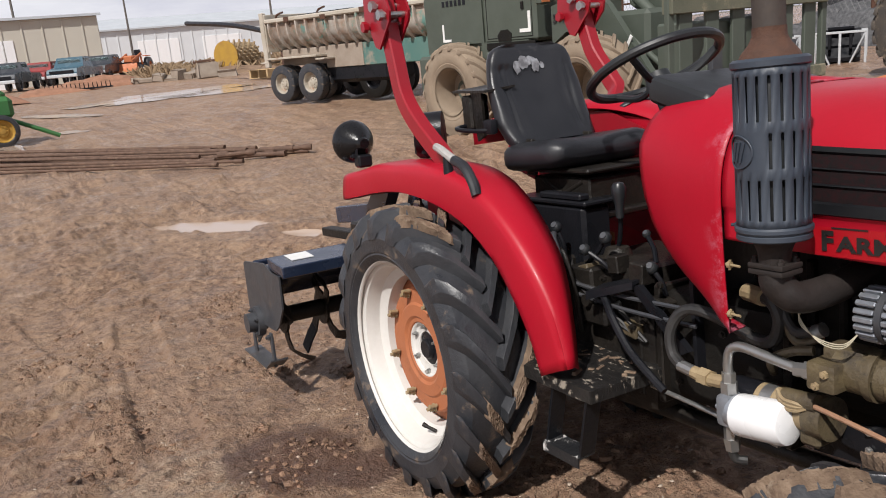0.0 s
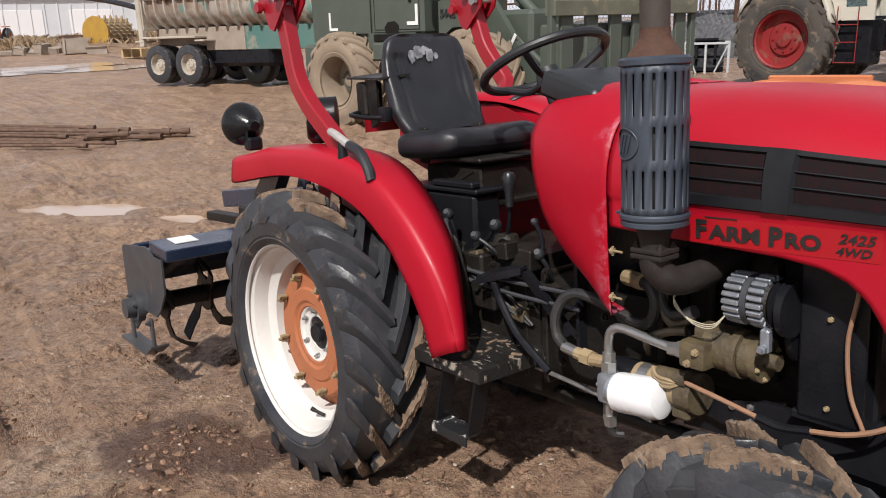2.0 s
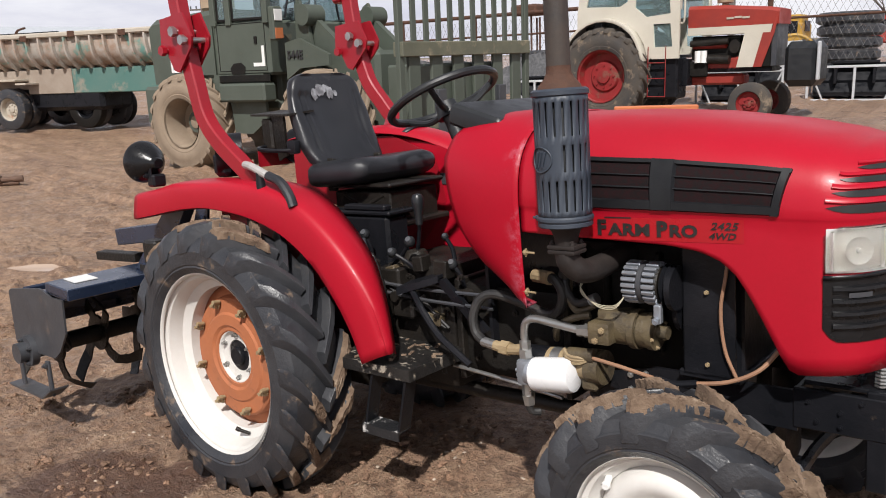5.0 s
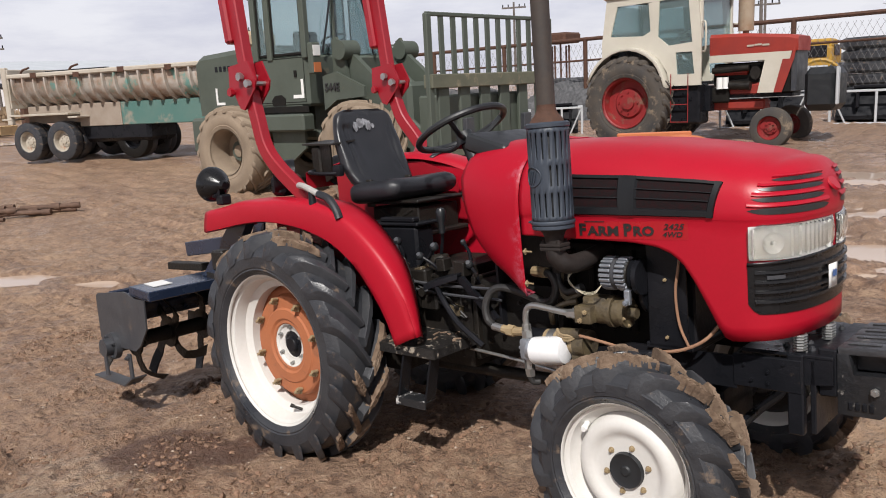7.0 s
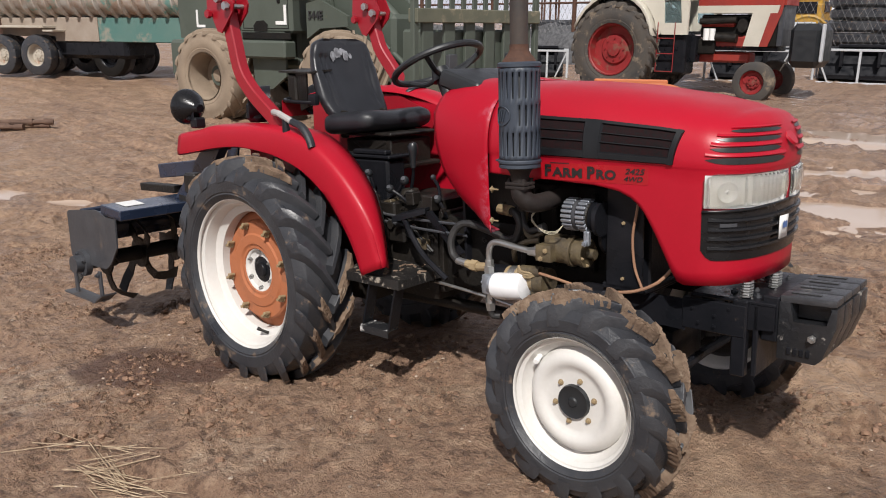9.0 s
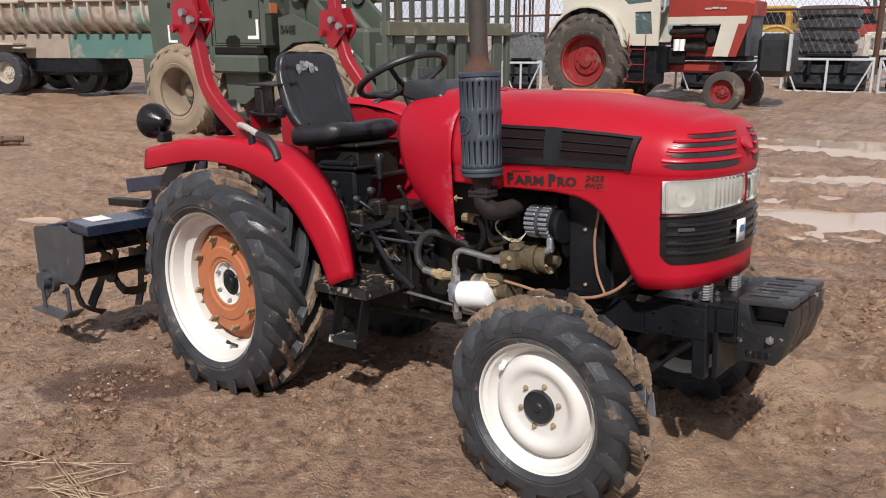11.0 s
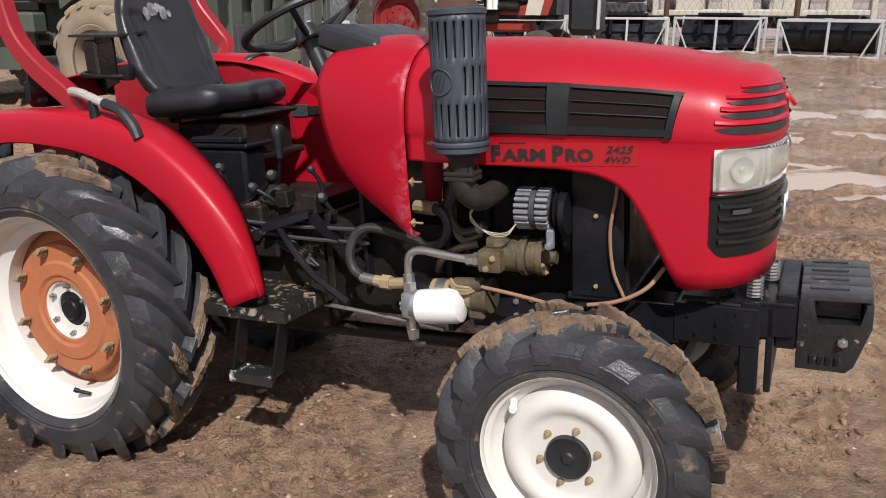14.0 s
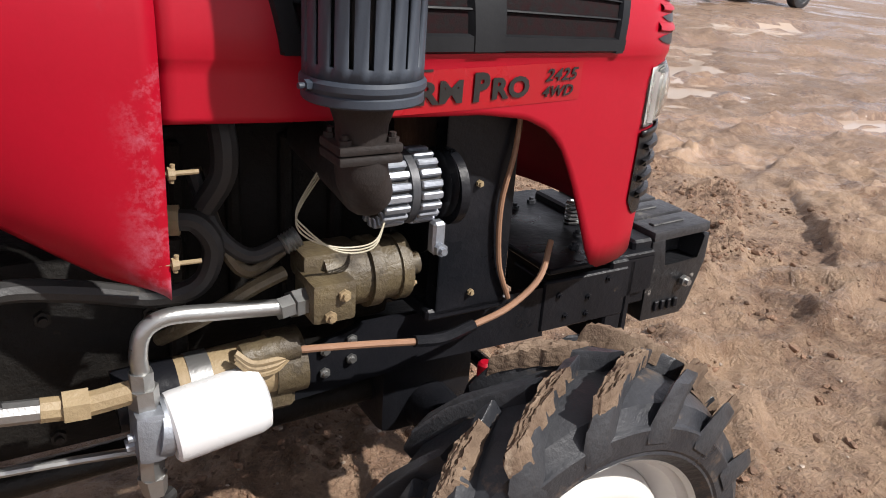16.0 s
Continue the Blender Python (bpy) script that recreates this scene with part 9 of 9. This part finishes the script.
def harvester_head(x, y, deg):
    t = empty("harvester_header", on_land(x, y, deg), "long beige harvester header behind the fence", "harvester header", "harvester headers")
    boxpart("frame", t, SHEET, ((0, 0, 1.12), (4.3, 0.3, 0.16)), ((0, -0.25, 0.7), (4.3, 0.12, 0.14)), ((-2.1, 0, 0.75), (0.14, 0.7, 0.8)), ((2.1, 0, 0.75), (0.14, 0.7, 0.8)), bevel=0.02)
    for k in range(3):
        boxpart("panel", t, SHEET, ((-1.3 + 1.3 * k, -0.1, 0.92), (0.6, 0.08, 0.35)), bevel=0.02)
    for x in (-1.9, 1.9):
        boxpart("stand", t, SHEET, ((x, 0, 0.18), (0.12, 0.5, 0.42)), bevel=0.01)
    boxpart("shadowed_auger", t, GREASE, ((0, 0.1, 0.5), (4.0, 0.4, 0.35)), bevel=0.08, label="dark auger trough")


harvester_head(-0.1, 20.6, 5)
harvester_head(0.9, 21.8, 4)


def far_machine(x, y, z, deg, mat, name, label):
    t = empty(name, on_land(x, y, deg), label, "machine", "machines beyond the fence")
    boxpart("body", t, mat, ((0, 0, 1.35), (2.4, 1.7, 1.2)), ((0, 0, 2.1), (1.6, 1.5, 0.5)), bevel=0.08)
    boxpart("front_grille", t, BLACK, ((-1.22, 0, 1.75), (0.05, 1.3, 0.55)), ((0, -0.86, 1.8), (1.2, 0.05, 0.5)), bevel=0.01)
    for xx in (-0.8, 0.9):
        for yy in (-0.9, 0.9):
            big_wheel(t, (xx, yy, 0.6), 0.6, 0.2, 0.3, RUBBER, mat, 0, -1 if yy < 0 else 1)


for x, y, m, lb in ((-9.0, 50, IHRED, "red machine parked far beyond the fence"), (-6.0, 51, IHRED, "red machine parked far beyond the fence"), (-2.6, 52, IHRED, "red machine parked far beyond the fence"), (1.4, 52, GREENP, "green machine parked far beyond the fence"), (-13.5, 48, GREENP, "green machine parked far beyond the fence"), (-10.8, 40, YELLOW, "yellow machine parked beyond the fence")):
    far_machine(x, y, 0.9, 96, m, "far_machine", lb)


def tarp_heap(x, y, z, sx, sy, sz, mat, name, label, category, seed):
    bm = BM()
    bmesh.ops.create_grid(bm, x_segments=26, y_segments=20, size=1.0)
    for v in bm.verts:
        r = max(abs(v.co.x), abs(v.co.y)) ** 2
        h = max(0.0, 1 - r) ** 0.6 * sz * (0.8 + 0.35 * noise.noise(Vector((v.co.x * 2 + seed, v.co.y * 2, seed)))) + 0.09 * sz * noise.noise(Vector((v.co.x * 8, v.co.y * 8 + seed, 2)))
        v.co = Vector((v.co.x * sx, v.co.y * sy, h - 0.05))
    ob = part(name, bm, mat)
    ob.location = (x, y, slope(x, y) - 0.02)
    return tagged(ob, label, category)


NETTING = material("grey_black_netting", (0.05, 0.052, 0.055), (0.12, 0.12, 0.125), rough=0.6, scale=10, spot=0.3, fine=30, bump=0.8)
tarp_heap(-10.6, 18.9, 0.4, 2.6, 1.2, 1.5, NETTING, "tarpaulin", "heap of black plastic netting behind the fence", "heap", 3)
tarp_heap(-15.5, 18.9, 0.4, 2.2, 1.2, 1.2, NETTING, "tarpaulin", "heap of black plastic netting behind the fence", "heap", 9)

# coil and yellow reel behind the fence
bm = BM()
rod(bm, (-5.4, 21.4, 1.06), (-4.7, 21.7, 1.06), 0.62, n=28)
tagged(part("wire_drum", bm, GALV), "grey wire drum standing behind the fence", "drum")
bm = BM()
tube(bm, [Vector((-5.1, 22.3, 1.16)) + Vector((0.6 * math.cos(a * math.pi / 12), 0.2 * math.cos(a * math.pi / 12), 0.68 * math.sin(a * math.pi / 12))) for a in range(24)], 0.06, 6, rounded=False, closed=True)
tagged(part("reel", bm, YELLOW), "yellow hose reel behind the fence", "reel")


# -- orange implement lying just beyond the tractor --
def orange_frame():
    t = empty("implement_frame", ORANGE_AT, "rusty orange implement frame lying in the mud", "implement")
    boxpart("bar", t, ORANGE, ((0, 0, 0.0), (0.42, 0.05, 0.05)), bevel=0.006, label="orange painted bar")
    for x0, x1 in ((-0.36, -0.1), (-0.02, 0.24)):
        bm = BM()
        tube(bm, [(x0, -0.1, -0.16), (x0 + 0.03, -0.1, -0.06), (x0 + 0.1, -0.08, -0.03), (x1 - 0.06, -0.06, -0.025), (x1 + 0.05, -0.06, -0.06), (x1 + 0.1, -0.06, -0.2)], 0.034, 10)
        part("loop", bm, ORANGE, t, "bent orange tube")
    for x in (-0.18, 0.18):
        boxpart("leg", t, ORANGE, ((x, 0.02, -0.55), (0.05, 0.05, 1.1)), bevel=0.006)
    boxpart("foot", t, ORANGE, ((0, 0.02, -1.12), (0.7, 0.4, 0.06)), bevel=0.01)


ORANGE_AT = yaw(0.48, 1.83, 1.205, 28)
orange_frame()


# -- rusty pipes on the mud --
pipe_rnd = random.Random(2)
PIPE = material("brown_rusted_pipe", (0.15, 0.085, 0.055), (0.075, 0.045, 0.033), rough=0.8, scale=9, spot=0.5, bump=0.4, dirt=(0.24, 0.165, 0.11), dirt_at=0.58, dirt_scale=5)
for k in range(15):
    t, up = (k % 9) / 8, k // 9
    r = 0.024 + 0.006 * (k % 3 == 0)
    far_end = Vector((-16.2 + 1.9 * t + pipe_rnd.uniform(-0.5, 0.5), -1.75 - 0.75 * t, 0))
    near_end = Vector((-11.3 + 1.5 * t, 2.1 - 0.75 * t, 0)) + Vector((0.7, 0.68, 0)) * pipe_rnd.uniform(-0.55, 0.35)
    for v in (far_end, near_end):
        v.z = slope(v.x, v.y) + 0.045 + r + 0.055 * up
    bm = BM()
    rod(bm, far_end, near_end, r, n=10)
    steel_pipe = tagged(part("steel_pipe", bm, PIPE), "long rusty steel pipe lying on the mud", "pipe", "pipes on the mud")
    d = (far_end - near_end).normalized()
    bm = BM()
    rod(bm, near_end - d * 0.02, near_end + d * 0.14, r * 1.4, n=12)
    part("collar", bm, PIPE, steel_pipe)
for k in range(9):
    bm = BM()
    x, y = -10.5 + 0.085 * k + pipe_rnd.uniform(-0.2, 0.2), 1.75 + 0.1 * k + pipe_rnd.uniform(-0.12, 0.12)
    a, r = 0.8 + 0.5 * pipe_rnd.uniform(-1, 1), pipe_rnd.uniform(0.028, 0.042)
    c, u = Vector((x, y, slope(x, y) + 0.03 + r + 0.05 * (k % 2))), Vector((math.cos(a), math.sin(a), 0))
    rod(bm, c - u * 0.3, c + u * 0.25, r, n=10)
    rod(bm, c + u * 0.16, c + u * 0.29, r * 1.35, n=12)
    tagged(part("pipe_offcut", bm, PIPE), "short rusty pipe offcut with a threaded collar", "pipe", "pipe offcuts on the mud")

# -- green two-wheeled machine at the far side of the yard --
def green_machine():
    t = empty("green_machine", on_land(-18.3, -1.25, 95), "green farm machine with a yellow wheel", "machine")
    big_wheel(t, (0, -0.3, 0.36), 0.36, 0.12, 0.24, RUBBER, YELLOW, 0, -1, 0.03, "yellow wheel with a black tyre")
    big_wheel(t, (0, 0.8, 0.36), 0.36, 0.12, 0.24, RUBBER, YELLOW, 0, 1, 0.03)
    boxpart("body", t, GREENP, ((-0.3, 0.25, 0.85), (1.3, 0.8, 0.5)), ((-0.2, 0.25, 1.1), (0.9, 0.6, 0.3)), bevel=0.1, label="green painted body")
    bm = BM()
    tube(bm, [(0.2, 0.2, 0.6), (0.7, 0.1, 0.35), (1.2, 0.0, 0.1)], 0.05, 8)
    part("draw_bar", bm, GREENP, t)


green_machine()


# -- vehicles and sheds far off --
def pickup(x, y, z, deg, mat, label):
    t = empty("pickup_truck", on_land(x, y, deg), label, "pickup truck", "parked vehicles")
    bm = BM()
    side = [(-2.6, 0.55), (-2.6, 1.05), (-0.7, 1.08), (-0.45, 1.75), (0.75, 1.75), (1.25, 1.15), (2.5, 1.02), (2.65, 0.8), (2.65, 0.5)]
    loft(bm, [[Vector((xx, yy * (0.86 if zz > 1.3 else 1.0), zz)) for xx, zz in side] for yy in (-0.95, 0.95)], close_ring=True, cap=True)
    part("body", bm, mat, t, angle=20)
    boxpart("window", t, CAB_GLASS, ((0.15, -0.86, 1.42), (1.0, 0.04, 0.42)), ((0.15, 0.86, 1.42), (1.0, 0.04, 0.42)), ((1.02, 0, 1.42), (0.06, 1.4, 0.4)), bevel=0.01)
    boxpart("bumper", t, GALV, ((2.68, 0, 0.6), (0.12, 1.9, 0.2)), bevel=0.03)
    boxpart("grille", t, BLACK, ((2.66, 0, 0.84), (0.05, 1.5, 0.2)), bevel=0.01)
    for xx in (-1.6, 1.75):
        for yy in (-0.85, 0.85):
            big_wheel(t, (xx, yy, 0.38), 0.38, 0.13, 0.22, RUBBER, STEELG, 0, -1 if yy < 0 else 1)


CARBLUE = material("blue_grey_car_paint", (0.06, 0.12, 0.16), rough=0.3, scale=1)
CARDARK = material("dark_car_paint", (0.04, 0.045, 0.055), rough=0.3, scale=1)
CARSILV = material("silver_car_paint", (0.45, 0.46, 0.48), rough=0.3, scale=1)
for x, y, z, d, m, lb in ((-57.5, 4.7, 0.95, -25, CARBLUE, "blue grey pickup truck parked at the yard edge"), (-56.0, 0.8, 0.95, -20, CARDARK, "dark pickup truck parked at the yard edge"), (-63, 7.4, 1.0, -30, CARDARK, "dark pickup truck parked at the yard edge"),
                          (-65.6, 3.4, 1.0, -25, RED_DULL, "dull red pickup truck parked at the yard edge"), (-61.9, -4.0, 1.0, -20, CARSILV, "silver pickup truck parked at the yard edge"), (17.45, 13.0, -0.1, 183, CARSILV, "silver pickup truck with bright wheels parked across the yard"), (-66, -7, 1.0, -20, CARDARK, "dark pickup truck parked at the yard edge")):
    pickup(x, y, z, d, m, lb)
t = empty("loader_tractor", on_land(-64, 9.6, -30), "orange red compact loader tractor far across the yard", "tractor")
boxpart("hood", t, ORANGE, ((0.5, 0, 1.25), (1.5, 0.7, 0.55)), bevel=0.1)
boxpart("chassis", t, BLACK, ((0.1, 0, 0.8), (2.6, 0.6, 0.4)), bevel=0.05)
boxpart("seat", t, BLACK, ((-0.75, 0, 1.45), (0.4, 0.5, 0.12)), ((-0.95, 0, 1.7), (0.1, 0.5, 0.5)), bevel=0.03)
for yy in (-0.55, 0.55):
    boxpart("loader_arm", t, ORANGE, ((0.9, yy, 1.35), (2.2, 0.12, 0.22)), ((0.0, yy, 1.25), (0.16, 0.12, 0.9)), bevel=0.03, rot=Matrix.Rotation(radians(14), 4, "Y"))
    boxpart("fender", t, ORANGE, ((-0.8, yy * 1.3, 1.45), (0.9, 0.35, 0.07)), bevel=0.03)
    big_wheel(t, (-0.8, yy * 1.4, 0.68), 0.68, 0.18, 0.34, RUBBER, ORANGE, 0, -1 if yy < 0 else 1)
    big_wheel(t, (0.95, yy * 1.25, 0.42), 0.42, 0.13, 0.2, RUBBER, ORANGE, 0, -1 if yy < 0 else 1)
bm = BM()
plate(bm, [(1.75, -0.85, 0.35), (2.35, -0.85, 0.35), (2.05, -0.85, 0.55), (1.85, -0.85, 0.95), (1.75, -0.85, 0.95)], (0, 1.7, 0))
part("bucket", bm, ORANGE, t, "orange loader bucket")


def shed(x, y, z, deg, lx, ly, h, rise, wall, label, doors):
    t = empty("metal_shed", on_land(x, y, deg, 0.1), label, "shed", "sheds beyond the yard")
    boxpart("wall", t, wall, ((0, 0, h / 2), (lx, ly, h)), bevel=0.05)
    bm = BM()
    o = [(-ly / 2 - 0.4, h - 0.05), (0, h + rise), (ly / 2 + 0.4, h - 0.05), (ly / 2 + 0.4, h + 0.15), (0, h + rise + 0.2), (-ly / 2 - 0.4, h + 0.15)]
    plate(bm, [(-lx / 2 - 0.3, y_, z_) for y_, z_ in o], (lx + 0.6, 0, 0))
    part("roof", bm, ROOF_M, t, smooth=False)
    for dx, w in doors:
        boxpart("door", t, WHITE_CLEAN, ((dx, -ly / 2 - 0.03, h * 0.36), (w, 0.08, h * 0.7)), bevel=0.02)
    for k in range(int(lx / 1.5)):
        boxpart("siding_rib", t, wall, ((-lx / 2 + 0.75 + 1.5 * k, -ly / 2 - 0.04, h / 2), (0.12, 0.06, h)), bevel=0.01)


shed(-79, -4.2, 1.6, 88, 26, 14, 5.4, 0.4, SHEET, "beige metal shed beyond the yard", ((-4.0, 3.4), (4.0, 5.0)))
shed(-114, 30, 1.6, 84, 56, 16, 5.0, 1.6, SHEET_W, "long pale metal shed beyond the yard", ((-18, 4), (-9, 5), (-1, 5), (8, 5), (18, 4)))

# spiked roller, boom, pallet and rubble
t = empty("spiked_roller", on_land(-45.5, 12.3, 35) @ Matrix.Scale(1.18, 4), "yellow ended spiked compactor roller", "roller")
bm = BM()
rod(bm, (0, -0.9, 0.75), (0, 0.9, 0.75), 0.62, n=24)
for k in range(9):
    for j in range(14):
        a = 2 * math.pi * (j + 0.5 * (k % 2)) / 14
        c = Vector((0.62 * math.cos(a), -0.8 + 0.2 * k, 0.75 + 0.62 * math.sin(a)))
        rod(bm, c, c + Vector((math.cos(a), 0, math.sin(a))) * 0.14, 0.07, 0.05, n=5)
part("drum", bm, material("tan_spikes", (0.4, 0.3, 0.18), rough=0.9, scale=4), t, "tan spiked drum")
bm = BM()
rod(bm, (0, -0.98, 0.75), (0, -0.92, 0.75), 0.72, n=28)
part("end_disc", bm, YELLOW, t, "yellow end disc")
boxpart("draw_frame", t, RUST, ((-1.6, 0, 0.55), (2.6, 0.2, 0.2)), ((-1.0, -0.9, 0.6), (1.6, 0.14, 0.14)), bevel=0.02)
bm = BM()
tube(bm, [(-36.6, 7.5, 3.3), (-31.0, 8.0, 2.85), (-26.2, 8.4, 2.2)], 0.10, 8)
tagged(part("conveyor_boom", bm, BLACK), "long black conveyor boom reaching over the yard", "boom")
bm = BM()
box(bm, (-26.2, 8.4, 1.2), (0.3, 0.3, 2.1), None, 0.02)
tagged(part("boom_stand", bm, RUST), "rusty stand under the conveyor boom", "stand")
for px, py in ((-33.6, 9.95), (-16.0, 13.0)):
    t = empty("wood_pallet", on_land(px, py, 30), "pale wooden pallet lying in the yard", "pallet", "pallets")
    for k in range(5):
        boxpart("board", t, WOOD, ((0, -0.45 + 0.22 * k, 0.4), (1.2, 0.1, 0.025)), ((0, -0.45 + 0.22 * k, 0.05), (1.2, 0.1, 0.025)), bevel=0.004)
    for xx in (-0.5, 0, 0.5):
        boxpart("bearer", t, WOOD, ((xx, 0, 0.22), (0.09, 1.0, 0.33)), bevel=0.006)
slab_rnd = random.Random(12)
for k, (x, y, wide, high) in enumerate(((-44.6, 6.3, 0.9, 0.3), (-44.2, 6.9, 1.2, 0.25), (-43.7, 7.3, 0.8, 0.42), (-43.4, 7.9, 1.3, 0.22), (-42.9, 8.2, 0.7, 0.6), (-42.4, 8.8, 0.9, 0.4), (-41.3, 9.3, 1.1, 0.75), (-40.4, 10.1, 1.3, 0.35), (-43.0, 9.6, 1.2, 0.5))):
    bm = BM()
    box(bm, (0, 0, high * 0.42), (wide, wide * 0.7, high), Matrix.Rotation(k * 1.3, 4, "Z") @ Matrix.Rotation(0.2 * (k % 3 - 1), 4, "X"), 0.05, 2)
    for v in bm.verts:
        v.co += Vector((slab_rnd.uniform(-1, 1), slab_rnd.uniform(-1, 1), slab_rnd.uniform(-1, 1))) * 0.06
    ob = tagged(part("concrete_slab", bm, CONCRETE, angle=20), "broken concrete slab dumped at the yard edge", "concrete slab", "broken concrete slabs")
    ob.location = (x, y, slope(x, y))
CLAY = material("red_clay", (0.34, 0.17, 0.105), (0.22, 0.115, 0.07), rough=0.95, scale=3, spot=0.4, fine=14, bump=0.9)
DRY_EARTH = material("dry_earth", (0.27, 0.18, 0.115), (0.17, 0.11, 0.07), rough=0.95, scale=2, spot=0.4, fine=10, bump=0.9)
for k, (x, y, sx, sy, h, mat, colour) in enumerate(((-46.5, 4.6, 2.0, 2.3, 0.75, CLAY, "reddish"), (-45.2, 2.4, 1.6, 2.0, 0.5, CLAY, "reddish"), (-50.5, 10.5, 3.0, 4.5, 0.6, DRY_EARTH, "brown"), (-44.5, 11.5, 2.0, 2.5, 0.5, DRY_EARTH, "brown"), (-43, -1.5, 6, 2.0, 0.45, CLAY, "reddish"))):
    tarp_heap(x, y, 0.12, sx, sy, h, mat, "dirt_mound", "low rough heap of %s dirt at the yard edge" % colour, "dirt pile", k * 5)


def dry_brush():
    """Dead tan weeds standing along the far edge of the yard."""
    rnd = random.Random(31)
    bm = BM()
    for k in range(7000):
        x, y = -48.5 + rnd.gauss(0, 1.8), rnd.uniform(7.2, 15.5)
        h, a, w = rnd.uniform(0.1, 0.7) * (0.5 + 0.8 * abs(float(nz(x, y, 0.5)))), rnd.uniform(0, 6.3), rnd.uniform(0.008, 0.02)
        z = float(slope(x, y)) + 0.25
        side, lean = Vector((math.cos(a), math.sin(a), 0)) * w, Vector((rnd.gauss(0, 0.2), rnd.gauss(0, 0.2), 0))
        base = Vector((x, y, z - 0.3))
        bm.faces.new([bm.verts.new(q) for q in (base - side, base + side, base + lean + side * 0.5 + Vector((0, 0, h + 0.2)), base + lean * 1.6 + Vector((0, 0, h + 0.3)))])
    ob = part("dry_brush", bm, material("dead_weeds", (0.36, 0.26, 0.16), (0.24, 0.165, 0.1), rough=0.9, scale=1.5), smooth=False)
    return tagged(ob, "tan dead weeds at the yard edge", "weeds", kind="stuff")


dry_brush()
t = empty("harrow", on_land(-44.0, 3.2, 62), "black spiked harrow lying at the yard edge", "harrow")
boxpart("bar", t, BLACK, ((0, 0, 0.12), (3.6, 0.1, 0.08)), bevel=0.01)
for k in range(16):
    bm = BM()
    rod(bm, (-1.7 + 0.226 * k, 0, 0.1), (-1.66 + 0.226 * k, -0.1, 0.42), 0.035, 0.02, n=6)
    part("tine", bm, BLACK, t)


# -- poles, bare tree and distant rise --
def utility_pole(x, y, z, h, arms):
    t = empty("utility_pole", on_land(x, y, 30, 0.1), "wooden utility pole with cross arms", "utility pole", "utility poles")
    bm = BM()
    rod(bm, (0, 0, 0), (0, 0, h), 0.13, 0.085, n=10)
    part("pole", bm, BARK, t)
    for k in range(arms):
        boxpart("cross_arm", t, BARK, ((0, 0, h - 0.5 - 0.9 * k), (2.2, 0.12, 0.14)), bevel=0.01)
        for xx in (-1.0, -0.5, 0.5, 1.0):
            bm = BM()
            rod(bm, (xx, 0, h - 0.43 - 0.9 * k), (xx, 0, h - 0.2 - 0.9 * k), 0.05, n=8)
            part("insulator", bm, BLACK, t)


for x, y, h, a in ((-22.2, 63.0, 6.3, 1), (-73, 24, 7.0, 2), (-43, 58, 7.6, 1), (-60, 40, 6.6, 2), (-74.5, 2.6, 8.5, 1), (-17.5, 50, 9.5, 0), (-90, 14, 8.5, 1)):
    utility_pole(x, y, 0.6, h, a)


def bare_tree(x, y, z, h, seed):
    rnd = random.Random(seed)
    t = empty("bare_tree", on_land(x, y, 0, 0.05), "bare leafless tree beyond the fence", "tree", "bare trees")
    bm = BM()
    bm2 = BM()

    def grow(p, d, length, r, depth):
        q = p + d * length
        rod(bm if depth < 2 else bm2, p, q, r, r * 0.7, n=7 if depth < 2 else 4, caps=False)
        if depth >= 5:
            return
        for k in range(3 if depth else 4):
            nd = (d + Vector((rnd.uniform(-0.7, 0.7), rnd.uniform(-0.7, 0.7), rnd.uniform(0.0, 0.45)))).normalized()
            grow(q if k else p + d * length * 0.7, nd, length * rnd.uniform(0.6, 0.8), r * 0.6, depth + 1)
    grow(Vector((0, 0, 0)), Vector((0.03, 0, 1)), h * 0.28, 0.16, 0)
    part("trunk", bm, BARK, t)
    tagged(part("crown", bm2, BARK, t), "bare twigs", kind="stuff")


bare_tree(-4.8, 34, 0.5, 5.6, 4)
bm = BM()
rod(bm, (-20.5, 32.0, 0.5), (-20.5, 32.0, 3.6), 0.05, n=6)
for k in range(4):
    a = k * math.pi / 2
    rod(bm, (-20.5 + 0.5 * math.cos(a), 32 + 0.5 * math.sin(a), 0.5), (-20.5 + 0.5 * math.cos(a), 32 + 0.5 * math.sin(a), 3.4), 0.05, n=6)
box(bm, (-20.5, 32, 3.75), (1.5, 1.5, 0.5), None, 0.1)
tagged(part("feed_hopper", bm, RUST), "rusty feed hopper on thin legs beyond the fence", "hopper")


def ridge(a0, a1, dist, base, height, seed, mat, label):
    bm = BM()
    rows = []
    for k in range(60):
        a = radians(a0 + (a1 - a0) * k / 59)
        h = height * (0.55 + 0.45 * noise.noise(Vector((k * 0.13, seed, 0)))) * min(1, k / 6, (59 - k) / 6)
        p = Vector((math.cos(a), math.sin(a), 0))
        rows.append([p * (dist * 0.85), p * dist + Vector((0, 0, base + h)), p * (dist * 1.2)])
    loft(bm, rows)
    tagged(part("far_rise", bm, mat), label, "hill", kind="structure")


SCRUB = material("grey_brown_scrub", (0.16, 0.14, 0.11), (0.22, 0.19, 0.15), rough=0.95, scale=0.05, bump=0.3)
ridge(140, 205, 420, 0, 12, 2, SCRUB, "low grey brown wooded rise on the horizon")
ridge(60, 140, 330, 0, 6, 5, SCRUB, "low brown rise on the horizon")
